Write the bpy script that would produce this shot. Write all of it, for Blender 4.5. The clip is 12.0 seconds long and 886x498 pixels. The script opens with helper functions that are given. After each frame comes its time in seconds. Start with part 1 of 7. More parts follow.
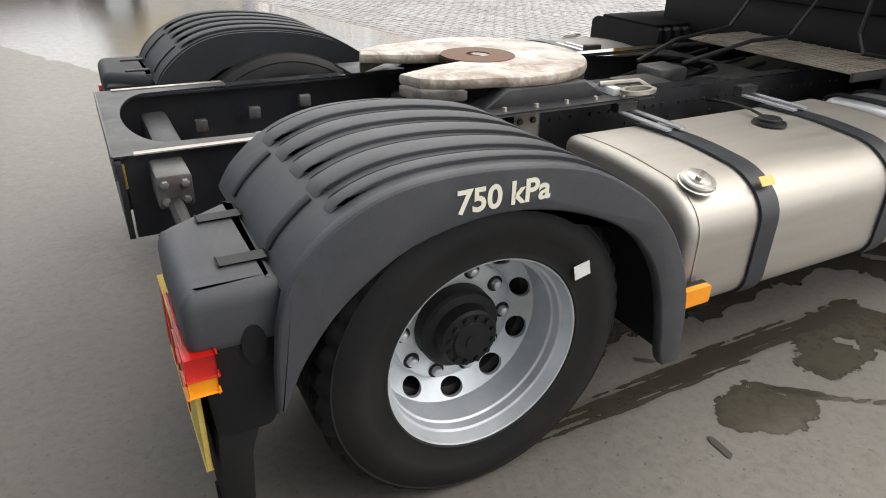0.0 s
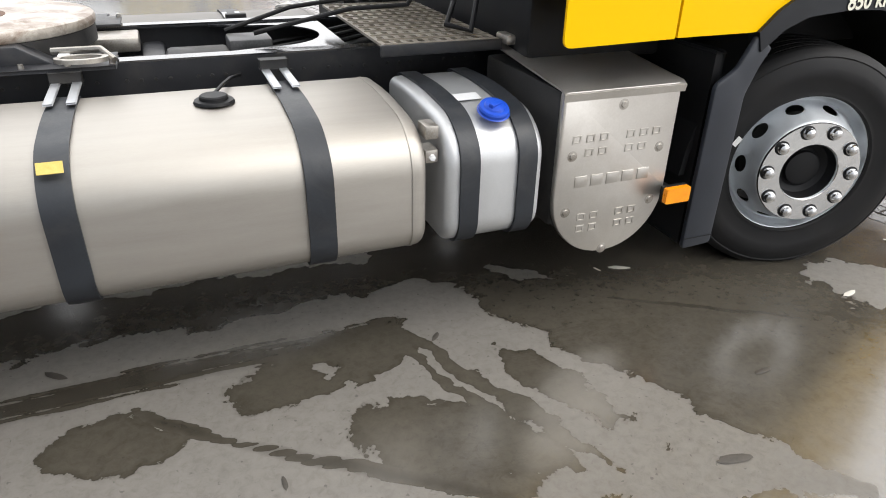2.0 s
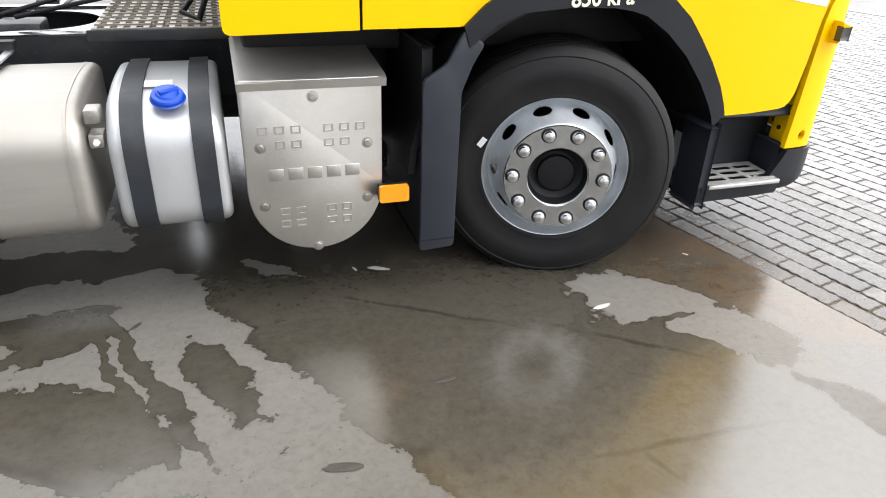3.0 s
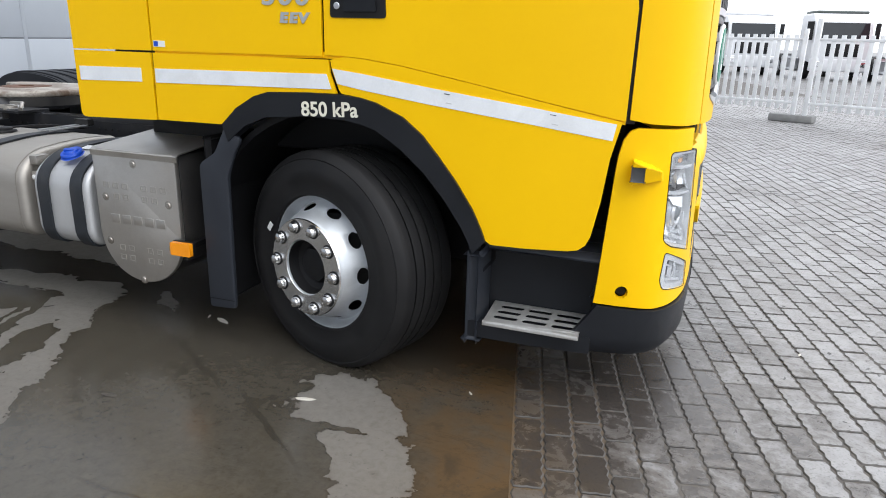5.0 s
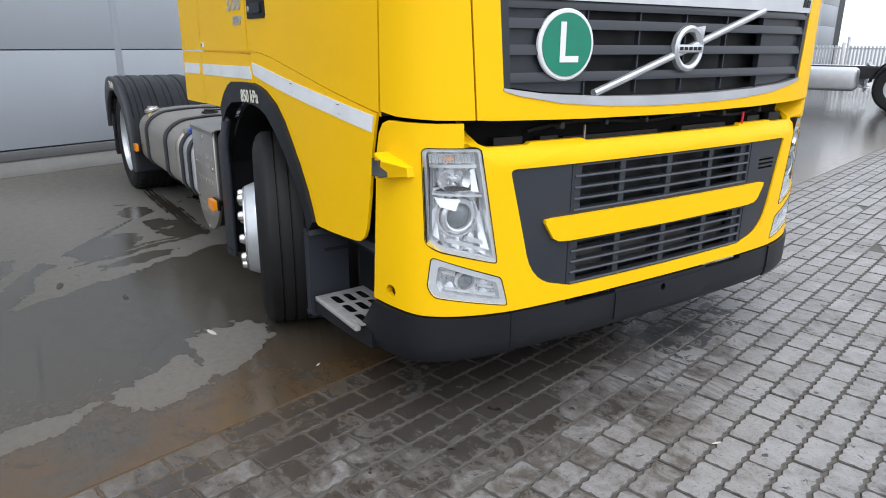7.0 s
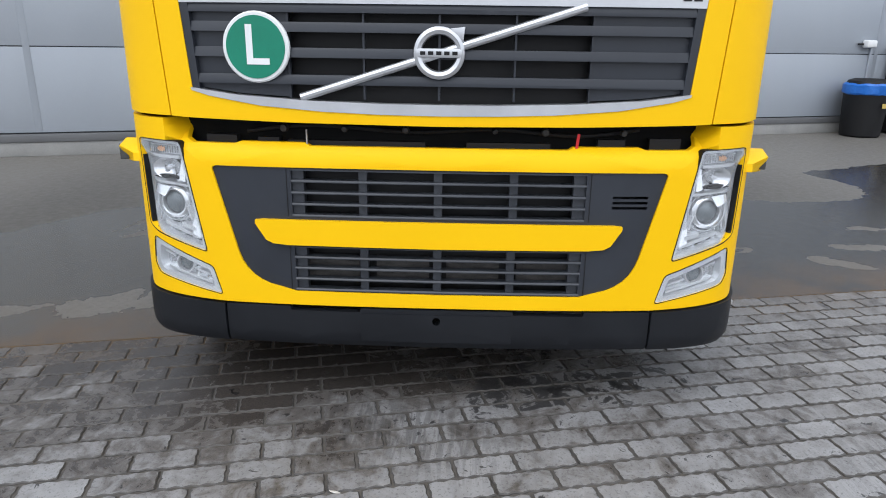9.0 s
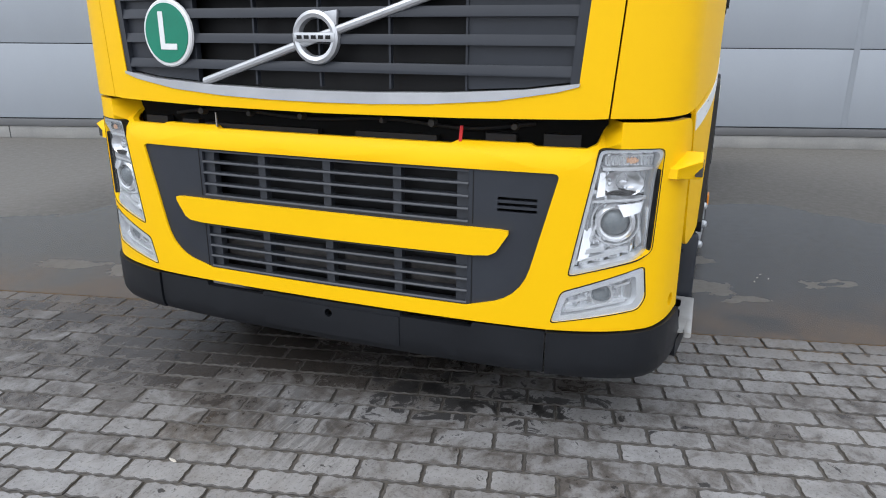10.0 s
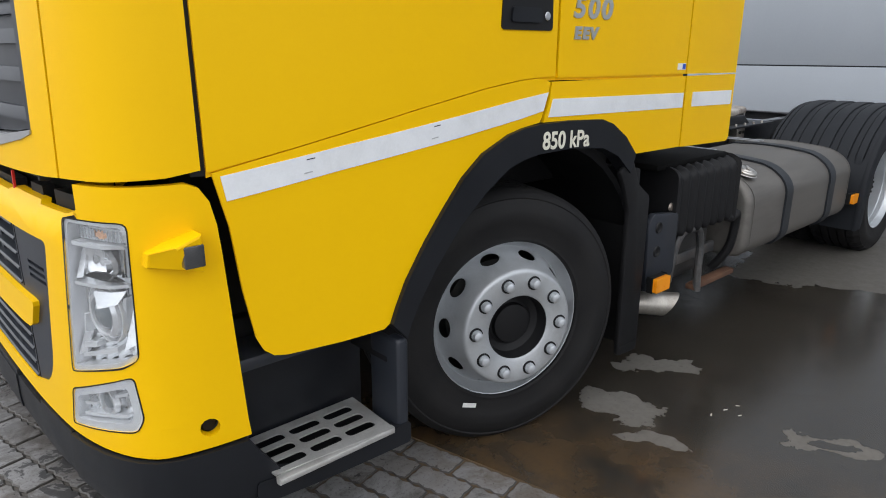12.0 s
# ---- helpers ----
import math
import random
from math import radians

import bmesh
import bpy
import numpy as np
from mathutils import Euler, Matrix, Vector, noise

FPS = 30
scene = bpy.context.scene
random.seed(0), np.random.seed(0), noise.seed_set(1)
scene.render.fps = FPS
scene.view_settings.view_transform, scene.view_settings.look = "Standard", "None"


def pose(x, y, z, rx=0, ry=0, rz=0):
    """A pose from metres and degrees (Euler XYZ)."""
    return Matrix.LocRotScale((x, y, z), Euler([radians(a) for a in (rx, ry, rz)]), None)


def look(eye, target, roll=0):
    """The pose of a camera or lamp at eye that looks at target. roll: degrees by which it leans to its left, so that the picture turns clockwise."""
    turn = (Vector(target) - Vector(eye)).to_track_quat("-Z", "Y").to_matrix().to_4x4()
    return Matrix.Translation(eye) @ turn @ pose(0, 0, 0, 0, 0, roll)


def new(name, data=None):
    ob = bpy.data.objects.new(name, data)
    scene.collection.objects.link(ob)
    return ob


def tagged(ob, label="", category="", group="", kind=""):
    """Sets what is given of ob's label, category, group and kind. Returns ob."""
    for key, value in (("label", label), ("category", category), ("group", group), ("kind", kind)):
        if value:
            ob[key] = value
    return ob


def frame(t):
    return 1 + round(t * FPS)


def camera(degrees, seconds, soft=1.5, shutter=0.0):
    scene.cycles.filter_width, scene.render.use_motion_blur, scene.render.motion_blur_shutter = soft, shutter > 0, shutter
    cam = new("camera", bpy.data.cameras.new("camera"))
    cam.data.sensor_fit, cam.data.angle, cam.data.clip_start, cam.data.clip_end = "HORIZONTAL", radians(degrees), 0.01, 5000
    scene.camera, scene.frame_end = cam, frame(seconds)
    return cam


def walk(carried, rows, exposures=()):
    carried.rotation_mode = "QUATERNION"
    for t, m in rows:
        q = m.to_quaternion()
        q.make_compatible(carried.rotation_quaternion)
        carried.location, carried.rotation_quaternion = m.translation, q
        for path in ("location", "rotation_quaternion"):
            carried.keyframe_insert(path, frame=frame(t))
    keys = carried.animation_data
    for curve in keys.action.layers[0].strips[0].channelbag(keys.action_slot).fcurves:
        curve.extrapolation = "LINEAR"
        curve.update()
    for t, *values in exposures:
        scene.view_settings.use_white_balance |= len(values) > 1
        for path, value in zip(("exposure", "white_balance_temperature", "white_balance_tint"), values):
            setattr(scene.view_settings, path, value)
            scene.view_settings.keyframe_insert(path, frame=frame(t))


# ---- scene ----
cam = camera(66.7, 12.0, soft=1.0)
PATH = [
    (0, (-4.674, -2.515, 1.551), (-3.822, -0.951, 0.642), 1.5),
    (0.2, (-4.478, -2.551, 1.467), (-3.695, -0.99, 0.491), 1.4),
    (0.5, (-4.18, -2.684, 1.444), (-3.493, -1.098, 0.437), 0.9),
    (0.6, (-4.083, -2.7, 1.461), (-3.404, -1.122, 0.437), 1.4),
    (0.9, (-3.729, -2.856, 1.437), (-3.068, -1.265, 0.421), 0.7),
    (1, (-3.624, -2.879, 1.436), (-2.949, -1.279, 0.443), 0.6),
    (1.5, (-3.047, -2.917, 1.434), (-2.375, -1.292, 0.481), 1.0),
    (2, (-2.446, -3.118, 1.451), (-1.778, -1.489, 0.504), 1.3),
    (2.5, (-1.842, -3.263, 1.431), (-1.209, -1.616, 0.488), 1.8),
    (3, (-1.29, -3.481, 1.424), (-0.731, -1.805, 0.486), 2.2),
    (3.5, (-0.659, -3.608, 1.417), (-0.239, -1.895, 0.473), 2.5),
    (3.7, (-0.368, -3.677, 1.42), (-0.064, -1.926, 0.502), 2.5),
    (5.3, (1.658, -3.553, 1.363), (0.814, -1.827, 0.809), 1.5),
    (5.5, (1.865, -3.487, 1.344), (0.898, -1.825, 0.794), 1.4),
    (6, (2.38, -3.165, 1.359), (1.118, -1.716, 0.808), 1.2),
    (6.5, (2.858, -2.792, 1.403), (1.425, -1.516, 0.84), 0.8),
    (6.7, (2.989, -2.59, 1.359), (1.494, -1.393, 0.786), 0.6),
    (8.3, (3.765, -0.792, 1.359), (1.875, -0.486, 0.781), 0.6),
    (8.5, (3.826, -0.548, 1.392), (1.921, -0.329, 0.825), 0.7),
    (9, (3.764, 0.082, 1.384), (1.854, 0.033, 0.792), 0.8),
    (9.5, (3.673, 0.685, 1.384), (1.797, 0.319, 0.795), 0.6),
    (10, (3.428, 1.217, 1.338), (1.643, 0.537, 0.744), 0.4),
    (10.5, (3.111, 1.733, 1.351), (1.474, 0.747, 0.762), 0.0),
    (11, (2.694, 2.17, 1.377), (1.13, 1.071, 0.788), -0.2),
    (11.5, (2.23, 2.493, 1.382), (0.733, 1.307, 0.787), 0.3),
    (12, (1.733, 2.635, 1.396), (0.435, 1.223, 0.828), 0.3),
]

EXPOSURES = [(0.0, 0.72, 6950, 10), (0.25, 1.2, 6937, 10), (0.5, 1.4, 6925, 10), (1.0, 1.26, 6900, 10), (1.5, 0.95, 6816, 10), (2.0, 0.92, 6733, 10), (2.5, 1.02, 6650, 10), (3.0, 1.16, 6550, 10), (3.5, 1.30, 6450, 10), (5.0, 0.5, 6337, 10), (5.5, 0.38, 6300, 10), (6.5, 0.28, 6233, 10), (8.5, 0.08, 6100, 10), (10.5, 0.1, 6200, 10), (11.5, 0.0, 6330, 10), (12.0, 0.05, 6400, 10)]
walk(cam, [(t, look(eye, target, roll)) for t, eye, target, roll in PATH], EXPOSURES)

# ---- sky and sun: bright overcast ----
world = bpy.data.worlds.new("overcast_sky")
scene.world = world
world.use_nodes = True
wn, wl = world.node_tree.nodes, world.node_tree.links
wn.clear()
sky = wn.new("ShaderNodeTexSky")
sky.sky_type, sky.sun_disc = "NISHITA", False
sky.sun_elevation, sky.sun_rotation = radians(48), radians(60)
sky.air_density, sky.dust_density, sky.ozone_density = 1.0, 6.0, 1.0
grey = wn.new("ShaderNodeHueSaturation")
grey.inputs["Saturation"].default_value = 0.25
cloud = wn.new("ShaderNodeMix")
cloud.data_type = "RGBA"
cloud.inputs[0].default_value = 0.8
cloud.inputs[7].default_value = (10.2, 10.5, 11.0, 1.0)
back = wn.new("ShaderNodeBackground")
back.inputs["Strength"].default_value = 0.15
wout = wn.new("ShaderNodeOutputWorld")
wl.new(sky.outputs[0], grey.inputs["Color"])
wl.new(grey.outputs[0], cloud.inputs[6])
wl.new(cloud.outputs[2], back.inputs["Color"])
wl.new(back.outputs[0], wout.inputs["Surface"])
sun_data = bpy.data.lights.new("sun", "SUN")
sun_data.energy, sun_data.angle, sun_data.color = 0.9, radians(40), (1.0, 0.98, 0.95)
sun = new("sun", sun_data)
sun.matrix_world = look((6, -4, 9), (0, 0, 0))

# ---- materials ----
def mat_base(name):
    m = bpy.data.materials.new(name)
    m.use_nodes = True
    nt = m.node_tree
    b = nt.nodes["Principled BSDF"]
    return m, nt.nodes, nt.links, b


def noise_node(n, l, scale, detail=4.0, rough=0.55, distort=0.0, coords=None, stretch=None):
    tex = n.new("ShaderNodeTexNoise")
    tex.inputs["Scale"].default_value = scale
    tex.inputs["Detail"].default_value = detail
    tex.inputs["Roughness"].default_value = rough
    tex.inputs["Distortion"].default_value = distort
    src = coords
    if src is None:
        src = n.new("ShaderNodeTexCoord").outputs["Object"]
    if stretch:
        mp = n.new("ShaderNodeMapping")
        mp.inputs["Scale"].default_value = stretch
        l.new(src, mp.inputs["Vector"])
        src = mp.outputs[0]
    l.new(src, tex.inputs["Vector"])
    return tex.outputs["Fac"]


def ramp(n, l, fac, stops):
    r = n.new("ShaderNodeValToRGB")
    el = r.color_ramp.elements
    while len(el) < len(stops):
        el.new(0.5)
    for e, (p, c) in zip(el, stops):
        e.position = p
        e.color = (*c, 1) if len(c) == 3 else c
    l.new(fac, r.inputs["Fac"])
    return r.outputs["Color"]


def mix(n, l, fac, a, b, mode="MIX"):
    m = n.new("ShaderNodeMix")
    m.data_type, m.blend_type = "RGBA", mode
    for sock, v in ((m.inputs[0], fac), (m.inputs[6], a), (m.inputs[7], b)):
        if isinstance(v, bpy.types.NodeSocket):
            l.new(v, sock)
        elif isinstance(v, (int, float)):
            sock.default_value = v
        else:
            sock.default_value = (*v, 1)
    return m.outputs[2]


def maths(n, l, op, a, b=0.0, c=None, clamp=False):
    m = n.new("ShaderNodeMath")
    m.operation, m.use_clamp = op, clamp
    for i, v in enumerate((a, b) if c is None else (a, b, c)):
        if isinstance(v, bpy.types.NodeSocket):
            l.new(v, m.inputs[i])
        else:
            m.inputs[i].default_value = v
    return m.outputs[0]


def bump(n, l, b, height, strength=0.2, dist=0.01):
    k = n.new("ShaderNodeBump")
    k.inputs["Strength"].default_value = strength
    k.inputs["Distance"].default_value = dist
    l.new(height, k.inputs["Height"])
    l.new(k.outputs[0], b.inputs["Normal"])


def surface(name, dark, light, rough=(0.4, 0.6), metal=0.0, scale=6.0, fine=90.0, relief=0.1, coat=0.0, stretch=None, spec=0.5, dirt=None, dirt_amount=0.5, dirt_edge=(0.5, 0.75)):
    """A surface with large mottling, fine grain, uneven gloss and slight relief; dirt: colour of dusty patches."""
    m, n, l, b = mat_base(name)
    big = noise_node(n, l, scale, 5.0, 0.6, 0.3, stretch=stretch)
    small = noise_node(n, l, fine, 3.0, 0.6, stretch=stretch)
    both = maths(n, l, "ADD", maths(n, l, "MULTIPLY", big, 0.7), maths(n, l, "MULTIPLY", small, 0.3))
    col = ramp(n, l, both, [(0.32, dark), (0.68, light)])
    if dirt:
        patch = noise_node(n, l, scale * 0.6, 7.0, 0.7, 0.6)
        fac = ramp(n, l, patch, [(dirt_edge[0], (0, 0, 0)), (dirt_edge[1], (dirt_amount,) * 3)])
        col = mix(n, l, fac, col, dirt)
    l.new(col, b.inputs["Base Color"])
    mr = n.new("ShaderNodeMapRange")
    mr.inputs["To Min"].default_value, mr.inputs["To Max"].default_value = rough
    mr.inputs["From Min"].default_value, mr.inputs["From Max"].default_value = 0.3, 0.7
    l.new(both, mr.inputs["Value"])
    l.new(mr.outputs[0], b.inputs["Roughness"])
    b.inputs["Metallic"].default_value = metal
    b.inputs["Specular IOR Level"].default_value = spec
    b.inputs["Coat Weight"].default_value = coat
    b.inputs["Coat Roughness"].default_value = 0.06
    if relief:
        bump(n, l, b, small, relief, 0.002)
    return m


def clear(name, gloss=0.1):
    """A thin clear pane: seen straight through, with a faint sharp reflection."""
    m, n, l, b = mat_base(name)
    n.remove(b)
    through_ = n.new("ShaderNodeBsdfTransparent")
    through_.inputs["Color"].default_value = (0.96, 0.97, 0.98, 1)
    shine = n.new("ShaderNodeBsdfGlossy")
    shine.inputs["Roughness"].default_value = 0.03
    both_ = n.new("ShaderNodeMixShader")
    both_.inputs[0].default_value = gloss
    l.new(through_.outputs[0], both_.inputs[1])
    l.new(shine.outputs[0], both_.inputs[2])
    l.new(both_.outputs[0], n["Material Output"].inputs["Surface"])
    return m


YELLOW = surface("yellow_paint", (0.85, 0.492, 0.0), (0.90, 0.532, 0.0), (0.36, 0.44), scale=1.2, fine=400, relief=0.02, coat=0.0, spec=0.14)
WHITE_TAPE = surface("white_reflective_tape", (0.70, 0.72, 0.74), (0.80, 0.82, 0.84), (0.35, 0.5), scale=9, fine=160, relief=0.05, dirt=(0.5, 0.5, 0.48), dirt_amount=0.35)
PLASTIC = surface("dark_grey_plastic", (0.0065, 0.0075, 0.010), (0.0115, 0.013, 0.0165), (0.38, 0.52), scale=5, fine=500, relief=0.12, spec=0.3)
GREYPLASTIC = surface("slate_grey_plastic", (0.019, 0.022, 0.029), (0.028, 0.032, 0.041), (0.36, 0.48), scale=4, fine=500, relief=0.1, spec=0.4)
# slate lightened for slats and posts: sky light they catch, put into colour
SLATLIT = surface("lit_slate_slats", (0.026, 0.0295, 0.037), (0.039, 0.043, 0.052), (0.30, 0.42), scale=4, fine=500, relief=0.1, spec=0.5)
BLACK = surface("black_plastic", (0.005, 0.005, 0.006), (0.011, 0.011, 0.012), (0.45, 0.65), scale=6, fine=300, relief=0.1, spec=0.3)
COOLER = surface("dusty_cooler_fins", (0.012, 0.011, 0.011), (0.11, 0.10, 0.092), (0.6, 0.8), scale=14, fine=90, relief=0.2, stretch=(1, 1, 4))
MATTBLACK = surface("matt_black", (0.004, 0.004, 0.004), (0.010, 0.010, 0.010), (0.75, 0.9), scale=6, fine=200, relief=0.2, spec=0.1)
GRIME = surface("grimy_black_steel", (0.012, 0.012, 0.013), (0.035, 0.033, 0.031), (0.5, 0.8), scale=7, fine=120, relief=0.3, dirt=(0.07, 0.06, 0.05), dirt_amount=0.5)
WETPAINT = surface("wet_black_paint", (0.010, 0.011, 0.014), (0.03, 0.031, 0.034), (0.05, 0.16), scale=6, fine=120, relief=0.02, spec=0.9)
CHASSIS = surface("black_chassis_paint", (0.008, 0.009, 0.012), (0.019, 0.020, 0.024), (0.35, 0.6), scale=8, fine=150, relief=0.15, dirt=(0.08, 0.07, 0.06), dirt_amount=0.3)
WORN = surface("worn_steel", (0.25, 0.23, 0.2), (0.55, 0.52, 0.48), (0.3, 0.5), metal=0.8, scale=10, fine=200, relief=0.2, dirt=(0.16, 0.08, 0.04), dirt_amount=0.6)
GREASE = surface("greased_steel", (0.28, 0.24, 0.20), (0.66, 0.62, 0.56), (0.3, 0.5), metal=0.3, scale=10, fine=70, relief=0.25, dirt=(0.16, 0.10, 0.065), dirt_amount=0.9, dirt_edge=(0.42, 0.62))
# dirty aluminium, darkened further: dim surroundings it mirrors are put into the colour
DARKALU = surface("dirty_darkened_aluminium", (0.145, 0.136, 0.125), (0.205, 0.193, 0.178), (0.45, 0.6), metal=0.6, scale=3, fine=60, relief=0.06, stretch=(1, 8, 8), dirt=(0.17, 0.15, 0.13), dirt_amount=0.5)
TAILSTEEL = surface("scuffed_dark_steel", (0.035, 0.036, 0.038), (0.16, 0.16, 0.16), (0.35, 0.6), metal=0.4, scale=9, fine=140, relief=0.2, dirt=(0.13, 0.07, 0.035), dirt_amount=0.6)
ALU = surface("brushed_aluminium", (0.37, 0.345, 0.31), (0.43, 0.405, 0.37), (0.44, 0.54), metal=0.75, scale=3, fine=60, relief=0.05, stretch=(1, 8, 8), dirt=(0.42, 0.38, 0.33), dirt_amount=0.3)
STEELPLATE = surface("pressed_steel_sheet", (0.50, 0.475, 0.44), (0.60, 0.575, 0.54), (0.28, 0.40), metal=0.9, scale=4, fine=120, relief=0.04, dirt=(0.36, 0.32, 0.28), dirt_amount=0.4)
STEPMETAL = surface("scuffed_step_aluminium", (0.46, 0.45, 0.43), (0.66, 0.655, 0.64), (0.32, 0.46), metal=0.6, scale=14, fine=160, relief=0.2)
TREAD = surface("dirty_tread_plate", (0.24, 0.21, 0.17), (0.42, 0.385, 0.33), (0.4, 0.55), metal=0.6, scale=6, fine=120, relief=0.1, dirt=(0.14, 0.11, 0.08), dirt_amount=0.5)
WHITETANK = surface("pale_plastic_tank", (0.46, 0.465, 0.47), (0.56, 0.565, 0.57), (0.32, 0.44), metal=0.5, scale=5, fine=200, relief=0.05)
SILVER = surface("silver_wheel_paint", (0.50, 0.525, 0.55), (0.63, 0.655, 0.68), (0.3, 0.42), metal=0.55, scale=8, fine=260, relief=0.06, dirt=(0.25, 0.24, 0.23), dirt_amount=0.25)
GREYRIM = surface("dull_grey_wheel_paint", (0.42, 0.438, 0.455), (0.53, 0.553, 0.575), (0.32, 0.45), metal=0.5, scale=8, fine=260, relief=0.06, dirt=(0.2, 0.19, 0.18), dirt_amount=0.35)
CHROME = surface("polished_metal", (0.6, 0.6, 0.6), (0.75, 0.75, 0.75), (0.12, 0.25), metal=1.0, scale=14, fine=200, relief=0.02)
SATIN = surface("satin_silver_trim", (0.50, 0.51, 0.53), (0.6, 0.61, 0.63), (0.32, 0.42), metal=0.75, scale=6, fine=300, relief=0.03)
RUBBER = surface("tyre_rubber", (0.007, 0.007, 0.008), (0.017, 0.0165, 0.0165), (0.5, 0.75), scale=7, fine=220, relief=0.15, spec=0.25, dirt=(0.040, 0.036, 0.033), dirt_amount=0.14)
STRAP = surface("dark_tank_strap", (0.010, 0.012, 0.016), (0.020, 0.024, 0.030), (0.4, 0.6), scale=9, fine=160, relief=0.1, dirt=(0.08, 0.075, 0.07), dirt_amount=0.3)
AMBER = surface("amber_lens", (0.86, 0.27, 0.004), (0.95, 0.34, 0.008), (0.25, 0.35), scale=30, fine=300, relief=0.2, coat=0.1)
REDLENS = surface("red_lens", (0.42, 0.008, 0.006), (0.55, 0.014, 0.01), (0.2, 0.3), scale=20, fine=300, relief=0.2, coat=0.2)
BLUECAP = surface("blue_plastic", (0.004, 0.05, 0.42), (0.008, 0.08, 0.55), (0.35, 0.45), scale=10, fine=300, relief=0.05)
GREEN = surface("green_sign_face", (0.0, 0.17, 0.10), (0.002, 0.21, 0.125), (0.35, 0.45), scale=8, fine=200, relief=0.02)
WHITE = surface("white_paint", (0.70, 0.71, 0.71), (0.80, 0.80, 0.80), (0.4, 0.5), scale=8, fine=200, relief=0.02)
CREAM = surface("cream_lettering", (0.68, 0.66, 0.55), (0.8, 0.78, 0.66), (0.4, 0.5), scale=20, fine=200, relief=0.02)
RED = surface("red_plastic", (0.5, 0.01, 0.015), (0.62, 0.02, 0.02), (0.4, 0.5), scale=20, fine=200, relief=0.02)
GOLD = surface("yellow_sticker", (0.52, 0.38, 0.08), (0.66, 0.50, 0.14), (0.4, 0.5), scale=60, fine=300, relief=0.02)
REFLECTOR = surface("lamp_reflector", (0.72, 0.73, 0.74), (0.84, 0.85, 0.86), (0.05, 0.14), metal=0.95, scale=9, fine=120, relief=0.02)
LENS = clear("clear_lens")
LAMPCHROME = surface("bright_plated_reflector", (0.9, 0.9, 0.91), (0.95, 0.95, 0.96), (0.1, 0.22), metal=0.7, scale=14, fine=120, relief=0.05)
LAMPWHITE = surface("bright_lamp_bezel", (0.76, 0.77, 0.78), (0.84, 0.85, 0.86), (0.12, 0.22), metal=0.4, scale=8, fine=60, relief=0.0)
PROJECTOR = surface("grey_projector_glass", (0.16, 0.18, 0.19), (0.22, 0.24, 0.25), (0.04, 0.1), scale=12, fine=200, relief=0.0, coat=0.6)
BULB = surface("pale_amber_bulb", (0.72, 0.40, 0.24), (0.8, 0.48, 0.30), (0.25, 0.4), scale=30, fine=200, relief=0.05)
LAMPGREY = surface("smoked_lens", (0.035, 0.036, 0.038), (0.065, 0.065, 0.065), (0.1, 0.2), scale=20, fine=300, relief=0.1, coat=0.4)
DARKGLASS = surface("tinted_cab_glass", (0.012, 0.015, 0.018), (0.02, 0.024, 0.028), (0.03, 0.06), scale=2, fine=50, relief=0.0)
CLADDING = surface("grey_wall_cladding", (0.30, 0.328, 0.365), (0.335, 0.363, 0.402), (0.45, 0.55), scale=0.7, fine=120, relief=0.02, stretch=(1, 1, 0.5))
PLINTH = surface("concrete_plinth", (0.22, 0.22, 0.215), (0.32, 0.315, 0.30), (0.6, 0.8), scale=2.5, fine=60, relief=0.3)
RUST = surface("rusty_steel", (0.07, 0.032, 0.018), (0.16, 0.078, 0.042), (0.6, 0.85), scale=12, fine=120, relief=0.3)


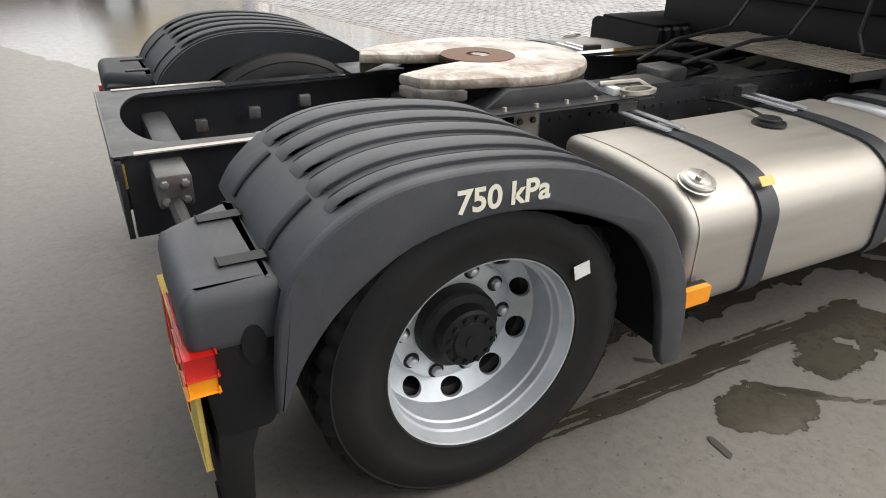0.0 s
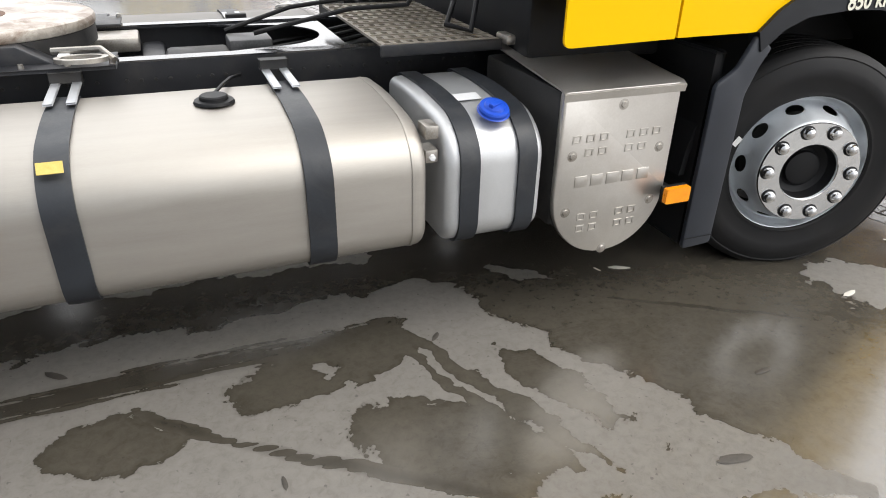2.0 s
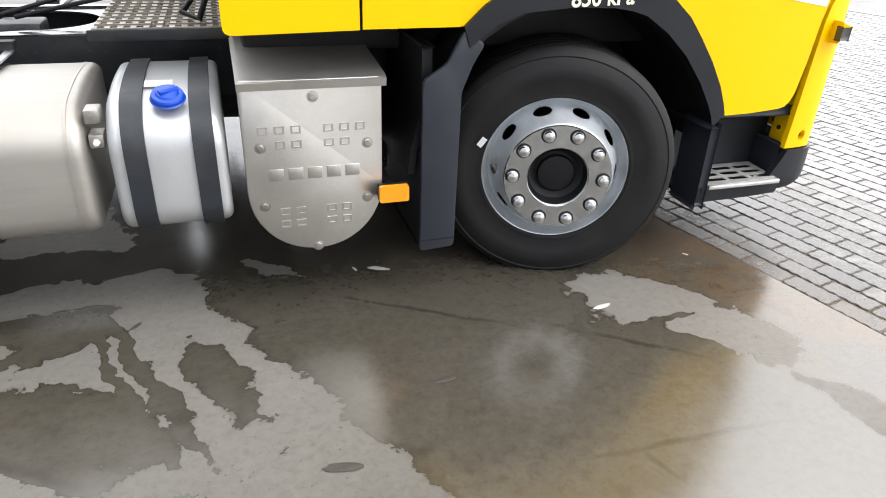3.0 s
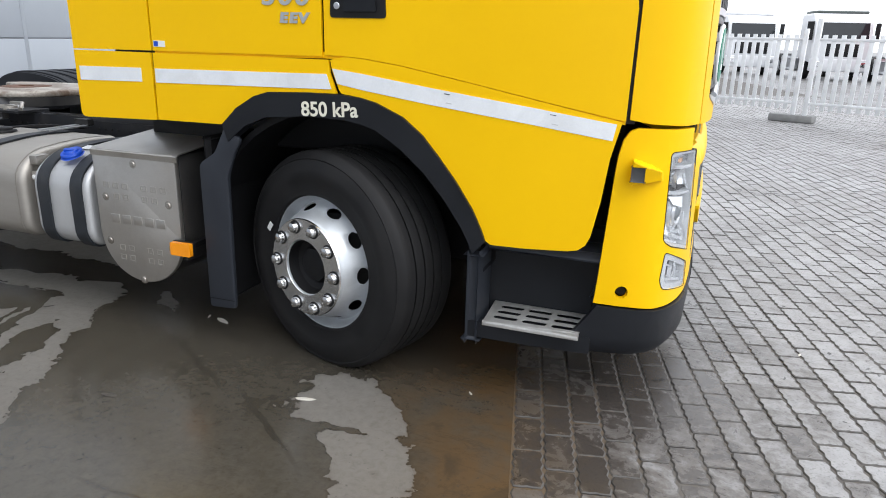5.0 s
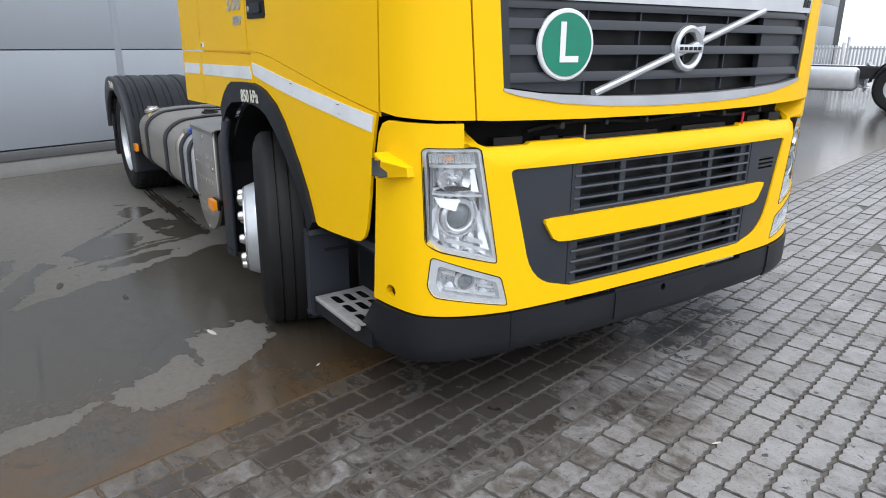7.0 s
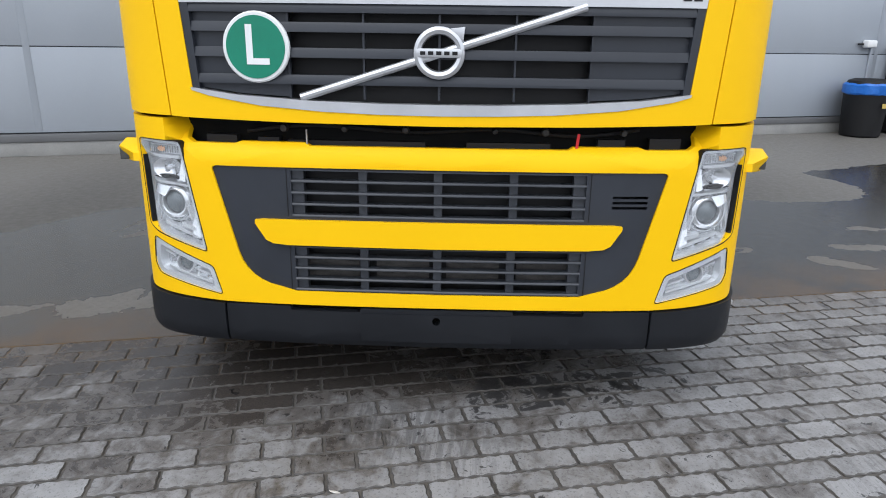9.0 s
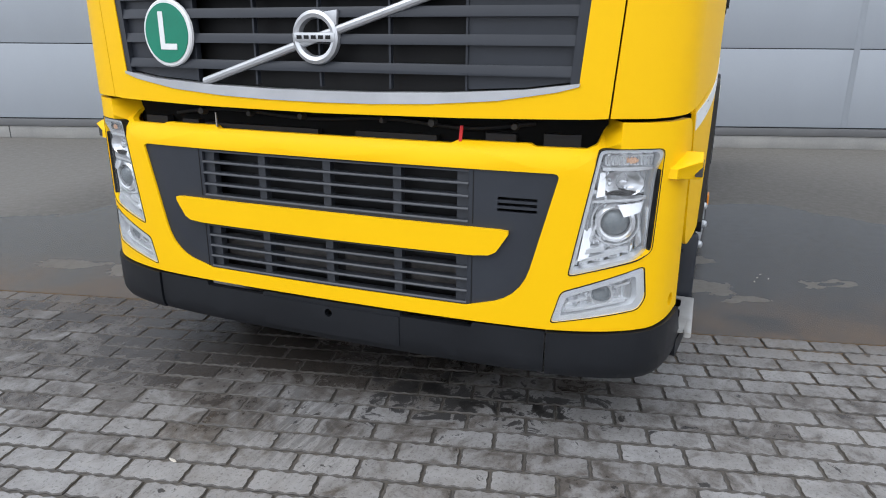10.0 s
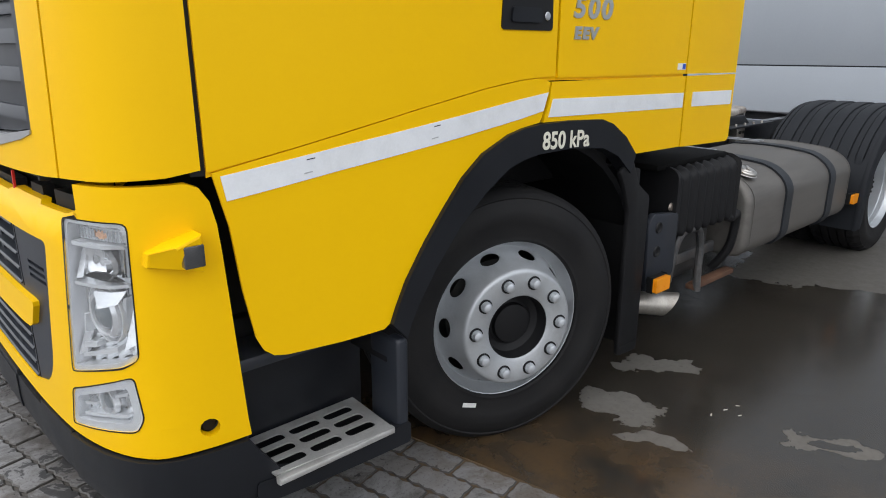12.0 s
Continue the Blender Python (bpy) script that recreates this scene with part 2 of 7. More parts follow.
def fender_material():
    """Black ribbed plastic, dusty on its crown and back; front shade put into the colour."""
    m, n, l, b = mat_base("dusty_shaded_fender_plastic")
    co = n.new("ShaderNodeTexCoord").outputs["Object"]
    sep = n.new("ShaderNodeSeparateXYZ")
    l.new(co, sep.inputs[0])
    smear = noise_node(n, l, 5.0, 6.0, 0.65, 0.6, co)
    fine = noise_node(n, l, 300.0, 3.0, 0.6, 0.0, co)
    reach = n.new("ShaderNodeMapRange")
    reach.inputs["From Min"].default_value, reach.inputs["From Max"].default_value = -3.35, -3.95
    l.new(maths(n, l, "ADD", sep.outputs["X"], maths(n, l, "MULTIPLY", maths(n, l, "SUBTRACT", smear, 0.5), 0.5)), reach.inputs["Value"])
    dust_light = maths(n, l, "MULTIPLY", reach.outputs[0], maths(n, l, "MULTIPLY_ADD", smear, 0.9, 0.35), clamp=True)
    # the left fender's shade is put into the colour by thinning the grey
    left_shade = n.new("ShaderNodeMapRange")
    left_shade.inputs["From Min"].default_value, left_shade.inputs["From Max"].default_value = 0.2, 0.6
    left_shade.inputs["To Min"].default_value, left_shade.inputs["To Max"].default_value = 1.0, 0.3
    l.new(sep.outputs["Y"], left_shade.inputs["Value"])
    dust_light = maths(n, l, "MULTIPLY", dust_light, left_shade.outputs[0])
    # the outer skirt on the right is greyed along its whole length
    outer = n.new("ShaderNodeMapRange")
    outer.inputs["From Min"].default_value, outer.inputs["From Max"].default_value = -1.27, -1.315
    l.new(sep.outputs["Y"], outer.inputs["Value"])
    dust_light = maths(n, l, "MAXIMUM", dust_light, maths(n, l, "MULTIPLY", outer.outputs[0], maths(n, l, "MULTIPLY_ADD", smear, 1.0, 0.22), clamp=True))
    base = mix(n, l, fine, (0.011, 0.0125, 0.0155), (0.020, 0.022, 0.026))
    l.new(mix(n, l, dust_light, base, mix(n, l, fine, (0.050, 0.052, 0.058), (0.080, 0.082, 0.088))), b.inputs["Base Color"])
    l.new(mix(n, l, dust_light, (0.62,) * 3, (0.48,) * 3), b.inputs["Roughness"])
    l.new(mix(n, l, dust_light, (0.16,) * 3, (0.26,) * 3), b.inputs["Specular IOR Level"])
    bump(n, l, b, fine, 0.12, 0.002)
    return m


FENDER = fender_material()

# ---- building helpers ----
def part(name, bm, material, parent=None, label="", sharp=28, place=None):
    """Links a bmesh as one mesh object, under a thing or a part if given."""
    bmesh.ops.recalc_face_normals(bm, faces=bm.faces)
    me = bpy.data.meshes.new(name)
    bm.to_mesh(me)
    bm.free()
    me.materials.append(material)
    me.shade_smooth()
    me.set_sharp_from_angle(angle=radians(sharp))
    ob = new(name, me)
    if parent is not None:
        ob.parent = parent
    if place is not None:
        ob.matrix_basis = place
    if label:
        tagged(ob, label)
    return ob


def thing(name, label, category, group="", place=None, kind=""):
    ob = new(name)
    ob.empty_display_size = 0.1
    if place is not None:
        ob.matrix_basis = place
    return tagged(ob, label, category, group, kind)


def box(x0, x1, y0, y1, z0, z1, bev=0.0, seg=2, bm=None):
    bm = bm or bmesh.new()
    res = bmesh.ops.create_cube(bm, size=1.0)
    for v in res["verts"]:
        v.co = Vector((x0 + (v.co.x + 0.5) * (x1 - x0), y0 + (v.co.y + 0.5) * (y1 - y0), z0 + (v.co.z + 0.5) * (z1 - z0)))
    if bev > 0:
        es = {e for v in res["verts"] for e in v.link_edges}
        bmesh.ops.bevel(bm, geom=list(es), offset=bev, segments=seg, affect="EDGES", profile=0.5)
    return bm


def prism(poly, axis, a, b, bev=0.0, seg=2, bm=None):
    """Extrudes a 2D outline along an axis from a to b. Outline is (y,z) for x, (x,z) for y, (x,y) for z."""
    bm = bm or bmesh.new()

    def at(p, t):
        return {"x": (t, p[0], p[1]), "y": (p[0], t, p[1]), "z": (p[0], p[1], t)}[axis]

    lo = [bm.verts.new(at(p, a)) for p in poly]
    hi = [bm.verts.new(at(p, b)) for p in poly]
    n = len(poly)
    fs = [bm.faces.new(lo), bm.faces.new(hi[::-1])]
    fs += [bm.faces.new((lo[i], hi[i], hi[(i + 1) % n], lo[(i + 1) % n])) for i in range(n)]
    bmesh.ops.recalc_face_normals(bm, faces=fs)
    if bev > 0:
        es = {e for f in fs[:2] for e in f.edges}
        bmesh.ops.bevel(bm, geom=list(es), offset=bev, segments=seg, affect="EDGES", profile=0.5)
    return bm


def rounded(poly, r, n=4):
    """A 2D outline with its corners rounded; r: one radius, or one a corner."""
    out = []
    k = len(poly)
    for i, p in enumerate(poly):
        ri = r[i] if isinstance(r, (list, tuple)) else r
        p, a, b = Vector(p), Vector(poly[i - 1]), Vector(poly[(i + 1) % k])
        da, db = (a - p), (b - p)
        t = min(ri, da.length * 0.48, db.length * 0.48)
        if t < 1e-4:
            out.append(tuple(p))
            continue
        u, w = p + da.normalized() * t, p + db.normalized() * t
        for j in range(n + 1):
            s = j / n
            out.append(tuple((1 - s) ** 2 * u + 2 * s * (1 - s) * p + s * s * w))
    return out


def lathe(profile, n=48, axis="y", closed=False, bm=None):
    """Turns (radius, height) points round an axis through the origin."""
    bm = bm or bmesh.new()
    rings = []
    for r, h in profile:
        ring = []
        for i in range(n):
            a = 2 * math.pi * i / n
            c, s = r * math.cos(a), r * math.sin(a)
            ring.append(bm.verts.new({"y": (c, h, s), "z": (c, s, h), "x": (h, c, s)}[axis]))
        rings.append(ring)
    pairs = list(zip(rings, rings[1:])) + ([(rings[-1], rings[0])] if closed else [])
    for p, q in pairs:
        for i in range(n):
            bm.faces.new((p[i], p[(i + 1) % n], q[(i + 1) % n], q[i]))
    if not closed:
        for ring, (r, h) in ((rings[0], profile[0]), (rings[-1], profile[-1])):
            if r > 0:
                bm.faces.new(ring)
    bmesh.ops.remove_doubles(bm, verts=bm.verts, dist=1e-6)
    return bm


def tube(points, r, n=8, bm=None, caps=True):
    """A round bar along points."""
    bm = bm or bmesh.new()
    pts = [Vector(p) for p in points]
    rings, side = [], None
    for i, p in enumerate(pts):
        d = (pts[min(i + 1, len(pts) - 1)] - pts[max(i - 1, 0)]).normalized()
        if side is None:
            side = d.orthogonal().normalized()
        side = (side - d * side.dot(d)).normalized()
        up = d.cross(side)
        rr = r[i] if isinstance(r, (list, tuple)) else r
        rings.append([bm.verts.new(p + rr * (math.cos(2 * math.pi * k / n) * side + math.sin(2 * math.pi * k / n) * up)) for k in range(n)])
    for p, q in zip(rings, rings[1:]):
        for k in range(n):
            bm.faces.new((p[k], p[(k + 1) % n], q[(k + 1) % n], q[k]))
    if caps:
        bm.faces.new(rings[0])
        bm.faces.new(rings[-1])
    return bm


def arc(cx, cz, r, a0, a1, n):
    return [(cx + r * math.cos(radians(a0 + (a1 - a0) * i / n)), cz + r * math.sin(radians(a0 + (a1 - a0) * i / n))) for i in range(n + 1)]


def spline(ctrl, per=6):
    """Smooth curve through 2D control points."""
    out = []
    c = [Vector(p) for p in ctrl]
    for i in range(len(c) - 1):
        p0, p1, p2, p3 = c[max(i - 1, 0)], c[i], c[i + 1], c[min(i + 2, len(c) - 1)]
        for k in range(per):
            t = k / per
            out.append(tuple(0.5 * ((2 * p1) + (p2 - p0) * t + (2 * p0 - 5 * p1 + 4 * p2 - p3) * t * t + (3 * p1 - p0 - 3 * p2 + p3) * t ** 3)))
    out.append(tuple(c[-1]))
    return out


def merge(bm, *others):
    for o in others:
        me = bpy.data.meshes.new("tmp")
        o.to_mesh(me)
        o.free()
        bm.from_mesh(me)
        bpy.data.meshes.remove(me)
    return bm


def moved(bm, m):
    bmesh.ops.transform(bm, matrix=m, verts=bm.verts)
    return bm


def lettering(name, text, size, m, material, parent, label, depth=0.002, bold=0.0, shear=0.0):
    cu = bpy.data.curves.new(name, "FONT")
    cu.body, cu.size, cu.extrude, cu.offset, cu.shear = text, size, depth, bold, shear
    cu.space_character = 1.06 if bold < 0.001 else 1.0
    cu.align_x, cu.align_y = "CENTER", "CENTER"
    tmp = new("tmp", cu)
    me = bpy.data.meshes.new_from_object(tmp.evaluated_get(bpy.context.evaluated_depsgraph_get()))
    bpy.data.objects.remove(tmp)
    bpy.data.curves.remove(cu)
    me.name = name
    me.materials.clear()
    me.materials.append(material)
    ob = new(name, me)
    ob.parent = parent
    ob.matrix_basis = m
    return tagged(ob, label)


# ---- outline of the cab in plan: from the middle of the front round to the back of the side ----
PLAN = spline([(1.412, 0.0), (1.409, 0.3), (1.400, 0.6), (1.382, 0.82), (1.352, 0.97), (1.305, 1.085), (1.23, 1.155), (1.08, 1.195), (0.75, 1.232), (0.3, 1.25), (-0.4, 1.252), (-1.3, 1.25)], 8)
PLAN_S = [0.0]
for (px, py), (qx, qy) in zip(PLAN, PLAN[1:]):
    PLAN_S.append(PLAN_S[-1] + math.hypot(qx - px, qy - py))
PX, PY = np.array([p[0] for p in PLAN]), np.array([p[1] for p in PLAN])


def s_y(y):
    """Length along the plan outline at a sideways place y, on the front."""
    return math.copysign(float(np.interp(abs(y), PY[:49], PLAN_S[:49])), y)


def s_x(x, side):
    """Length along the plan outline at a lengthwise place x, on a side (1 left, -1 right)."""
    return side * float(np.interp(-x, -PX, PLAN_S))


def on_plan(s, out=0.0):
    a = abs(s)
    x, y = float(np.interp(a, PLAN_S, PX)), float(np.interp(a, PLAN_S, PY))
    x0, y0 = float(np.interp(max(a - 0.02, 0), PLAN_S, PX)), float(np.interp(max(a - 0.02, 0), PLAN_S, PY))
    x1, y1 = float(np.interp(a + 0.02, PLAN_S, PX)), float(np.interp(a + 0.02, PLAN_S, PY))
    d = Vector((x1 - x0, y1 - y0)).normalized()
    nx, ny = d.y, -d.x
    sg = 1 if s >= 0 else -1
    if a < 0.02:
        nx, ny = 1.0, 0.0
    return x + nx * out, sg * (y + ny * out)


def skin(outline, holes=(), out=0.0, thick=0.012, step=0.05, lean=None, edge=0.004):
    """A sheet that follows the cab's plan: outline in (length along the plan, height), with holes; lean(z): how far it steps out at a height."""
    bm = bmesh.new()
    for loop in (outline, *holes):
        vs = [bm.verts.new((s, z, 0)) for s, z in loop]
        for i in range(len(vs)):
            bm.edges.new((vs[i], vs[(i + 1) % len(vs)]))
    bmesh.ops.triangle_fill(bm, use_beauty=True, edges=bm.edges[:], normal=(0, 0, 1))
    lo, hi = min(p[0] for p in outline), max(p[0] for p in outline)
    k = math.floor(lo / step) + 1
    while k * step < hi:
        bmesh.ops.bisect_plane(bm, geom=bm.verts[:] + bm.edges[:] + bm.faces[:], plane_co=(k * step, 0, 0), plane_no=(1, 0, 0), dist=1e-5)
        k += 1
    if lean:
        zlo, zhi = min(p[1] for p in outline), max(p[1] for p in outline)
        k = math.floor(zlo / 0.04) + 1
        while k * 0.04 < zhi:
            bmesh.ops.bisect_plane(bm, geom=bm.verts[:] + bm.edges[:] + bm.faces[:], plane_co=(0, k * 0.04, 0), plane_no=(0, 1, 0), dist=1e-5)
            k += 1
    faces = bm.faces[:]
    rim = [e for e in bm.edges if len(e.link_faces) == 1]
    inner = {}
    for v in bm.verts[:]:
        s, z = v.co.x, v.co.y
        o = out + (lean(s, z) if lean else 0.0)
        x, y = on_plan(s, o - thick)
        inner[v] = (x, y, z)
        v.co = Vector((*on_plan(s, o), z))
    twin = {v: bm.verts.new(c) for v, c in inner.items()}
    for f in faces:
        bm.faces.new([twin[v] for v in reversed(f.verts)])
    for e in rim:
        a, b = e.verts
        bm.faces.new((a, b, twin[b], twin[a]))
    return bm


def plate(outline, holes, axis, a, b, bm=None):
    """A flat sheet with holes, from a to b along an axis."""
    bm = bm or bmesh.new()

    def at(p, t):
        return {"x": (t, p[0], p[1]), "y": (p[0], t, p[1]), "z": (p[0], p[1], t)}[axis]

    tmp = bmesh.new()
    for loop in (outline, *holes):
        vs = [tmp.verts.new((*p, 0)) for p in loop]
        for i in range(len(vs)):
            tmp.edges.new((vs[i], vs[(i + 1) % len(vs)]))
    bmesh.ops.triangle_fill(tmp, use_beauty=True, edges=tmp.edges[:], normal=(0, 0, 1))
    lo = {v: bm.verts.new(at(v.co.xy, a)) for v in tmp.verts}
    hi = {v: bm.verts.new(at(v.co.xy, b)) for v in tmp.verts}
    for f in tmp.faces:
        bm.faces.new([lo[v] for v in f.verts])
        bm.faces.new([hi[v] for v in reversed(f.verts)])
    for e in tmp.edges:
        if len(e.link_faces) == 1:
            p, q = e.verts
            bm.faces.new((lo[p], lo[q], hi[q], hi[p]))
    tmp.free()
    return bm


def oval(cx, cy, w, h, n=12, turn=0.0):
    c, s = math.cos(turn), math.sin(turn)
    pts = []
    for i in range(n):
        a = 2 * math.pi * i / n
        u, v = w / 2 * math.cos(a), h / 2 * math.sin(a)
        pts.append((cx + c * u - s * v, cy + s * u + c * v))
    return pts


def slot(cx, cy, w, h, n=4):
    return rounded([(cx - w / 2, cy - h / 2), (cx + w / 2, cy - h / 2), (cx + w / 2, cy + h / 2), (cx - w / 2, cy + h / 2)], h * 0.48, n)


# ================= the tractor unit =================
truck = thing("tractor_truck", "yellow two-axle tractor truck with aluminium tanks on wet concrete", "truck")

DOOR_LINE = [(1.118, 1.130), (0.9, 1.172), (0.55, 1.242), (0.3, 1.288), (0.15, 1.308), (0.06, 1.314), (-0.018, 1.316)]
ARCH_OUT = [(-0.505, 1.024), (-0.43, 1.095), (-0.342, 1.147), (-0.275, 1.167), (-0.1, 1.174), (0.06, 1.172), (0.135, 1.165), (0.2, 1.15), (0.31, 1.103), (0.39, 1.04), (0.46, 0.96), (0.53, 0.872), (0.597, 0.772), (0.632, 0.70), (0.65, 0.655)]
ARCH_IN = [(-0.48, 0.955), (-0.387, 1.028), (-0.29, 1.066), (-0.1, 1.082), (0.06, 1.078), (0.135, 1.067), (0.2, 1.048), (0.30, 0.985), (0.40, 0.90), (0.49, 0.795), (0.555, 0.70), (0.585, 0.645), (0.60, 0.60)]


def side_poly(pts, side):
    return [(s_x(x, side), z) for x, z in pts]


def cab_side(side):
    """Door, wing, sleeper panels, stripes and arch trim of one side."""
    gap = 0.0014
    top = [(x, z + gap) for x, z in DOOR_LINE]
    door = part("door", skin(side_poly(top + [(-0.018, 1.93), (1.06, 1.93), (1.122, 1.5)], side)), YELLOW, truck, "yellow cab door with recessed black handle")
    wing_out = [(x if i else 1.108, z - gap) for i, (x, z) in enumerate(DOOR_LINE[:-1])] + [(0.005, 1.300), (0.012, 1.262), (0.04, 1.19), (0.05, 1.176)]
    wing_out += [p for p in ARCH_OUT if p[0] > 0.1] + [(0.67, 0.642), (0.8, 0.642), (0.96, 0.648), (0.995, 0.655), (1.02, 0.675), (1.036, 0.71), (1.06, 0.84), (1.078, 1.0)]
    wing = part("wing_panel", skin(side_poly(wing_out, side)), YELLOW, truck)
    mid = [(-0.004, 1.300), (-0.012, 1.30), (-0.845, 1.3), (-0.848, 1.02), (-0.52, 1.022)] + [p for p in ARCH_OUT if p[0] < 0.02] + [(0.03, 1.175), (0.022, 1.195), (0.002, 1.25)]
    panel = part("side_panel", skin(side_poly(mid, side)), YELLOW, truck)
    part("side_panel", skin(side_poly([(-0.03, 1.312), (-0.03, 2.75), (-0.842, 2.75), (-0.842, 1.309)], side)), YELLOW, truck)
    rear = rounded([(-0.858, 1.018), (-0.858, 1.3), (-1.285, 1.3), (-1.285, 1.008)], [0.004, 0.004, 0.004, 0.03])
    corner = part("corner_panel", skin(side_poly(rear, side)), YELLOW, truck)
    part("corner_panel", skin(side_poly([(-0.852, 1.309), (-0.852, 2.75), (-1.285, 2.75), (-1.285, 1.306)], side)), YELLOW, truck)
    part("reflective_stripe", skin(side_poly([(1.09, 1.12), (0.8, 1.163), (0.4, 1.217), (0.15, 1.252), (0.014, 1.268), (0.034, 1.212), (0.15, 1.192), (0.4, 1.156), (0.8, 1.104), (1.08, 1.062)], side), out=0.0025, thick=0.003), WHITE_TAPE, wing, "white reflective tape")
    part("reflective_stripe", skin(side_poly([(-0.012, 1.247), (-0.84, 1.236), (-0.84, 1.178), (0.008, 1.19)], side), out=0.0025, thick=0.003), WHITE_TAPE, panel, "white reflective tape")
    part("reflective_stripe", skin(side_poly([(-0.915, 1.236), (-1.262, 1.232), (-1.262, 1.172), (-0.915, 1.178)], side), out=0.0025, thick=0.003), WHITE_TAPE, corner, "white reflective tape")
    for mx, mz in ((0.86, 1.128), (0.47, 1.182)):
        part("tape_mark", skin(side_poly([(mx, mz + 0.016), (mx + 0.022, mz + 0.0135), (mx + 0.022, mz + 0.011), (mx, mz + 0.0135)], side), out=0.0035, thick=0.002), GREYPLASTIC, wing)
        part("tape_mark", skin(side_poly([(mx + 0.008, mz - 0.016), (mx + 0.03, mz - 0.019), (mx + 0.03, mz - 0.022), (mx + 0.008, mz - 0.019)], side), out=0.0035, thick=0.002), SATIN, wing)
    # wheel arch trim
    trim = part("arch_trim", skin(side_poly(ARCH_OUT + ARCH_IN[::-1], side), out=0.016, thick=0.06, step=0.04), PLASTIC, truck, "dark grey plastic wheel arch trim")
    m = pose(0.005 if side < 0 else -0.072, side * 1.2715, 1.112, 90, -2 if side < 0 else 2, 0 if side < 0 else 180)
    lettering("pressure_mark", "850 kPa", 0.078, m, CREAM, trim, "white letters reading 850 kPa", 0.0008, 0.0016)
    # handle: recessed tray with a grip
    hx, hz = 0.125, 1.505
    tray = part("door_handle", skin(side_poly(rounded([(hx - 0.115, hz - 0.052), (hx + 0.115, hz - 0.052), (hx + 0.11, hz + 0.052), (hx - 0.11, hz + 0.052)], 0.015), side), out=0.004, thick=0.02), BLACK, door, "black recessed door handle")
    part("handle_grip", skin(side_poly(rounded([(hx - 0.055, hz - 0.03), (hx + 0.08, hz - 0.03), (hx + 0.075, hz + 0.012), (hx - 0.05, hz + 0.012)], 0.01), side), out=0.012, thick=0.008), PLASTIC, door)
    x_, y_ = on_plan(s_x(hx - 0.085, side), 0.006)
    part("key_lock", moved(lathe([(0.0, 0.003), (0.011, 0.002), (0.013, 0.0)], 14), pose(x_, y_, hz - 0.01, 0, 0, 0 if side > 0 else 180)), SATIN, door)
    part("seam_backing", skin(side_poly([(x, z + 0.012) for x, z in DOOR_LINE] + [(-0.84, 1.317), (-0.84, 1.290)] + [(x, z - 0.012) for x, z in DOOR_LINE[::-1]], side), out=-0.009, thick=0.004), YELLOW, truck)
    # seals between door and front corner
    part("door_seal", skin(side_poly([(1.118, 1.122), (1.118, 1.93), (1.15, 1.93), (1.15, 1.122)], side), out=-0.012, thick=0.01), BLACK, truck)
    part("window_glass", skin(side_poly([(1.0, 1.95), (-0.01, 1.95), (-0.01, 2.62), (0.72, 2.62)], side), out=-0.004, thick=0.006), DARKGLASS, truck, "dark side window glass")
    # white model marks behind the door
    for txt, size, x, z, gap_ in (("500", 0.09, -0.185, 1.525, 0.074), ("EEV", 0.05, -0.15, 1.448, 0.043)):
        for k, ch in enumerate(txt):
            lettering("badge_character", ch, size, pose((x if side < 0 else x - 0.01) + (k - 1) * gap_ * (1 if side < 0 else -1), side * 1.2535, z, 90, 0, 0 if side < 0 else 180) @ Matrix.Diagonal((1.35, 1, 1, 1)), SATIN, truck, "raised silver character", 0.003, 0.0028, 0.12)
    part("small_sticker", skin(side_poly([(-0.835, 1.325), (-0.775, 1.325), (-0.775, 1.35), (-0.835, 1.35)], side), out=0.002, thick=0.002), WHITE, truck, "small white and blue sticker")
    part("small_sticker", skin(side_poly([(-0.832, 1.328), (-0.81, 1.328), (-0.81, 1.347), (-0.832, 1.347)], side), out=0.003, thick=0.002), BLUECAP, truck)
    return door


cab_side(-1)
cab_side(1)

# ---- cab front ----
def front_poly(pts):
    return [(s_y(y), z) for y, z in pts]


def both(right_half):
    """An outline from its left half: points with y >= 0 from the middle outwards and back, mirrored."""
    return right_half + [(-y, z) for y, z in reversed(right_half) if y > 1e-6]


GR_TOP, GR_BOT = 1.578, [(0.862, 1.207), (0.80, 1.190), (0.62, 1.160), (0.40, 1.143), (0.2, 1.136)]
hole = [(0.0, 1.134)] + GR_BOT[::-1] + [(0.892, GR_TOP)]
hatch_out = [(0.0, 1.098), (0.5, 1.103), (0.9, 1.113), (0.952, 1.116), (0.985, 1.62), (0.985, 1.80)]
hatch = part("front_hatch", skin(front_poly(both(hatch_out)), [front_poly(both(hole))], out=0.004, thick=0.03), YELLOW, truck, "yellow front hatch round the radiator grille")
for sd in (-1, 1):
    pts = [(sd * s_y(0.958), 1.116), (sd * s_y(1.08), 1.118)] + [(s_x(1.2, sd), 1.126), (s_x(1.131, sd), 1.138), (s_x(1.135, sd), 1.8), (sd * s_y(0.991), 1.8), (sd * s_y(0.991), 1.62)]
    part("front_corner", skin(pts, out=0.003), YELLOW, truck)
# windscreen, header and roof
part("windscreen", skin(front_poly(both([(0.0, 1.80), (0.95, 1.80), (1.0, 2.6), (0, 2.6)])), lean=lambda s, z: -0.3 * max(z - 1.8, 0), out=-0.01, thick=0.01), DARKGLASS, truck, "dark windscreen glass")
part("roof", prism([(-1.285, -1.22), (1.1, -1.2), (1.18, -0.9), (1.2, 0), (1.18, 0.9), (1.1, 1.2), (-1.285, 1.22)], "z", 2.62, 2.95, 0.12, 4), YELLOW, truck, "yellow cab roof")
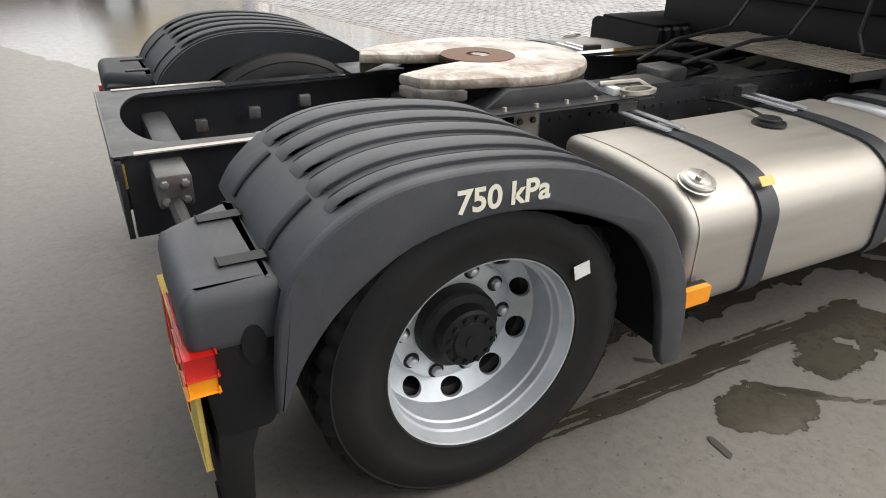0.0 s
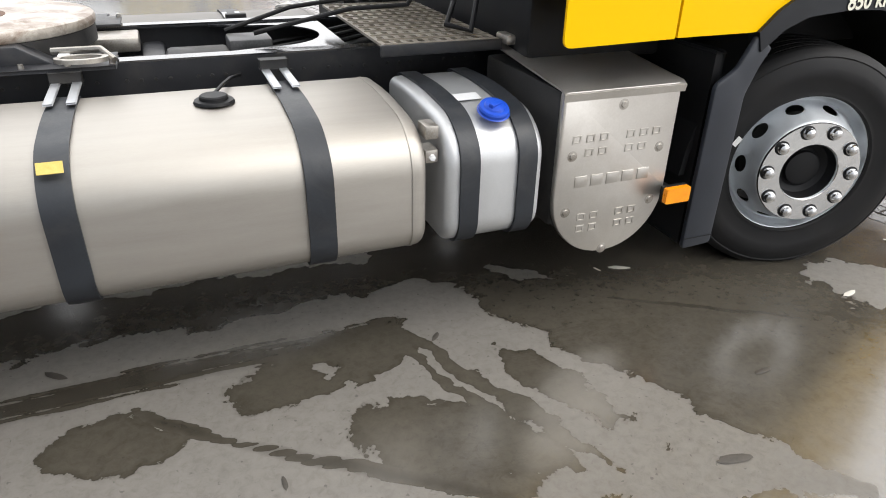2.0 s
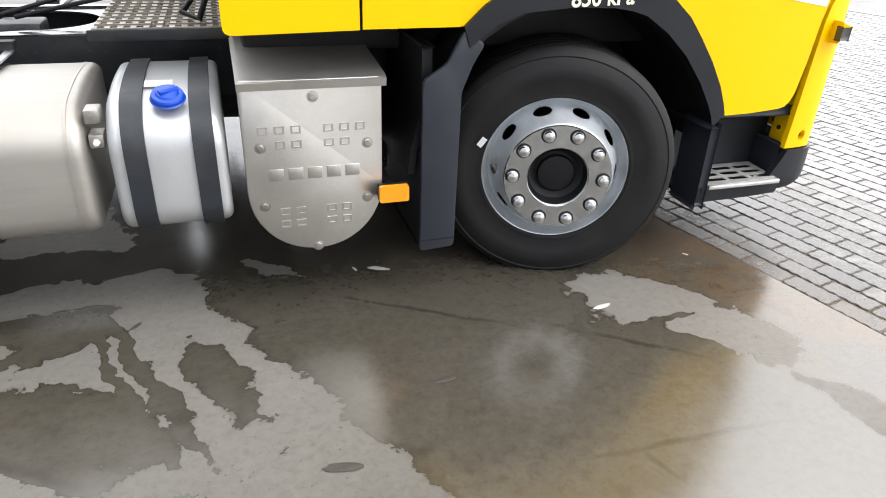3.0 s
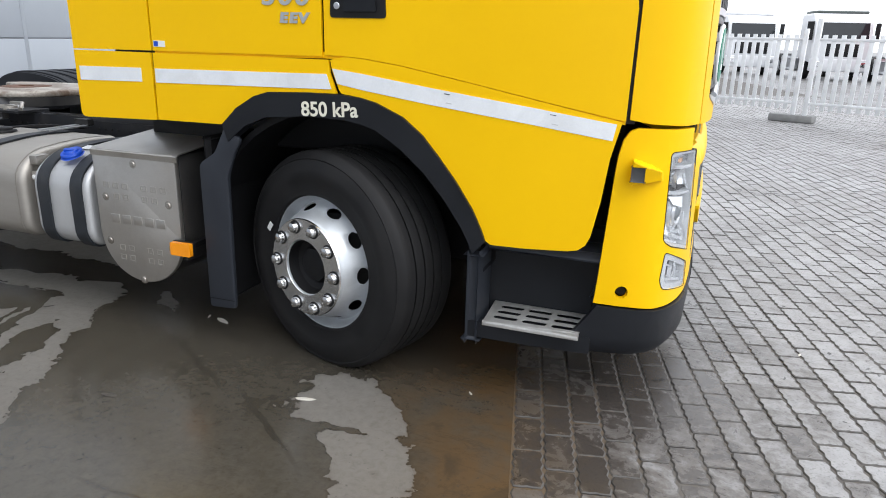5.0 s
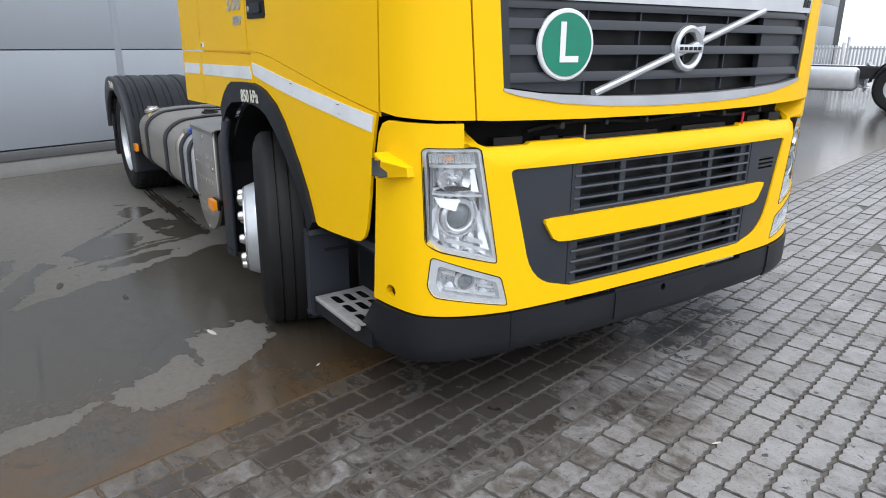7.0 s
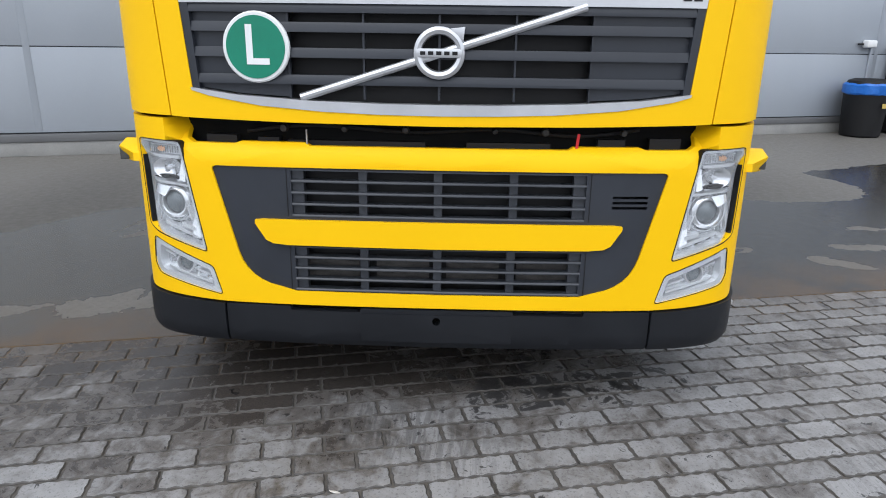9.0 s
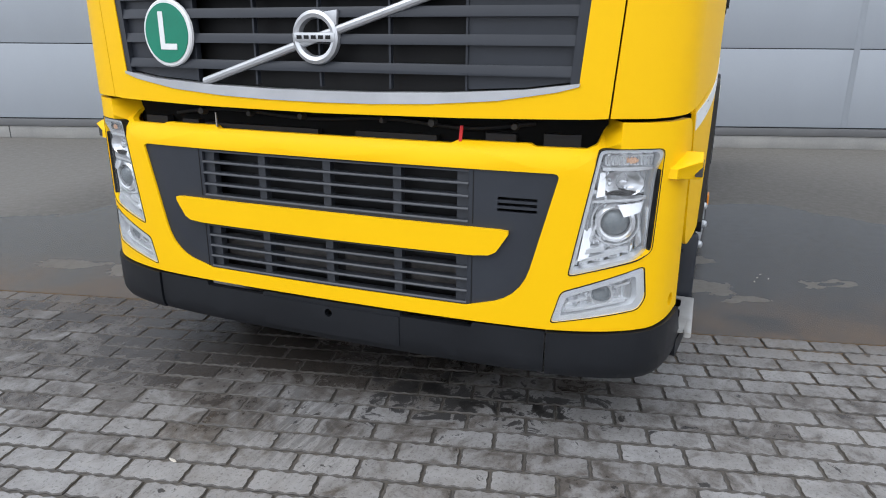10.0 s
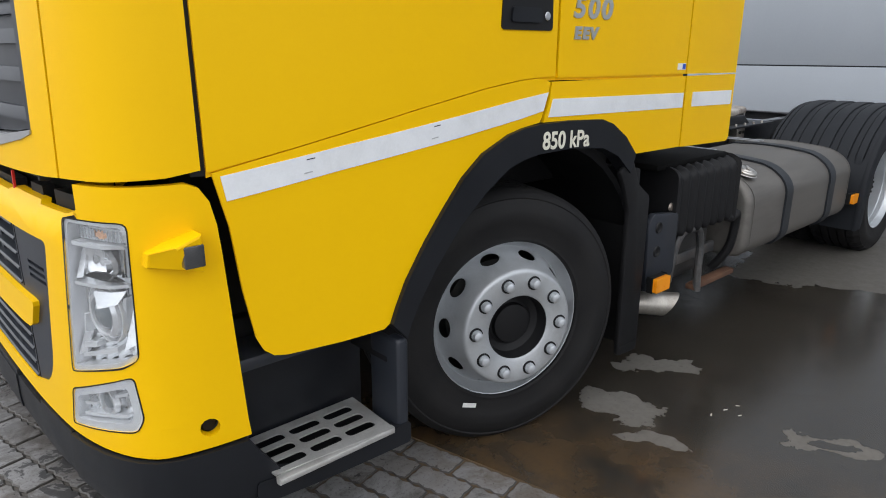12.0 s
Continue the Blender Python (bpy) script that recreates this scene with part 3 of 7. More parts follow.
part("cab_core", box(-1.27, 1.24, -1.04, 1.04, 1.13, 2.63, 0.02), BLACK, truck, "black cab rear wall and inner shell")
# grille
grille = part("grille_back", skin(front_poly(both([(0.0, 1.13), (0.62, 1.15), (0.88, 1.19), (0.9, 1.59), (0, 1.59)])), out=-0.07, thick=0.01), BLACK, truck)
part("badge_bar", skin(front_poly(both([(0.0, 1.496), (0.884, 1.496), (0.891, 1.577), (0, 1.577)])), out=0.003, thick=0.04), SATIN, truck, "satin silver grille top bar")
low_in = [(0.0, 1.172), (0.2, 1.173), (0.45, 1.18), (0.7, 1.195), (0.866, 1.217)]
low_out = [(0.862, 1.207), (0.80, 1.190), (0.62, 1.160), (0.40, 1.143), (0.2, 1.136), (0.0, 1.134)]
crescent = [p for p in low_in] + [p for p in low_out[:-1]]
crescent = low_in + low_out
full = low_in + low_out[:-1] + [(0.0, 1.134)] + [(-y, z) for y, z in low_out[::-1][1:]] + [(-y, z) for y, z in low_in[::-1][:-1]]
part("grille_lip", skin(front_poly(full), out=0.008, thick=0.05), SATIN, truck, "satin silver lower grille lip")
for sd in (-1, 1):
    side_p = [(sd * y, z) for y, z in ((0.515, 1.19), (0.7, 1.2), (0.862, 1.222), (0.884, 1.5), (0.515, 1.5))]
    part("grille_side", skin(front_poly(side_p), out=-0.02, thick=0.02), GREYPLASTIC, truck)
    edge_p = [(sd * y, z) for y, z in ((0.835, 1.205), (0.868, 1.211), (0.894, 1.577), (0.86, 1.577))]
    part("grille_frame", skin(front_poly(edge_p), out=0.0, thick=0.03), GREYPLASTIC, truck)
for z in (1.484, 1.422, 1.339, 1.250):
    w = 0.885 if z > 1.45 else 0.87
    part("grille_slat", skin(front_poly([(-w, z - 0.017), (w, z - 0.017), (w, z + 0.015), (-w, z + 0.015)]), out=0.0, thick=0.045, lean=lambda s_, z_, z0=z: -0.5 * max(z_ - z0, 0.0)), GREYPLASTIC, truck)
for y in (-0.515, -0.257, 0.0, 0.257, 0.515):
    part("grille_rib", skin(front_poly([(y - 0.0035, 1.185), (y + 0.0035, 1.185), (y + 0.0035, 1.498), (y - 0.0035, 1.498)]), out=-0.012, thick=0.02), GREYPLASTIC, truck)
# diagonal bar and ring emblem
bar = part("diagonal_bar", tube([(1.402, -0.475, 1.189), (1.412, 0.0, 1.341), (1.402, 0.485, 1.495)], 0.0145, 10), SATIN, truck, "silver diagonal grille bar")
ring = lathe([(0.058, -0.012), (0.062, 0.008), (0.074, 0.013), (0.085, 0.006), (0.087, -0.012)], 40, "x", closed=True)
emblem = part("emblem_ring", moved(ring, pose(1.418, 0, 1.343)), SATIN, truck, "round silver emblem")
part("emblem_bar", box(1.413, 1.431, -0.078, 0.078, 1.328, 1.358, 0.004), SATIN, emblem)
for k in range(5):
    part("emblem_mark", box(1.431, 1.433, -0.064 + k * 0.027, -0.046 + k * 0.027, 1.337, 1.349), BLACK, emblem)
part("emblem_arrow", prism([(0.035, 1.422), (0.086, 1.428), (0.080, 1.378)], "x", 1.408, 1.425, 0.003), SATIN, emblem)
# plain bars where the bar carries a maker's name
for k in range(5):
    part("name_bar", skin(front_poly([(-0.865 + 0.062 * k, 1.521), (-0.816 + 0.062 * k, 1.521), (-0.816 + 0.062 * k, 1.557), (-0.865 + 0.062 * k, 1.557)]), out=0.006, thick=0.004), BLACK, truck)
for k in range(2):
    part("type_bar", skin(front_poly([(0.80 + 0.036 * k, 1.518), (0.828 + 0.036 * k, 1.518), (0.832 + 0.036 * k, 1.55), (0.804 + 0.036 * k, 1.55)]), out=0.006, thick=0.004), BLACK, truck)
# round green sign with a letter
disc = moved(lathe([(0.0, 0.0), (0.112, 0.0), (0.117, -0.004), (0.117, -0.014), (0.0, -0.016)], 40, "x"), pose(1.408, -0.622, 1.354, 0, 0, -5))
sign = part("round_sign", disc, WHITE, truck, "round green and white sign with letter L")
part("sign_face", moved(lathe([(0.0, 0.002), (0.103, 0.002), (0.103, -0.002), (0.0, -0.002)], 40, "x"), pose(1.409, -0.622, 1.354, 0, 0, -5)), GREEN, sign)
lettering("sign_letter", "L", 0.185, pose(1.4125, -0.620, 1.355, 90, 0, 90 - 5), WHITE, sign, "white letter L", 0.001, 0.0022)

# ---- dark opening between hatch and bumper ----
# a matt black sheet stands in for the shade deep in the gap
part("bumper_gap_back", skin(front_poly(both([(0.0, 1.0), (0.97, 1.0), (0.97, 1.2), (0, 1.2)])), out=-0.11, thick=0.01), MATTBLACK, truck)
part("gap_sill", skin(front_poly(both([(0.0, 0.98), (0.95, 0.98), (0.95, 1.012), (0, 1.012)])), out=-0.045, thick=0.07), GRIME, truck)
for y, w, h in ((-0.8, 0.12, 0.035), (-0.62, 0.08, 0.03), (-0.3, 0.5, 0.022), (0.25, 0.3, 0.024), (0.62, 0.1, 0.04), (0.82, 0.12, 0.045)):
    part("hinge_bracket", skin(front_poly([(y - w / 2, 1.012), (y + w / 2, 1.012), (y + w / 2, 1.012 + h), (y - w / 2, 1.012 + h)]), out=-0.06, thick=0.03), BLACK, truck)
for y, r in ((-0.56, 0.012), (-0.34, 0.009), (-0.12, 0.010), (0.2, 0.008), (0.38, 0.012), (0.66, 0.010)):
    x_, y_ = on_plan(s_y(abs(y)), -0.085)
    part("gap_fitting", moved(lathe([(0.0, 0.03), (r, 0.028), (r * 1.3, 0.012), (r * 1.3, 0.0), (0.0, 0.0)], 10, "x"), pose(x_, y, 1.075)), GRIME, truck)
part("gap_cable", tube(spline([(1.31, -0.7, 1.06), (1.315, -0.45, 1.085), (1.32, -0.1, 1.065), (1.32, 0.2, 1.08), (1.315, 0.5, 1.06), (1.30, 0.72, 1.085)], 5), 0.007, 8), BLACK, truck)
part("release_tab", skin(front_poly([(0.484, 1.014), (0.494, 1.014), (0.5, 1.075), (0.49, 1.075)]), out=-0.035, thick=0.006), RED, truck, "small red release lever")
part("release_wire", skin(front_poly([(-0.475, 1.014), (-0.47, 1.014), (-0.47, 1.075), (-0.475, 1.075)]), out=-0.035, thick=0.006), WORN, truck)

# ---- bumper ----
LAMP = [(0.937, 1.022), (1.118, 1.026), (1.109, 0.70), (1.07, 0.675), (0.866, 0.614)]
FOG = [(0.848, 0.555), (1.092, 0.652), (1.103, 0.545), (1.085, 0.507), (0.818, 0.448)]
BEND = [((1 - k) ** 2 * 0.742 + 2 * k * (1 - k) * 0.712 + k * k * 0.59, (1 - k) ** 2 * 0.625 + 2 * k * (1 - k) * 0.512 + k * k * 0.490) for k in (0.0, 0.17, 0.33, 0.5, 0.67, 0.83, 1.0)]
INSET = [(0.0, 0.944), (0.80, 0.944), (0.813, 0.941), (0.819, 0.933), (0.818, 0.925)] + BEND + [(0.53, 0.474), (0.0, 0.472)]


def bumper_outline():
    half = [(s_y(0.0), 1.018), (s_y(0.46), 1.018), (s_y(0.48), 1.028), (s_y(0.72), 1.028), (s_y(0.74), 1.02), (s_y(0.90), 1.02), (s_y(0.93), 1.032), (s_y(0.952), 1.06), (s_y(0.963), 1.105)]
    half += [(s_y(1.08), 1.106), (s_x(1.165, 1), 1.110), (s_x(1.138, 1), 1.098), (s_x(1.118, 1), 1.066), (s_x(1.106, 1), 1.01), (s_x(1.100, 1), 0.94), (s_x(1.095, 1), 0.86), (s_x(1.085, 1), 0.7), (s_x(1.073, 1), 0.5), (s_x(1.068, 1), 0.455)]
    half += [(s_x(1.2, 1), 0.447), (s_y(1.12), 0.437), (s_y(0.98), 0.428), (s_y(0.81), 0.421), (s_y(0.4), 0.419), (0.0, 0.419)]
    return half + [(-s, z) for s, z in reversed(half) if s > 1e-6]


def roll(s, z):
    """The bumper's top edge rolls back over the front."""
    return -0.03 * max(0.0, (z - 0.965) / 0.055) ** 2 if abs(s) < 0.97 and z > 0.965 else 0.0


holes = [front_poly(INSET + [(-y, z) for y, z in INSET[::-1] if y > 0])]
for sd in (-1, 1):
    for sh in (LAMP, FOG):
        holes.append(front_poly([(sd * y, z) for y, z in rounded(sh, 0.018, 3)]))
    holes.append([(s_x(1.165, sd) + 0.024 * math.cos(a * math.pi / 6), 0.505 + 0.024 * math.sin(a * math.pi / 6)) for a in range(12)])
bumper = part("bumper", skin(bumper_outline(), holes, out=0.0, thick=0.025, step=0.04, lean=roll), YELLOW, truck, "yellow front bumper")
UP, LOW = [(-0.53, 0.766), (0.53, 0.766), (0.53, 0.936), (-0.53, 0.936)], [(-0.525, 0.48), (0.525, 0.48), (0.53, 0.648), (-0.53, 0.648)]
vents = [[(0.628, 0.858 - 0.019 * k), (0.757, 0.858 - 0.019 * k), (0.755, 0.848 - 0.019 * k), (0.627, 0.848 - 0.019 * k)] for k in range(3)]
inset = [(y * 0.999, z) for y, z in INSET]
part("bumper_inset", skin(front_poly(inset + [(-y, z) for y, z in inset[::-1] if y > 0]), [front_poly(UP), front_poly(LOW)] + [front_poly(v) for v in vents], out=-0.008, thick=0.02), GREYPLASTIC, bumper, "slate grey bumper inset")
part("bumper_back", skin(front_poly([(-0.8, 0.46), (0.8, 0.46), (0.8, 0.95), (-0.8, 0.95)]), out=-0.09, thick=0.01), BLACK, bumper)
part("bumper_bar", skin(front_poly(both([(0.0, 0.752), (0.64, 0.751), (0.668, 0.748), (0.668, 0.735), (0.63, 0.675), (0.605, 0.662), (0.55, 0.657), (0.0, 0.654)])), out=0.008, thick=0.03), YELLOW, bumper, "yellow bumper crossbar")
for z0, z1, cnt in ((0.766, 0.936, 4), (0.48, 0.648, 4)):
    for k in range(cnt + 1):
        z = z0 + (z1 - z0) * k / cnt
        part("bumper_slat", skin(front_poly([(-0.53, z - 0.0035), (0.53, z - 0.0035), (0.53, z), (0.53, z + 0.0045), (-0.53, z + 0.0045), (-0.53, z)]), out=-0.004, thick=0.035, step=0.1, lean=lambda s_, z_, z0=z: -0.9 * max(z_ - z0, 0.0)), SLATLIT, bumper)
    for y, w in ((-0.513, 0.026), (-0.272, 0.015), (0.0, 0.015), (0.272, 0.015), (0.513, 0.026)):
        part("bumper_post", skin(front_poly([(y - w, z0), (y + w, z0), (y + w, z1), (y - w, z1)]), out=-0.022, thick=0.03), SLATLIT, bumper)
    for sd in (-1, 1):
        part("module_gap", skin(front_poly([(sd * 0.5445, z0 - 0.004), (sd * 0.5475, z0 - 0.004), (sd * 0.5475, z1 + 0.006), (sd * 0.5445, z1 + 0.006)]), out=-0.0065, thick=0.004), BLACK, bumper)
for k in range(4):
    y = -0.4 + 0.2667 * k
    part("cooler_block", skin(front_poly([(y - 0.10, 0.5), (y + 0.10, 0.5), (y + 0.10, 0.60), (y - 0.10, 0.60)]), out=-0.075, thick=0.012), COOLER, bumper, "dusty cooler behind the lower grille")
for y in (-0.20, 0.20):
    part("plate_screw", moved(lathe([(0.0, 0.004), (0.005, 0.003), (0.006, 0.0)], 10, "x"), pose(1.411, y, 0.392)), WHITE, bumper)


def lamp(sd):
    """Headlamp and fog lamp of one side, with reflectors behind clear lenses."""
    def fp(pts):
        return front_poly([(sd * y, z) for y, z in pts])
    def dip(s, z):
        """The lamp falls back towards its outer edge below the turn signal."""
        k = min(1.0, max(0.0, (abs(on_plan(s)[1]) - 1.045) / 0.07))
        return -0.022 * k * k * (3 - 2 * k) * min(1.0, max(0.0, (0.985 - z) / 0.03))

    def lskin(pts, holes=(), out=0.0, thick=0.01):
        return skin(fp(pts), [fp(h) for h in holes], out=out, thick=thick, step=0.02, lean=dip)

    def fluted(s, z):
        return dip(s, z) + 0.007 * math.sin(118 * s)

    head = part("headlamp", skin(fp(rounded(LAMP, 0.016, 3)), out=-0.045, thick=0.01, step=0.008, lean=fluted), REFLECTOR, truck, "clear-lens headlamp with projector and reflectors")
    big = [(0.934, 1.025), (1.120, 1.029), (1.111, 0.70), (1.073, 0.671), (0.862, 0.610)]
    part("lamp_gasket", skin(fp(rounded(big, 0.018, 3)), [fp(rounded(LAMP, 0.016, 3))], out=0.0015, thick=0.03), BLACK, head)
    rim_in = rounded([(0.946, 1.013), (1.108, 1.017), (1.099, 0.708), (1.062, 0.685), (0.880, 0.632)], 0.012, 3)
    part("lamp_bezel", lskin(rounded(LAMP, 0.016, 3), [rim_in], -0.003, 0.04), LAMPWHITE, head)
    part("lamp_lens", lskin(rounded(LAMP, 0.016, 3), (), 0.002, 0.003), LENS, head, "clear lens").visible_shadow = False
    part("lamp_side_panel", skin(fp([(1.1145, 0.962), (1.118, 0.962), (1.109, 0.702), (1.105, 0.702)]), out=-0.004, thick=0.07), BLACK, head, "black side wall of the lamp recess")
    part("turn_signal", skin(fp([(0.957, 0.972), (1.10, 0.976), (1.103, 1.006), (0.955, 1.002)]), out=-0.026, thick=0.02), LAMPWHITE, head)
    for k in range(13):
        ya = 0.961 + 0.0108 * k
        part("signal_flute", skin(fp([(ya, 0.976), (ya + 0.0035, 0.976), (ya + 0.0035, 1.002), (ya, 1.002)]), out=-0.021, thick=0.006), REFLECTOR, head)
    x, yy = on_plan(s_y(sd * 1.035), -0.024)
    part("signal_bulb", moved(lathe([(0.0, 0.006), (0.010, 0.004), (0.014, -0.002), (0.0, -0.006)], 16, "x"), pose(x, yy, 0.989, 0, 0, sd * 12) @ Matrix.Diagonal((1, 1.5, 0.8, 1))), BULB, head, "pale amber bulb")
    part("lamp_divider", lskin([(0.948, 0.958), (1.1, 0.962), (1.1, 0.972), (0.948, 0.968)], (), -0.006, 0.04), LAMPWHITE, head)
    part("lamp_divider", lskin([(0.925, 0.855), (1.092, 0.868), (1.092, 0.876), (0.926, 0.863)], (), -0.010, 0.04), LAMPWHITE, head)
    for z0, pts_ in ((0.668, [(0.892, 0.662), (0.926, 0.676), (0.936, 0.79), (0.915, 0.80)]), (0.72, [(1.068, 0.712), (1.09, 0.725), (1.093, 0.83), (1.08, 0.835)]), (0.875, [(0.936, 0.872), (0.962, 0.878), (0.962, 0.95), (0.946, 0.95)]), (0.86, [(1.02, 0.815), (1.07, 0.83), (1.085, 0.86), (1.0, 0.852)])):
        part("reflector_wedge", skin(fp(pts_), out=-0.012, thick=0.006, step=0.02, lean=lambda s, z, z0=z0: dip(s, z) - 0.3 * (z - z0)), LAMPCHROME, head, "bright slanted reflector facet")
    # main-beam reflector with its dark lower edge
    x, yy = on_plan(s_y(sd * 1.015), -0.022)
    bowl = lathe([(0.062, 0.0), (0.056, -0.004), (0.045, -0.016), (0.028, -0.026), (0.012, -0.03), (0.011, -0.008), (0.0, -0.006), (0.0, -0.034), (0.03, -0.034), (0.062, -0.012)], 28, "x", closed=True)
    for v in list(bowl.verts):
        v.co.z *= 0.68
    part("reflector_bowl", moved(bowl, pose(x, yy, 0.918, 0, 0, sd * 12)), LAMPCHROME, head)
    part("bowl_edge", skin(fp([(0.952, 0.880), (0.985, 0.893), (1.02, 0.897), (1.055, 0.893), (1.082, 0.882), (1.05, 0.879)]), out=-0.018, thick=0.012), BLACK, head)
    # projector
    x, yy = on_plan(s_y(sd * 1.002), -0.03)
    ang = sd * 12
    part("projector_ring", moved(lathe([(0.043, 0.0), (0.046, 0.010), (0.052, 0.012), (0.062, 0.004), (0.064, -0.012), (0.043, -0.012)], 32, "x", closed=True), pose(x, yy, 0.79, 0, 0, ang)), LAMPCHROME, head)
    part("projector_ring", moved(lathe([(0.069, -0.010), (0.071, 0.0), (0.075, 0.0), (0.077, -0.010)], 32, "x", closed=True), pose(x, yy, 0.79, 0, 0, ang)), LAMPWHITE, head)
    part("projector_lens", moved(lathe([(0.0, 0.020), (0.016, 0.018), (0.029, 0.012), (0.039, 0.003), (0.043, -0.006), (0.0, -0.008)], 28, "x"), pose(x, yy, 0.79, 0, 0, ang)), PROJECTOR, head, "grey glass projector lens")
    for pts_ in ([(0.898, 0.655), (1.045, 0.703), (1.045, 0.716), (0.902, 0.668)], [(0.915, 0.685), (0.972, 0.700), (0.972, 0.716), (0.918, 0.702)], [(0.925, 0.73), (0.932, 0.73), (0.944, 0.78), (0.937, 0.78)], [(1.068, 0.76), (1.074, 0.76), (1.08, 0.84), (1.074, 0.84)]):
        part("reflector_step", lskin(pts_, (), -0.016, 0.03), LAMPWHITE, head)
    fog = part("fog_lamp", skin(fp(rounded(FOG, 0.014, 3)), out=-0.035, thick=0.01, step=0.008, lean=lambda s, z: 0.005 * math.sin(140 * s)), REFLECTOR, truck, "clear-lens fog lamp")
    bigf = [(0.8455, 0.5585), (1.0945, 0.6555), (1.106, 0.544), (1.0865, 0.504), (0.8145, 0.4445)]
    part("lamp_gasket", skin(fp(rounded(bigf, 0.016, 3)), [fp(rounded(FOG, 0.014, 3))], out=0.0015, thick=0.03), BLACK, fog)
    part("lamp_bezel", skin(fp(rounded(FOG, 0.014, 3)), [fp(rounded([(0.864, 0.541), (1.072, 0.622), (1.08, 0.55), (1.068, 0.525), (0.846, 0.472)], 0.012, 3))], out=-0.002, thick=0.04), LAMPWHITE, fog)
    part("lamp_lens", skin(fp(rounded([(0.851, 0.552), (1.089, 0.648), (1.099, 0.546), (1.082, 0.511), (0.823, 0.452)], 0.012, 3)), out=0.002, thick=0.003), LENS, fog, "clear lens").visible_shadow = False
    for pts_ in ([(0.862, 0.482), (1.05, 0.530), (1.05, 0.540), (0.864, 0.492)], [(0.872, 0.515), (0.932, 0.532), (0.932, 0.540), (0.873, 0.524)], [(1.015, 0.575), (1.06, 0.592), (1.06, 0.60), (1.015, 0.584)]):
        part("reflector_step", skin(fp(pts_), out=-0.014, thick=0.03), LAMPWHITE, fog)
    x, yy = on_plan(s_y(sd * 0.975), -0.026)
    part("fog_ring", moved(lathe([(0.030, 0.0), (0.032, 0.010), (0.038, 0.010), (0.040, -0.004), (0.030, -0.008)], 24, "x", closed=True), pose(x, yy, 0.553, 0, 0, sd * 12)), LAMPCHROME, fog)
    part("fog_lens", moved(lathe([(0.0, 0.010), (0.018, 0.007), (0.029, -0.002), (0.0, -0.006)], 20, "x"), pose(x, yy, 0.553, 0, 0, sd * 12)), PROJECTOR, fog)
    # yellow side repeater pod
    y0 = 1.172
    ind = prism([(1.160, 0.918), (1.262, 0.932), (1.258, 0.962), (1.22, 0.985), (1.160, 1.006)], "y", sd * (y0 - 0.06), sd * (y0 + 0.060), 0.006, 2)
    for v in ind.verts:
        if v.co.x > 1.23:
            v.co.y = sd * (y0 - 0.06 + (abs(v.co.y) - y0 + 0.06) * 0.42)
    pod = part("repeater_pod", ind, YELLOW, truck, "yellow moulded side repeater pod")
    part("repeater_lens", box(1.1575, 1.204, sd * (y0 + 0.038), sd * (y0 + 0.0625), 0.932, 0.984, 0.004), LAMPGREY, pod, "smoky grey repeater lens")
    x, yy = on_plan(s_x(1.165, sd), -0.02)
    part("bumper_bolt", moved(lathe([(0.0, 0.0), (0.016, 0.0), (0.02, -0.01), (0.026, -0.012), (0, -0.014)], 20, "y"), pose(x, yy, 0.505, 0, 0, 0 if sd > 0 else 180)), BLACK, truck)


lamp(-1)
lamp(1)

# ---- black bumper skirt ----
def tuck(s, z):
    return -0.045 * max(0.0, (0.30 - z) / 0.07) ** 2 if z < 0.30 else 0.0


mid_skirt = [(0.0, 0.252), (0.55, 0.254), (0.802, 0.257), (0.802, 0.414), (0.555, 0.414), (0.55, 0.398), (0.29, 0.398), (0.285, 0.412), (0.0, 0.412)]
towh = [[(s_y(0.0) + 0.016 * math.cos(a * math.pi / 5), 0.37 + 0.016 * math.sin(a * math.pi / 5)) for a in range(10)]]
skirt = part("bumper_skirt", skin(front_poly(mid_skirt + [(-y, z) for y, z in mid_skirt[::-1] if y > 0]), towh, out=0.006, thick=0.03, lean=tuck), PLASTIC, truck, "dark grey plastic bumper skirt")
part("plate_mount", skin(front_poly([(-0.285, 0.282), (0.285, 0.282), (0.285, 0.396), (-0.285, 0.396)]), towh, out=0.0105, thick=0.008, lean=tuck), PLASTIC, skirt, "plain dark mounting panel for a plate")
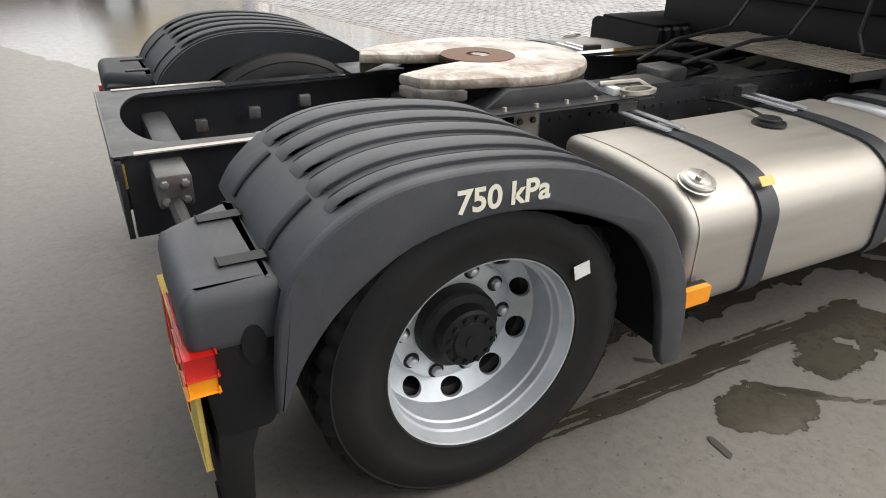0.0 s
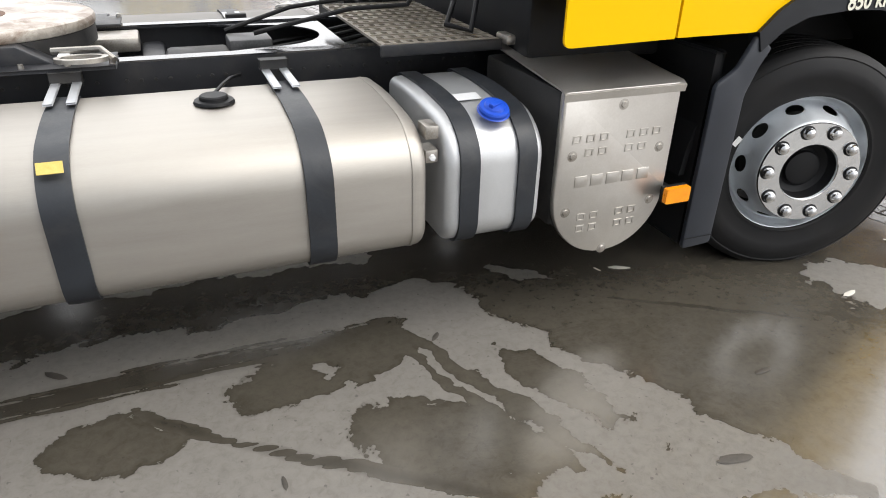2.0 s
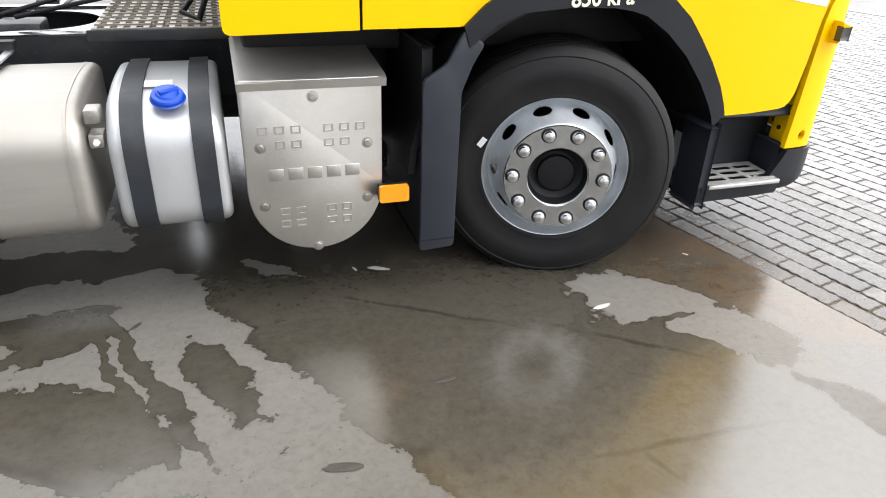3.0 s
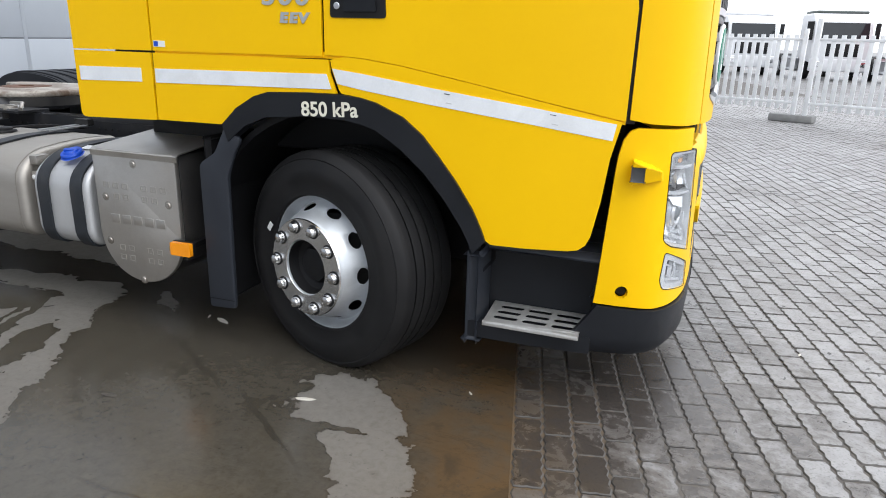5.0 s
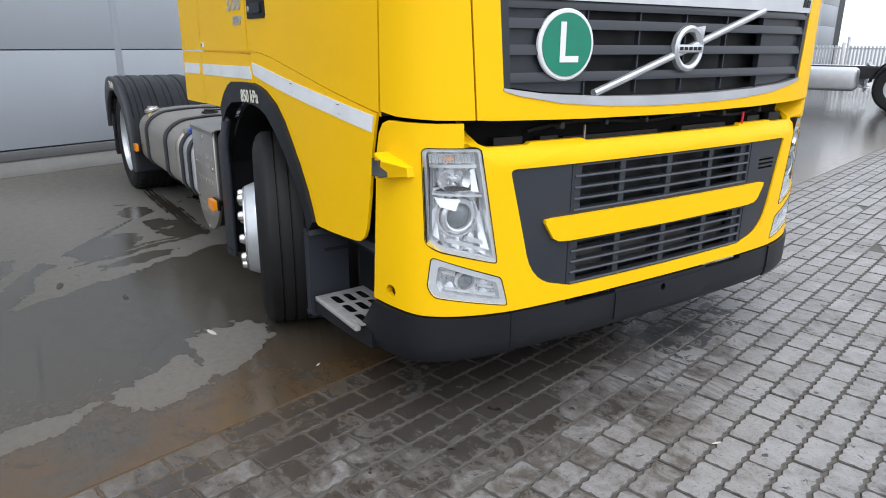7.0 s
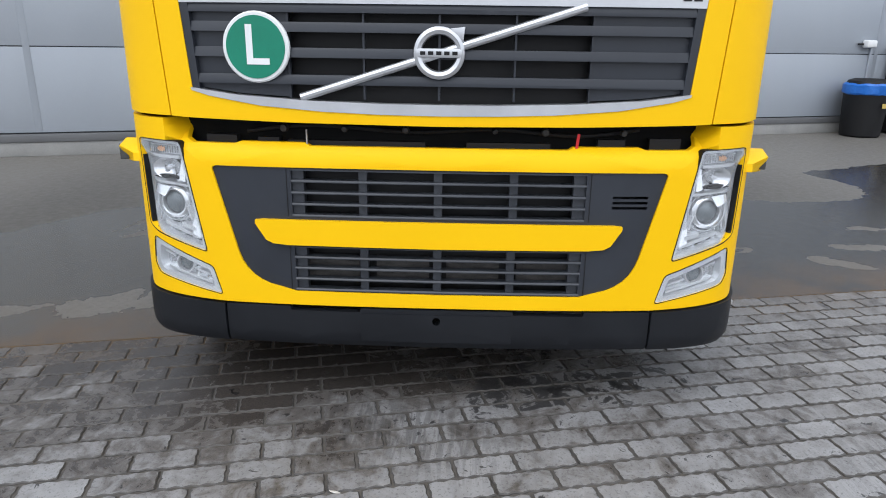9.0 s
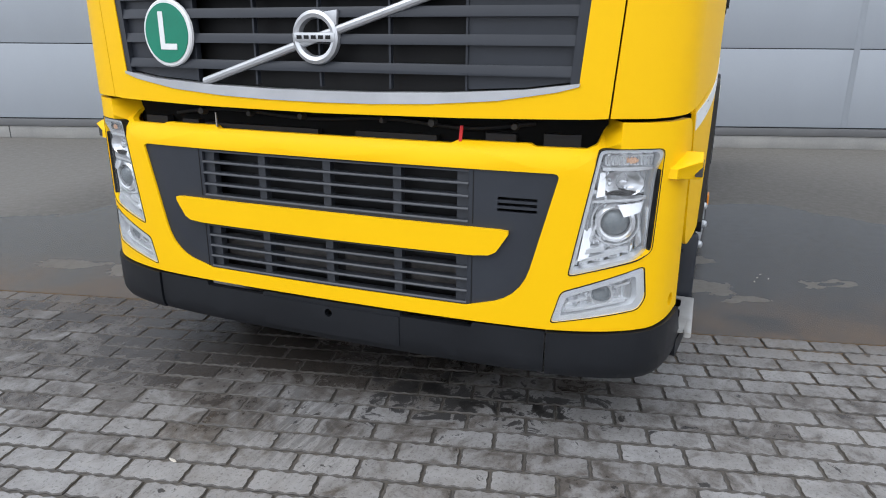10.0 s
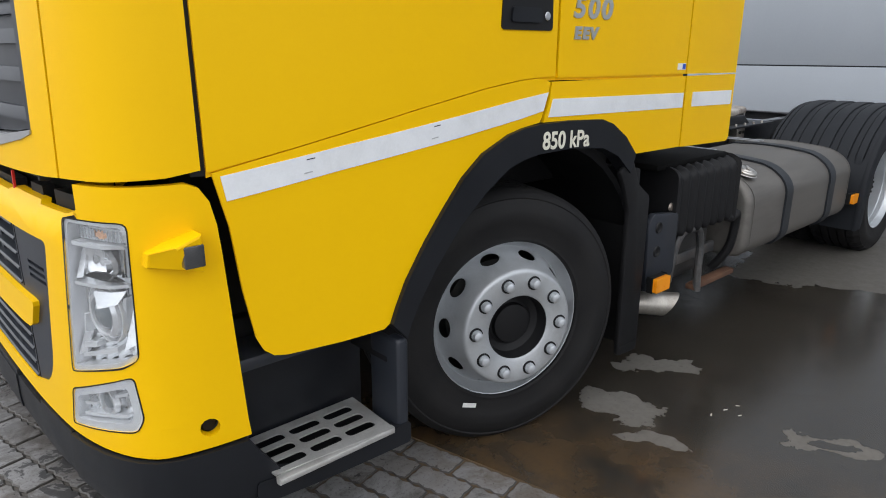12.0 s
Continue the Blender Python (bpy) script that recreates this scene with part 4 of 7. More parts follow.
for sd in (-1, 1):
    pts = [(sd * s_y(0.808), 0.257), (sd * s_y(0.808), 0.414), (sd * s_y(0.98), 0.421), (sd * s_y(1.12), 0.431), (s_x(1.2, sd), 0.44), (s_x(1.08, sd), 0.448), (s_x(1.05, sd), 0.40), (s_x(1.0, sd), 0.33), (s_x(0.93, sd), 0.312), (s_x(0.598, sd), 0.305), (s_x(0.598, sd), 0.268), (s_x(1.0, sd), 0.252), (s_x(1.2, sd), 0.250), (sd * s_y(1.05), 0.255)]
    part("bumper_skirt", skin(pts, out=0.012, thick=0.03, lean=tuck), PLASTIC, truck, "dark grey plastic bumper skirt corner")
    # step well and step
    part("step_well", box(0.60, 1.10, sd * 0.98, sd * 1.02, 0.26, 0.70, 0.01), PLASTIC, truck)
    part("step_well", box(0.59, 0.635, sd * 1.11, sd * 1.252, 0.25, 0.60, 0.018, 3), GREYPLASTIC, truck)
    part("step_well", box(1.06, 1.10, sd * 0.98, sd * 1.17, 0.30, 0.468, 0.01), GREYPLASTIC, truck)
    part("step_well", box(0.60, 1.10, sd * 0.98, sd * 1.15, 0.60, 0.64, 0.012), GREYPLASTIC, truck)
    out = [(0.645, sd * 1.03), (1.045, sd * 1.03), (1.03, sd * 1.232), (0.66, sd * 1.262)]
    hs = [slot(0.735 + 0.116 * i, sd * (1.08 + 0.058 * j), 0.098, 0.036) for i in range(3) for j in range(3)]
    st = part("step_plate", plate(out, hs, "z", 0.331, 0.336), STEPMETAL, truck, "perforated metal entry step")
    part("step_lip", prism([(0.655, 0.316), (1.032, 0.316), (1.032, 0.335), (0.655, 0.335)], "y", sd * 1.235, sd * 1.262, 0.006), STEPMETAL, st)
    part("step_skirt", skin(side_poly(rounded([(0.592, 0.262), (1.07, 0.25), (1.07, 0.318), (0.66, 0.314), (0.635, 0.33), (0.592, 0.33)], 0.014, 3), sd), out=0.016, thick=0.04), PLASTIC, truck, "dark grey skirt under the entry step")
    part("step_pan", box(0.61, 1.06, sd * 1.0, sd * 1.21, 0.25, 0.26, 0.004), BLACK, truck)
    # inner arch liner
    outer = arc(-0.02, 0.46, 0.66, 5, 178, 20)
    inner = arc(-0.02, 0.46, 0.635, 178, 5, 20)
    flange = part("bumper_flange", prism([(1.082, 0.472), (1.09, 0.472), (1.118, 1.0), (1.11, 1.0)], "y", sd * 1.075, sd * 1.185, 0.003), YELLOW, bumper, "yellow folded rear edge of the bumper")
    for z in (0.53, 0.86):
        part("flange_bolt", moved(lathe([(0.0, -0.008), (0.008, -0.007), (0.011, -0.003), (0.011, 0.004)], 12, "x"), pose(1.0805 + 0.053 * (z - 0.472), sd * 1.12, z)), BLACK, flange)
    part("arch_liner", prism(outer + inner, "y", sd * 0.62, sd * 1.2), BLACK, truck)
    part("arch_wall", box(-0.7, 0.66, sd * 0.55, sd * 0.6, 0.35, 1.12), BLACK, truck)
    # guard behind the front wheel
    g = [(-0.645, 0.182), (-0.505, 0.19), (-0.50, 0.80), (-0.46, 0.90), (-0.42, 0.965), (-0.50, 1.015), (-0.56, 0.90), (-0.645, 0.845)]
    # the left guard's shade is put into its colour as black plastic
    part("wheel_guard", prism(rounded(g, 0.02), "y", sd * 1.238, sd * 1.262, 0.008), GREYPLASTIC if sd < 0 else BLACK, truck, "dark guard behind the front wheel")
    part("guard_panel", box(-0.64, -0.60, sd * 0.7, sd * 1.215, 0.2, 0.95, 0.01), BLACK, truck)
    part("guard_seam", box(-0.644, -0.506, sd * 1.262, sd * 1.2645, 0.228, 0.231), BLACK, truck)

# ---- wheels ----
def nut_mesh():
    return lathe([(0.0, 0.026), (0.009, 0.025), (0.0155, 0.022), (0.0185, 0.015), (0.0195, 0.002), (0.0195, -0.004)], 12)


def tyre_mesh(drive):
    half = 0.1575
    prof = [(0.292, 0.008), (0.30, 0.014), (0.315, 0.012), (0.33, 0.018), (0.345, 0.017), (0.36, 0.024), (0.395, 0.026), (0.405, 0.023), (0.425, 0.018), (0.443, 0.008), (0.448, 0.010), (0.458, 0.002), (0.468, -0.008), (0.476, -0.02)]
    tread = []
    h = -0.022
    bands = 5
    w = (2 * half - 0.044) / bands
    for k in range(bands):
        tread += [(0.477, h), (0.479, h - w / 2 + 0.004), (0.477, h - w + 0.009)]
        if k < bands - 1:
            tread += [(0.466, h - w + 0.006), (0.466, h - w - 0.001)]
        h -= w
    mirror = [(r, -2 * half + 0.022 - hh + 0.022 - 0.044) for r, hh in prof[::-1]]
    n = 120 if drive else 72
    bm = lathe(prof + tread + mirror, n, "y", closed=True)
    if drive:
        for v in bm.verts:
            r = math.hypot(v.co.x, v.co.z)
            i = round((math.atan2(v.co.z, v.co.x) % (2 * math.pi)) / (2 * math.pi) * n)
            if r > 0.45 and i % 3 == 0 and (v.co.y > -0.07 or v.co.y < -0.24):
                v.co.x *= (r - 0.013) / r
                v.co.z *= (r - 0.013) / r
    return bm


def holed(outer, dish, inner, half_turn, half_rise, centre=0.5, shift=0.0, n=160, count=10):
    """A turned disc: a rim, a sloping dish with a ring of oval openings, and a flat middle."""
    bm = bmesh.new()

    def at(r, h, a):
        return bm.verts.new((r * math.cos(a), h, r * math.sin(a)))

    for prof in (outer + dish[:1], dish[1:] + inner):
        rings = [[at(r, h, 2 * math.pi * i / n) for i in range(n)] for r, h in prof]
        for p, q in zip(rings, rings[1:]):
            for i in range(n):
                bm.faces.new((p[i], p[(i + 1) % n], q[(i + 1) % n], q[i]))
    per, sides = n // count, 4
    (r0, h0), (r1, h1) = dish

    def spot(u, v, back=0.0):
        return at(r0 + (r1 - r0) * v, h0 + (h1 - h0) * v - back, u)

    step = 2 * math.pi / count
    for c in range(count):
        mid = (c + 0.5) * step + shift
        edge = [(k / per, 0.0) for k in range(per)] + [(1.0, k / sides) for k in range(sides)]
        edge += [(1 - k / per, 1.0) for k in range(per)] + [(0.0, 1 - k / sides) for k in range(sides)]
        rim_ = [(mid + (u - 0.5) * step, v) for u, v in edge]
        oval_ = []
        for u, v in edge:
            a = math.atan2((v - 0.5) * 2, (u - 0.5) * 2)
            oval_.append((mid + half_turn * math.cos(a), centre + half_rise * math.sin(a)))
        loops = [[spot(*p) for p in rim_], [spot((p[0] + 2 * q[0]) / 3, (p[1] + 2 * q[1]) / 3) for p, q in zip(rim_, oval_)], [spot(*q) for q in oval_], [spot(q[0], q[1], 0.012) for q in oval_]]
        for p, q in zip(loops, loops[1:]):
            m = len(p)
            for i in range(m):
                bm.faces.new((p[i], p[(i + 1) % m], q[(i + 1) % m], q[i]))
    bmesh.ops.remove_doubles(bm, verts=bm.verts, dist=0.0004)
    return bm


def wheel(x, y, z, side, steer, rear, label):
    """A disc wheel: rim with openings, tyre, hub and ten nuts. Built facing +y."""
    m = pose(x, y, z, 0, 17, (0 if side > 0 else 180) + steer)
    if rear:
        rimp = [(0.300, -0.012), (0.303, 0.004), (0.299, 0.012), (0.290, 0.008), (0.285, -0.010), (0.279, -0.028), (0.272, -0.032), (0.270, -0.058), (0.264, -0.063), (0.263, -0.125)]
        dish = [(0.262, -0.150), (0.203, -0.196)]
        mid = [(0.199, -0.195), (0.194, -0.184), (0.190, -0.182), (0.128, -0.182), (0.124, -0.19)]
        nuth, half = -0.182, (radians(9.5), 0.43)
    else:
        rimp = [(0.300, -0.03), (0.302, -0.006), (0.297, 0.0), (0.289, -0.004), (0.283, -0.022), (0.272, -0.042), (0.264, -0.050)]
        dish = [(0.258, -0.046), (0.215, 0.068)]
        mid = [(0.210, 0.078), (0.204, 0.082), (0.197, 0.083), (0.124, 0.083), (0.117, 0.078), (0.114, 0.0)]
        nuth, half = 0.083, (radians(9), 0.26)
    rim = part("wheel", holed(rimp, dish, mid, *half, 0.5 if rear else 0.36, math.pi / 10 if rear else 0.0), SILVER if rear or side < 0 else GREYRIM, truck, label, 40, m)
    if not rear and side < 0:
        part("nut_ring", lathe([(0.119, 0.084), (0.121, 0.087), (0.207, 0.087), (0.210, 0.080)], 48, closed=True), CHROME, rim, "polished nut ring")
    part("tyre", tyre_mesh(rear), RUBBER, rim, "black tyre with grooved tread", 40)
    part("barrel", lathe([(0.275, -0.19), (0.262, -0.3), (0.25, -0.31), (0.25, -0.2)], 40, closed=True), GRIME, rim)
    part("brake_drum", lathe([(0.0, -0.05 if not rear else -0.23), (0.112, -0.06 if not rear else -0.23), (0.2, -0.1 if not rear else -0.23), (0.22, -0.25), (0.0, -0.27)], 32), GRIME, rim)
    capped = not rear and side < 0
    nut = moved(nut_mesh(), Matrix.Scale(1.25 if capped else (0.86 if rear else 1.0), 4))
    ring_r = 0.176 if capped else 0.1675
    me, wme = None, None
    for k in range(10):
        a = 2 * math.pi * (k + 0.5) / 10
        pm = Matrix.Translation((ring_r * math.cos(a), nuth + (0.0045 if capped else 0.001), ring_r * math.sin(a)))
        if wme is None:
            wme = part("nut_washer", lathe([(0.0, 0.002), (0.029 if capped else 0.025, 0.002), (0.030 if capped else 0.026, -0.003), (0.0, -0.003)], 20), BLACK, rim, "", 40, pm).data
        else:
            o = new("nut_washer", wme)
            o.parent = rim
            o.matrix_basis = pm
    for k in range(10):
        a = 2 * math.pi * (k + 0.5) / 10
        pm = Matrix.Translation((ring_r * math.cos(a), nuth, ring_r * math.sin(a)))
        if me is None:
            me = part("wheel_nut", nut, CHROME if capped else SILVER, rim, "", 40, pm).data
        else:
            o = new("wheel_nut", me)
            o.parent = rim
            o.matrix_basis = pm
    if rear:
        hub = part("hub", lathe([(0.128, -0.188), (0.126, -0.140), (0.118, -0.130), (0.094, -0.124), (0.090, -0.086), (0.083, -0.078), (0.060, -0.076), (0.056, -0.070), (0.022, -0.069), (0.020, -0.064), (0.0, -0.063)], 40), BLACK, rim, "black hub with bolted cover, dark with grease")
        hb = None
        for k in range(12):
            a = 2 * math.pi * k / 12
            pm = Matrix.Translation((0.0715 * math.cos(a), -0.077, 0.0715 * math.sin(a)))
            if hb is None:
                hb = part("hub_bolt", lathe([(0.0, 0.01), (0.008, 0.009), (0.009, 0.0)], 6), BLACK, rim, "", 35, pm).data
            else:
                o = new("hub_bolt", hb)
                o.parent = rim
                o.matrix_basis = pm
    else:
        part("hub", lathe([(0.1165, 0.076), (0.112, 0.05), (0.108, 0.03), (0.085, 0.018), (0.075, 0.022), (0.07, 0.038), (0.05, 0.042), (0.0, 0.043), (0.0, -0.03), (0.1165, -0.03)], 32, closed=True), BLACK, rim, "dark recessed hub cover")
    return rim


FW, RW = "silver steel front wheel with chrome nuts", "silver deep-dish rear wheel with black hub"
fr = wheel(-0.081, -1.222, 0.460, -1, -18, False, FW)
fl = wheel(0.04, 1.135, 0.466, 1, -18, False, "dull grey steel front wheel with silver nuts")
rr = wheel(-3.842, -1.245, 0.458, -1, 0, True, RW)
wheel(-3.842, 1.245, 0.458, 1, 0, True, RW)
TAG = surface("white_tag", (0.68, 0.68, 0.66), (0.8, 0.8, 0.78), (0.5, 0.6), scale=40)
part("tyre_tag", moved(box(-0.026, 0.026, 0.0255, 0.028, -0.022, 0.022), pose(-0.331, 0, 0.118, 0, -4, 0)), TAG, rr, "square white sticker")
part("tyre_tag", moved(box(-0.020, 0.020, 0.0245, 0.027, -0.011, 0.011), pose(0.252, 0, 0.194, 0, 38, 0)), TAG, fr, "small white label")
part("tyre_tag", moved(box(-0.027, 0.027, 0.0245, 0.027, -0.008, 0.008), pose(0.238, 0, -0.236, 0, -31, 0)), TAG, fl, "small white label")
for sd in (-1, 1):
    part("inner_tyre", moved(tyre_mesh(False), pose(-3.842, sd * 0.87, 0.458, 0, 0, 0 if sd > 0 else 180)), RUBBER, truck, "black inner dual tyre")
part("rear_axle", tube([(-3.842, -0.95, 0.46), (-3.842, 0.95, 0.46)], 0.1, 16), GRIME, truck)
part("front_axle", tube([(-0.05, -0.95, 0.40), (-0.05, 0.95, 0.40)], 0.06, 12), GRIME, truck)
part("differential", moved(lathe([(0.0, 0.18), (0.12, 0.17), (0.2, 0.1), (0.23, 0.0), (0.2, -0.1), (0.12, -0.17), (0, -0.18)], 24, "x"), pose(-3.842, 0, 0.47)), GRIME, truck)

# ---- chassis ----
for sd in (-1, 1):
    sec = [(sd * 0.33, 0.60), (sd * 0.40, 0.60), (sd * 0.40, 0.865), (sd * 0.33, 0.865), (sd * 0.33, 0.857), (sd * 0.392, 0.857), (sd * 0.392, 0.608), (sd * 0.33, 0.608)]
    part("frame_rail", prism(sec, "x", -4.61, 0.9), CHASSIS, truck, "black steel frame rail")
    bolt = None
    for k in range(46):
        pm = pose(-3.4 + 0.05 * k, sd * 0.40, 0.80 - 0.06 * (k % 5 == 0), 0, 0, 0 if sd > 0 else 180)
        if bolt is None:
            bolt = part("rail_bolt", lathe([(0.0, 0.008), (0.007, 0.007), (0.008, 0.0)], 6), GRIME, truck, "", 35, pm).data
        else:
            o = new("rail_bolt", bolt)
            o.parent = truck
            o.matrix_basis = pm
# closing member at the rear of the frame, with its large oval cut-out
tail = bmesh.new()
outl = [(-0.42, 0.60), (0.42, 0.60), (0.42, 0.865), (-0.42, 0.865)]
plate(rounded(outl, 0.02), [slot(0.0, 0.735, 0.5, 0.13, 6)], "x", -4.635, -4.618, tail)
part("rear_crossmember", tail, CHASSIS, truck, "worn black rear frame crossmember")
yoke = [(-4.638, -0.42), (-4.638, 0.42), (-4.15, 0.42), (-4.15, 0.345)] + [(-4.46 + 0.12 * math.cos(radians(k)), 0.33 * math.sin(radians(k))) for k in range(90, 271, 10)] + [(-4.15, -0.345), (-4.15, -0.42)]
part("frame_yoke", prism(yoke, "z", 0.866, 0.873), CHASSIS, truck, "scuffed dark steel frame end with curved cut-out")
part("yoke_edge", box(-4.642, -4.636, -0.42, 0.42, 0.80, 0.876, 0.002), TAILSTEEL, truck)
for sd in (-1, 1):
    part("rail_flange", box(-4.2, -1.2, sd * 0.332, sd * 0.40, 0.8655, 0.872), WETPAINT, truck)
    part("flange_edge", box(-4.58, -4.16, sd * 0.398, sd * 0.424, 0.8725, 0.8765, 0.001), WORN, truck, "bare worn rail edge")
for x in (-4.45, -3.2, -2.5, -1.75, -0.8):
    part("crossmember", box(x - 0.05, x + 0.05, -0.33, 0.33, 0.63, 0.80, 0.02), CHASSIS, truck)
part("gearbox", moved(lathe([(0.0, -0.5), (0.15, -0.48), (0.22, -0.3), (0.24, 0.3), (0.2, 0.5), (0, 0.52)], 20, "x"), pose(-1.3, 0, 0.62)), GRIME, truck)
part("prop_shaft", tube([(-1.8, 0, 0.58), (-3.6, 0, 0.5)], 0.055, 14), GRIME, truck)
# bolted bracket outside the right rail
br = part("fender_bracket", box(-4.545, -4.445, -0.57, -0.40, 0.745, 0.85, 0.012), TAILSTEEL, truck, "galvanised fender bracket")
for dx, dz in ((-0.035, 0.835), (0.035, 0.835), (-0.035, 0.77), (0.035, 0.77)):
    part("bracket_bolt", moved(lathe([(0.0, 0.014), (0.011, 0.012), (0.013, 0.0)], 6), pose(-4.495 + dx * 0.8, -0.57, 0.7975 + (dz - 0.8025) * 0.8, 0, 0, 180)), WORN, br)
for sd in (-1, 1):
    part("fender_arm", tube([(-4.5, sd * 0.45, 0.76), (-4.5, sd * 1.15, 0.76)], 0.022, 10), GRIME, truck)
    part("fender_arm", tube([(-3.18, sd * 0.45, 0.70), (-3.18, sd * 1.15, 0.70)], 0.022, 10), GRIME, truck)
    b2 = part("fender_bracket", box(-3.27, -3.15, sd * 0.40, sd * 0.46, 0.72, 0.86, 0.008), WORN, truck)
    for dx, dz in ((-0.03, 0.83), (0.03, 0.83), (-0.03, 0.75), (0.03, 0.75)):
        part("bracket_bolt", moved(lathe([(0.0, 0.014), (0.011, 0.012), (0.013, 0.0)], 6), pose(-3.21 + dx, sd * 0.46, dz, 0, 0, 0 if sd > 0 else 180)), GRIME, b2)
    # air bags and rear springs
    part("air_bag", moved(lathe([(0.0, -0.14), (0.1, -0.14), (0.13, -0.08), (0.115, -0.02), (0.14, 0.04), (0.12, 0.12), (0.0, 0.13)], 20, "z"), pose(-4.42, sd * 0.45, 0.47)), RUBBER, truck)
    part("axle_link", prism([(-4.5, 0.30), (-3.2, 0.36), (-3.2, 0.44), (-4.5, 0.38)], "y", sd * 0.47, sd * 0.54, 0.01), GRIME, truck)

# ---- rear fenders ----
FCTRL = [(-3.155, 0.265), (-3.175, 0.5), (-3.245, 0.68), (-3.345, 0.815), (-3.46, 0.905), (-3.62, 0.985), (-3.83, 1.024), (-4.03, 1.030), (-4.165, 1.008), (-4.27, 0.958), (-4.35, 0.888), (-4.39, 0.825)]


def fender_line(grow=0.0, i0=0, i1=None):
    """The arched fender section from its front tip over the wheel to the tail box, grown outwards."""
    line = spline(FCTRL, 4)
    out = []
    for i, p in enumerate(line):
        a, b = Vector(line[max(i - 1, 0)]), Vector(line[min(i + 1, len(line) - 1)])
        d = (b - a).normalized()
        out.append((p[0] + d.y * grow, p[1] - d.x * grow))
    return out[i0:i1]


def rear_fender(sd):
    shell = FENDER
    fen = part("rear_fender", prism(fender_line() + fender_line(-0.012)[::-1], "y", sd * 0.66, sd * 1.295, 0.0), shell, truck, "grey ribbed plastic rear fender")
    # outer skirt, narrowing to both tips
    skirt_in = [(-4.412, 0.528), (-4.368, 0.63), (-4.295, 0.735), (-4.21, 0.81), (-4.10, 0.875), (-3.95, 0.91), (-3.80, 0.91), (-3.65, 0.875), (-3.50, 0.81), (-3.40, 0.73), (-3.32, 0.61), (-3.27, 0.45), (-3.245, 0.31), (-3.22, 0.265)]
    part("fender_skirt", prism(fender_line(0.003) + [(-4.412, 0.75), (-4.425, 0.64), (-4.43, 0.528)] + spline(skirt_in, 3), "y", sd * 1.285, sd * 1.325, 0.012, 3), shell, fen)
    for y in (0.735, 0.865, 0.995, 1.125, 1.235):
        o, i = fender_line(0.010, 9, 36), fender_line(-0.002, 8, 37)[::-1]
        part("fender_rib", prism(o + i, "y", sd * (y - (0.042 if y < 1.2 else 0.026)), sd * (y + (0.042 if y < 1.2 else 0.026)), 0.011, 3), shell, fen, "", 60)
    for y in (0.80, 1.14):
        part("fender_slot", prism(fender_line(0.006, 36, 43) + fender_line(-0.004, 36, 43)[::-1], "y", sd * (y - 0.016), sd * (y + 0.016), 0.003), BLACK, fen)
    part("fender_wall", prism(fender_line(-0.004, 10) + skirt_in[3:10], "y", sd * 0.635, sd * 0.65), shell, fen)
    # tail box behind the wheel
    tb = [(-4.59, sd * 0.90), (-4.41, sd * 0.78), (-4.37, sd * 0.78), (-4.37, sd * 1.275), (-4.59, sd * 1.275)]
    box_ = part("tail_box", prism(rounded(tb, 0.03), "z", 0.685, 0.842, 0.04, 4), shell, truck, "grey plastic tail box behind the rear wheel")
    part("box_side", prism(rounded([(-4.58, 0.80), (-4.38, 0.80), (-4.38, 0.60), (-4.43, 0.46), (-4.555, 0.46), (-4.57, 0.64)], 0.02), "y", sd * 0.82, sd * 1.268, 0.012, 3), BLACK, box_)
    for y in (0.90, 1.15):
        part("clip_slot", box(-4.49, -4.385, sd * (y - 0.018), sd * (y + 0.018), 0.830, 0.848, 0.004), BLACK, box_)
    part("clip_hole", prism([(x_, z_) for x_, z_ in oval(-4.455, 0.70, 0.055, 0.10, 20)], "y", sd * 1.266, sd * 1.2775), BLACK, box_)
    tl = part("tail_lamp", box(-4.592, -4.565, sd * 0.98, sd * 1.24, 0.60, 0.70, 0.006), REDLENS, box_, "red tail lamp")
    part("lamp_end", box(-4.604, -4.54, sd * 1.242, sd * 1.288, 0.655, 0.712, 0.006), REDLENS, tl)
    part("lamp_end", box(-4.602, -4.542, sd * 1.242, sd * 1.286, 0.612, 0.654, 0.006), AMBER, tl, "amber lamp end")
    flap = rounded([(-4.545, 0.63), (-4.42, 0.60), (-4.485, 0.40), (-4.495, 0.225), (-4.57, 0.255), (-4.56, 0.42)], 0.015)
    part("mud_flap", prism(flap, "y", sd * 0.72, sd * 1.265, 0.004), RUBBER, truck, "black rubber mud flap")
    part("flap_stay", box(-4.575, -4.555, sd * 1.185, sd * 1.205, 0.055, 0.27), RUBBER, truck)
    bd = part("hazard_board", box(-4.590, -4.578, sd * 0.68, sd * 1.24, 0.36, 0.60, 0.003), GOLD, truck, "yellow and red hazard marking board")
    for k in range(4):
        part("board_stripe", prism([(sd * (0.66 + 0.11 * k), 0.385), (sd * (0.71 + 0.11 * k), 0.385), (sd * (0.76 + 0.11 * k), 0.595), (sd * (0.71 + 0.11 * k), 0.595)], "x", -4.593, -4.5895), RED, bd)
    lettering("pressure_mark", "750 kPa", 0.080, pose(-3.868, sd * 1.3265, 0.962, 90, 0, 0 if sd < 0 else 180), CREAM, fen, "cream letters reading 750 kPa", 0.0008, 0.002)
    return fen


rear_fender(-1)
rear_fender(1)

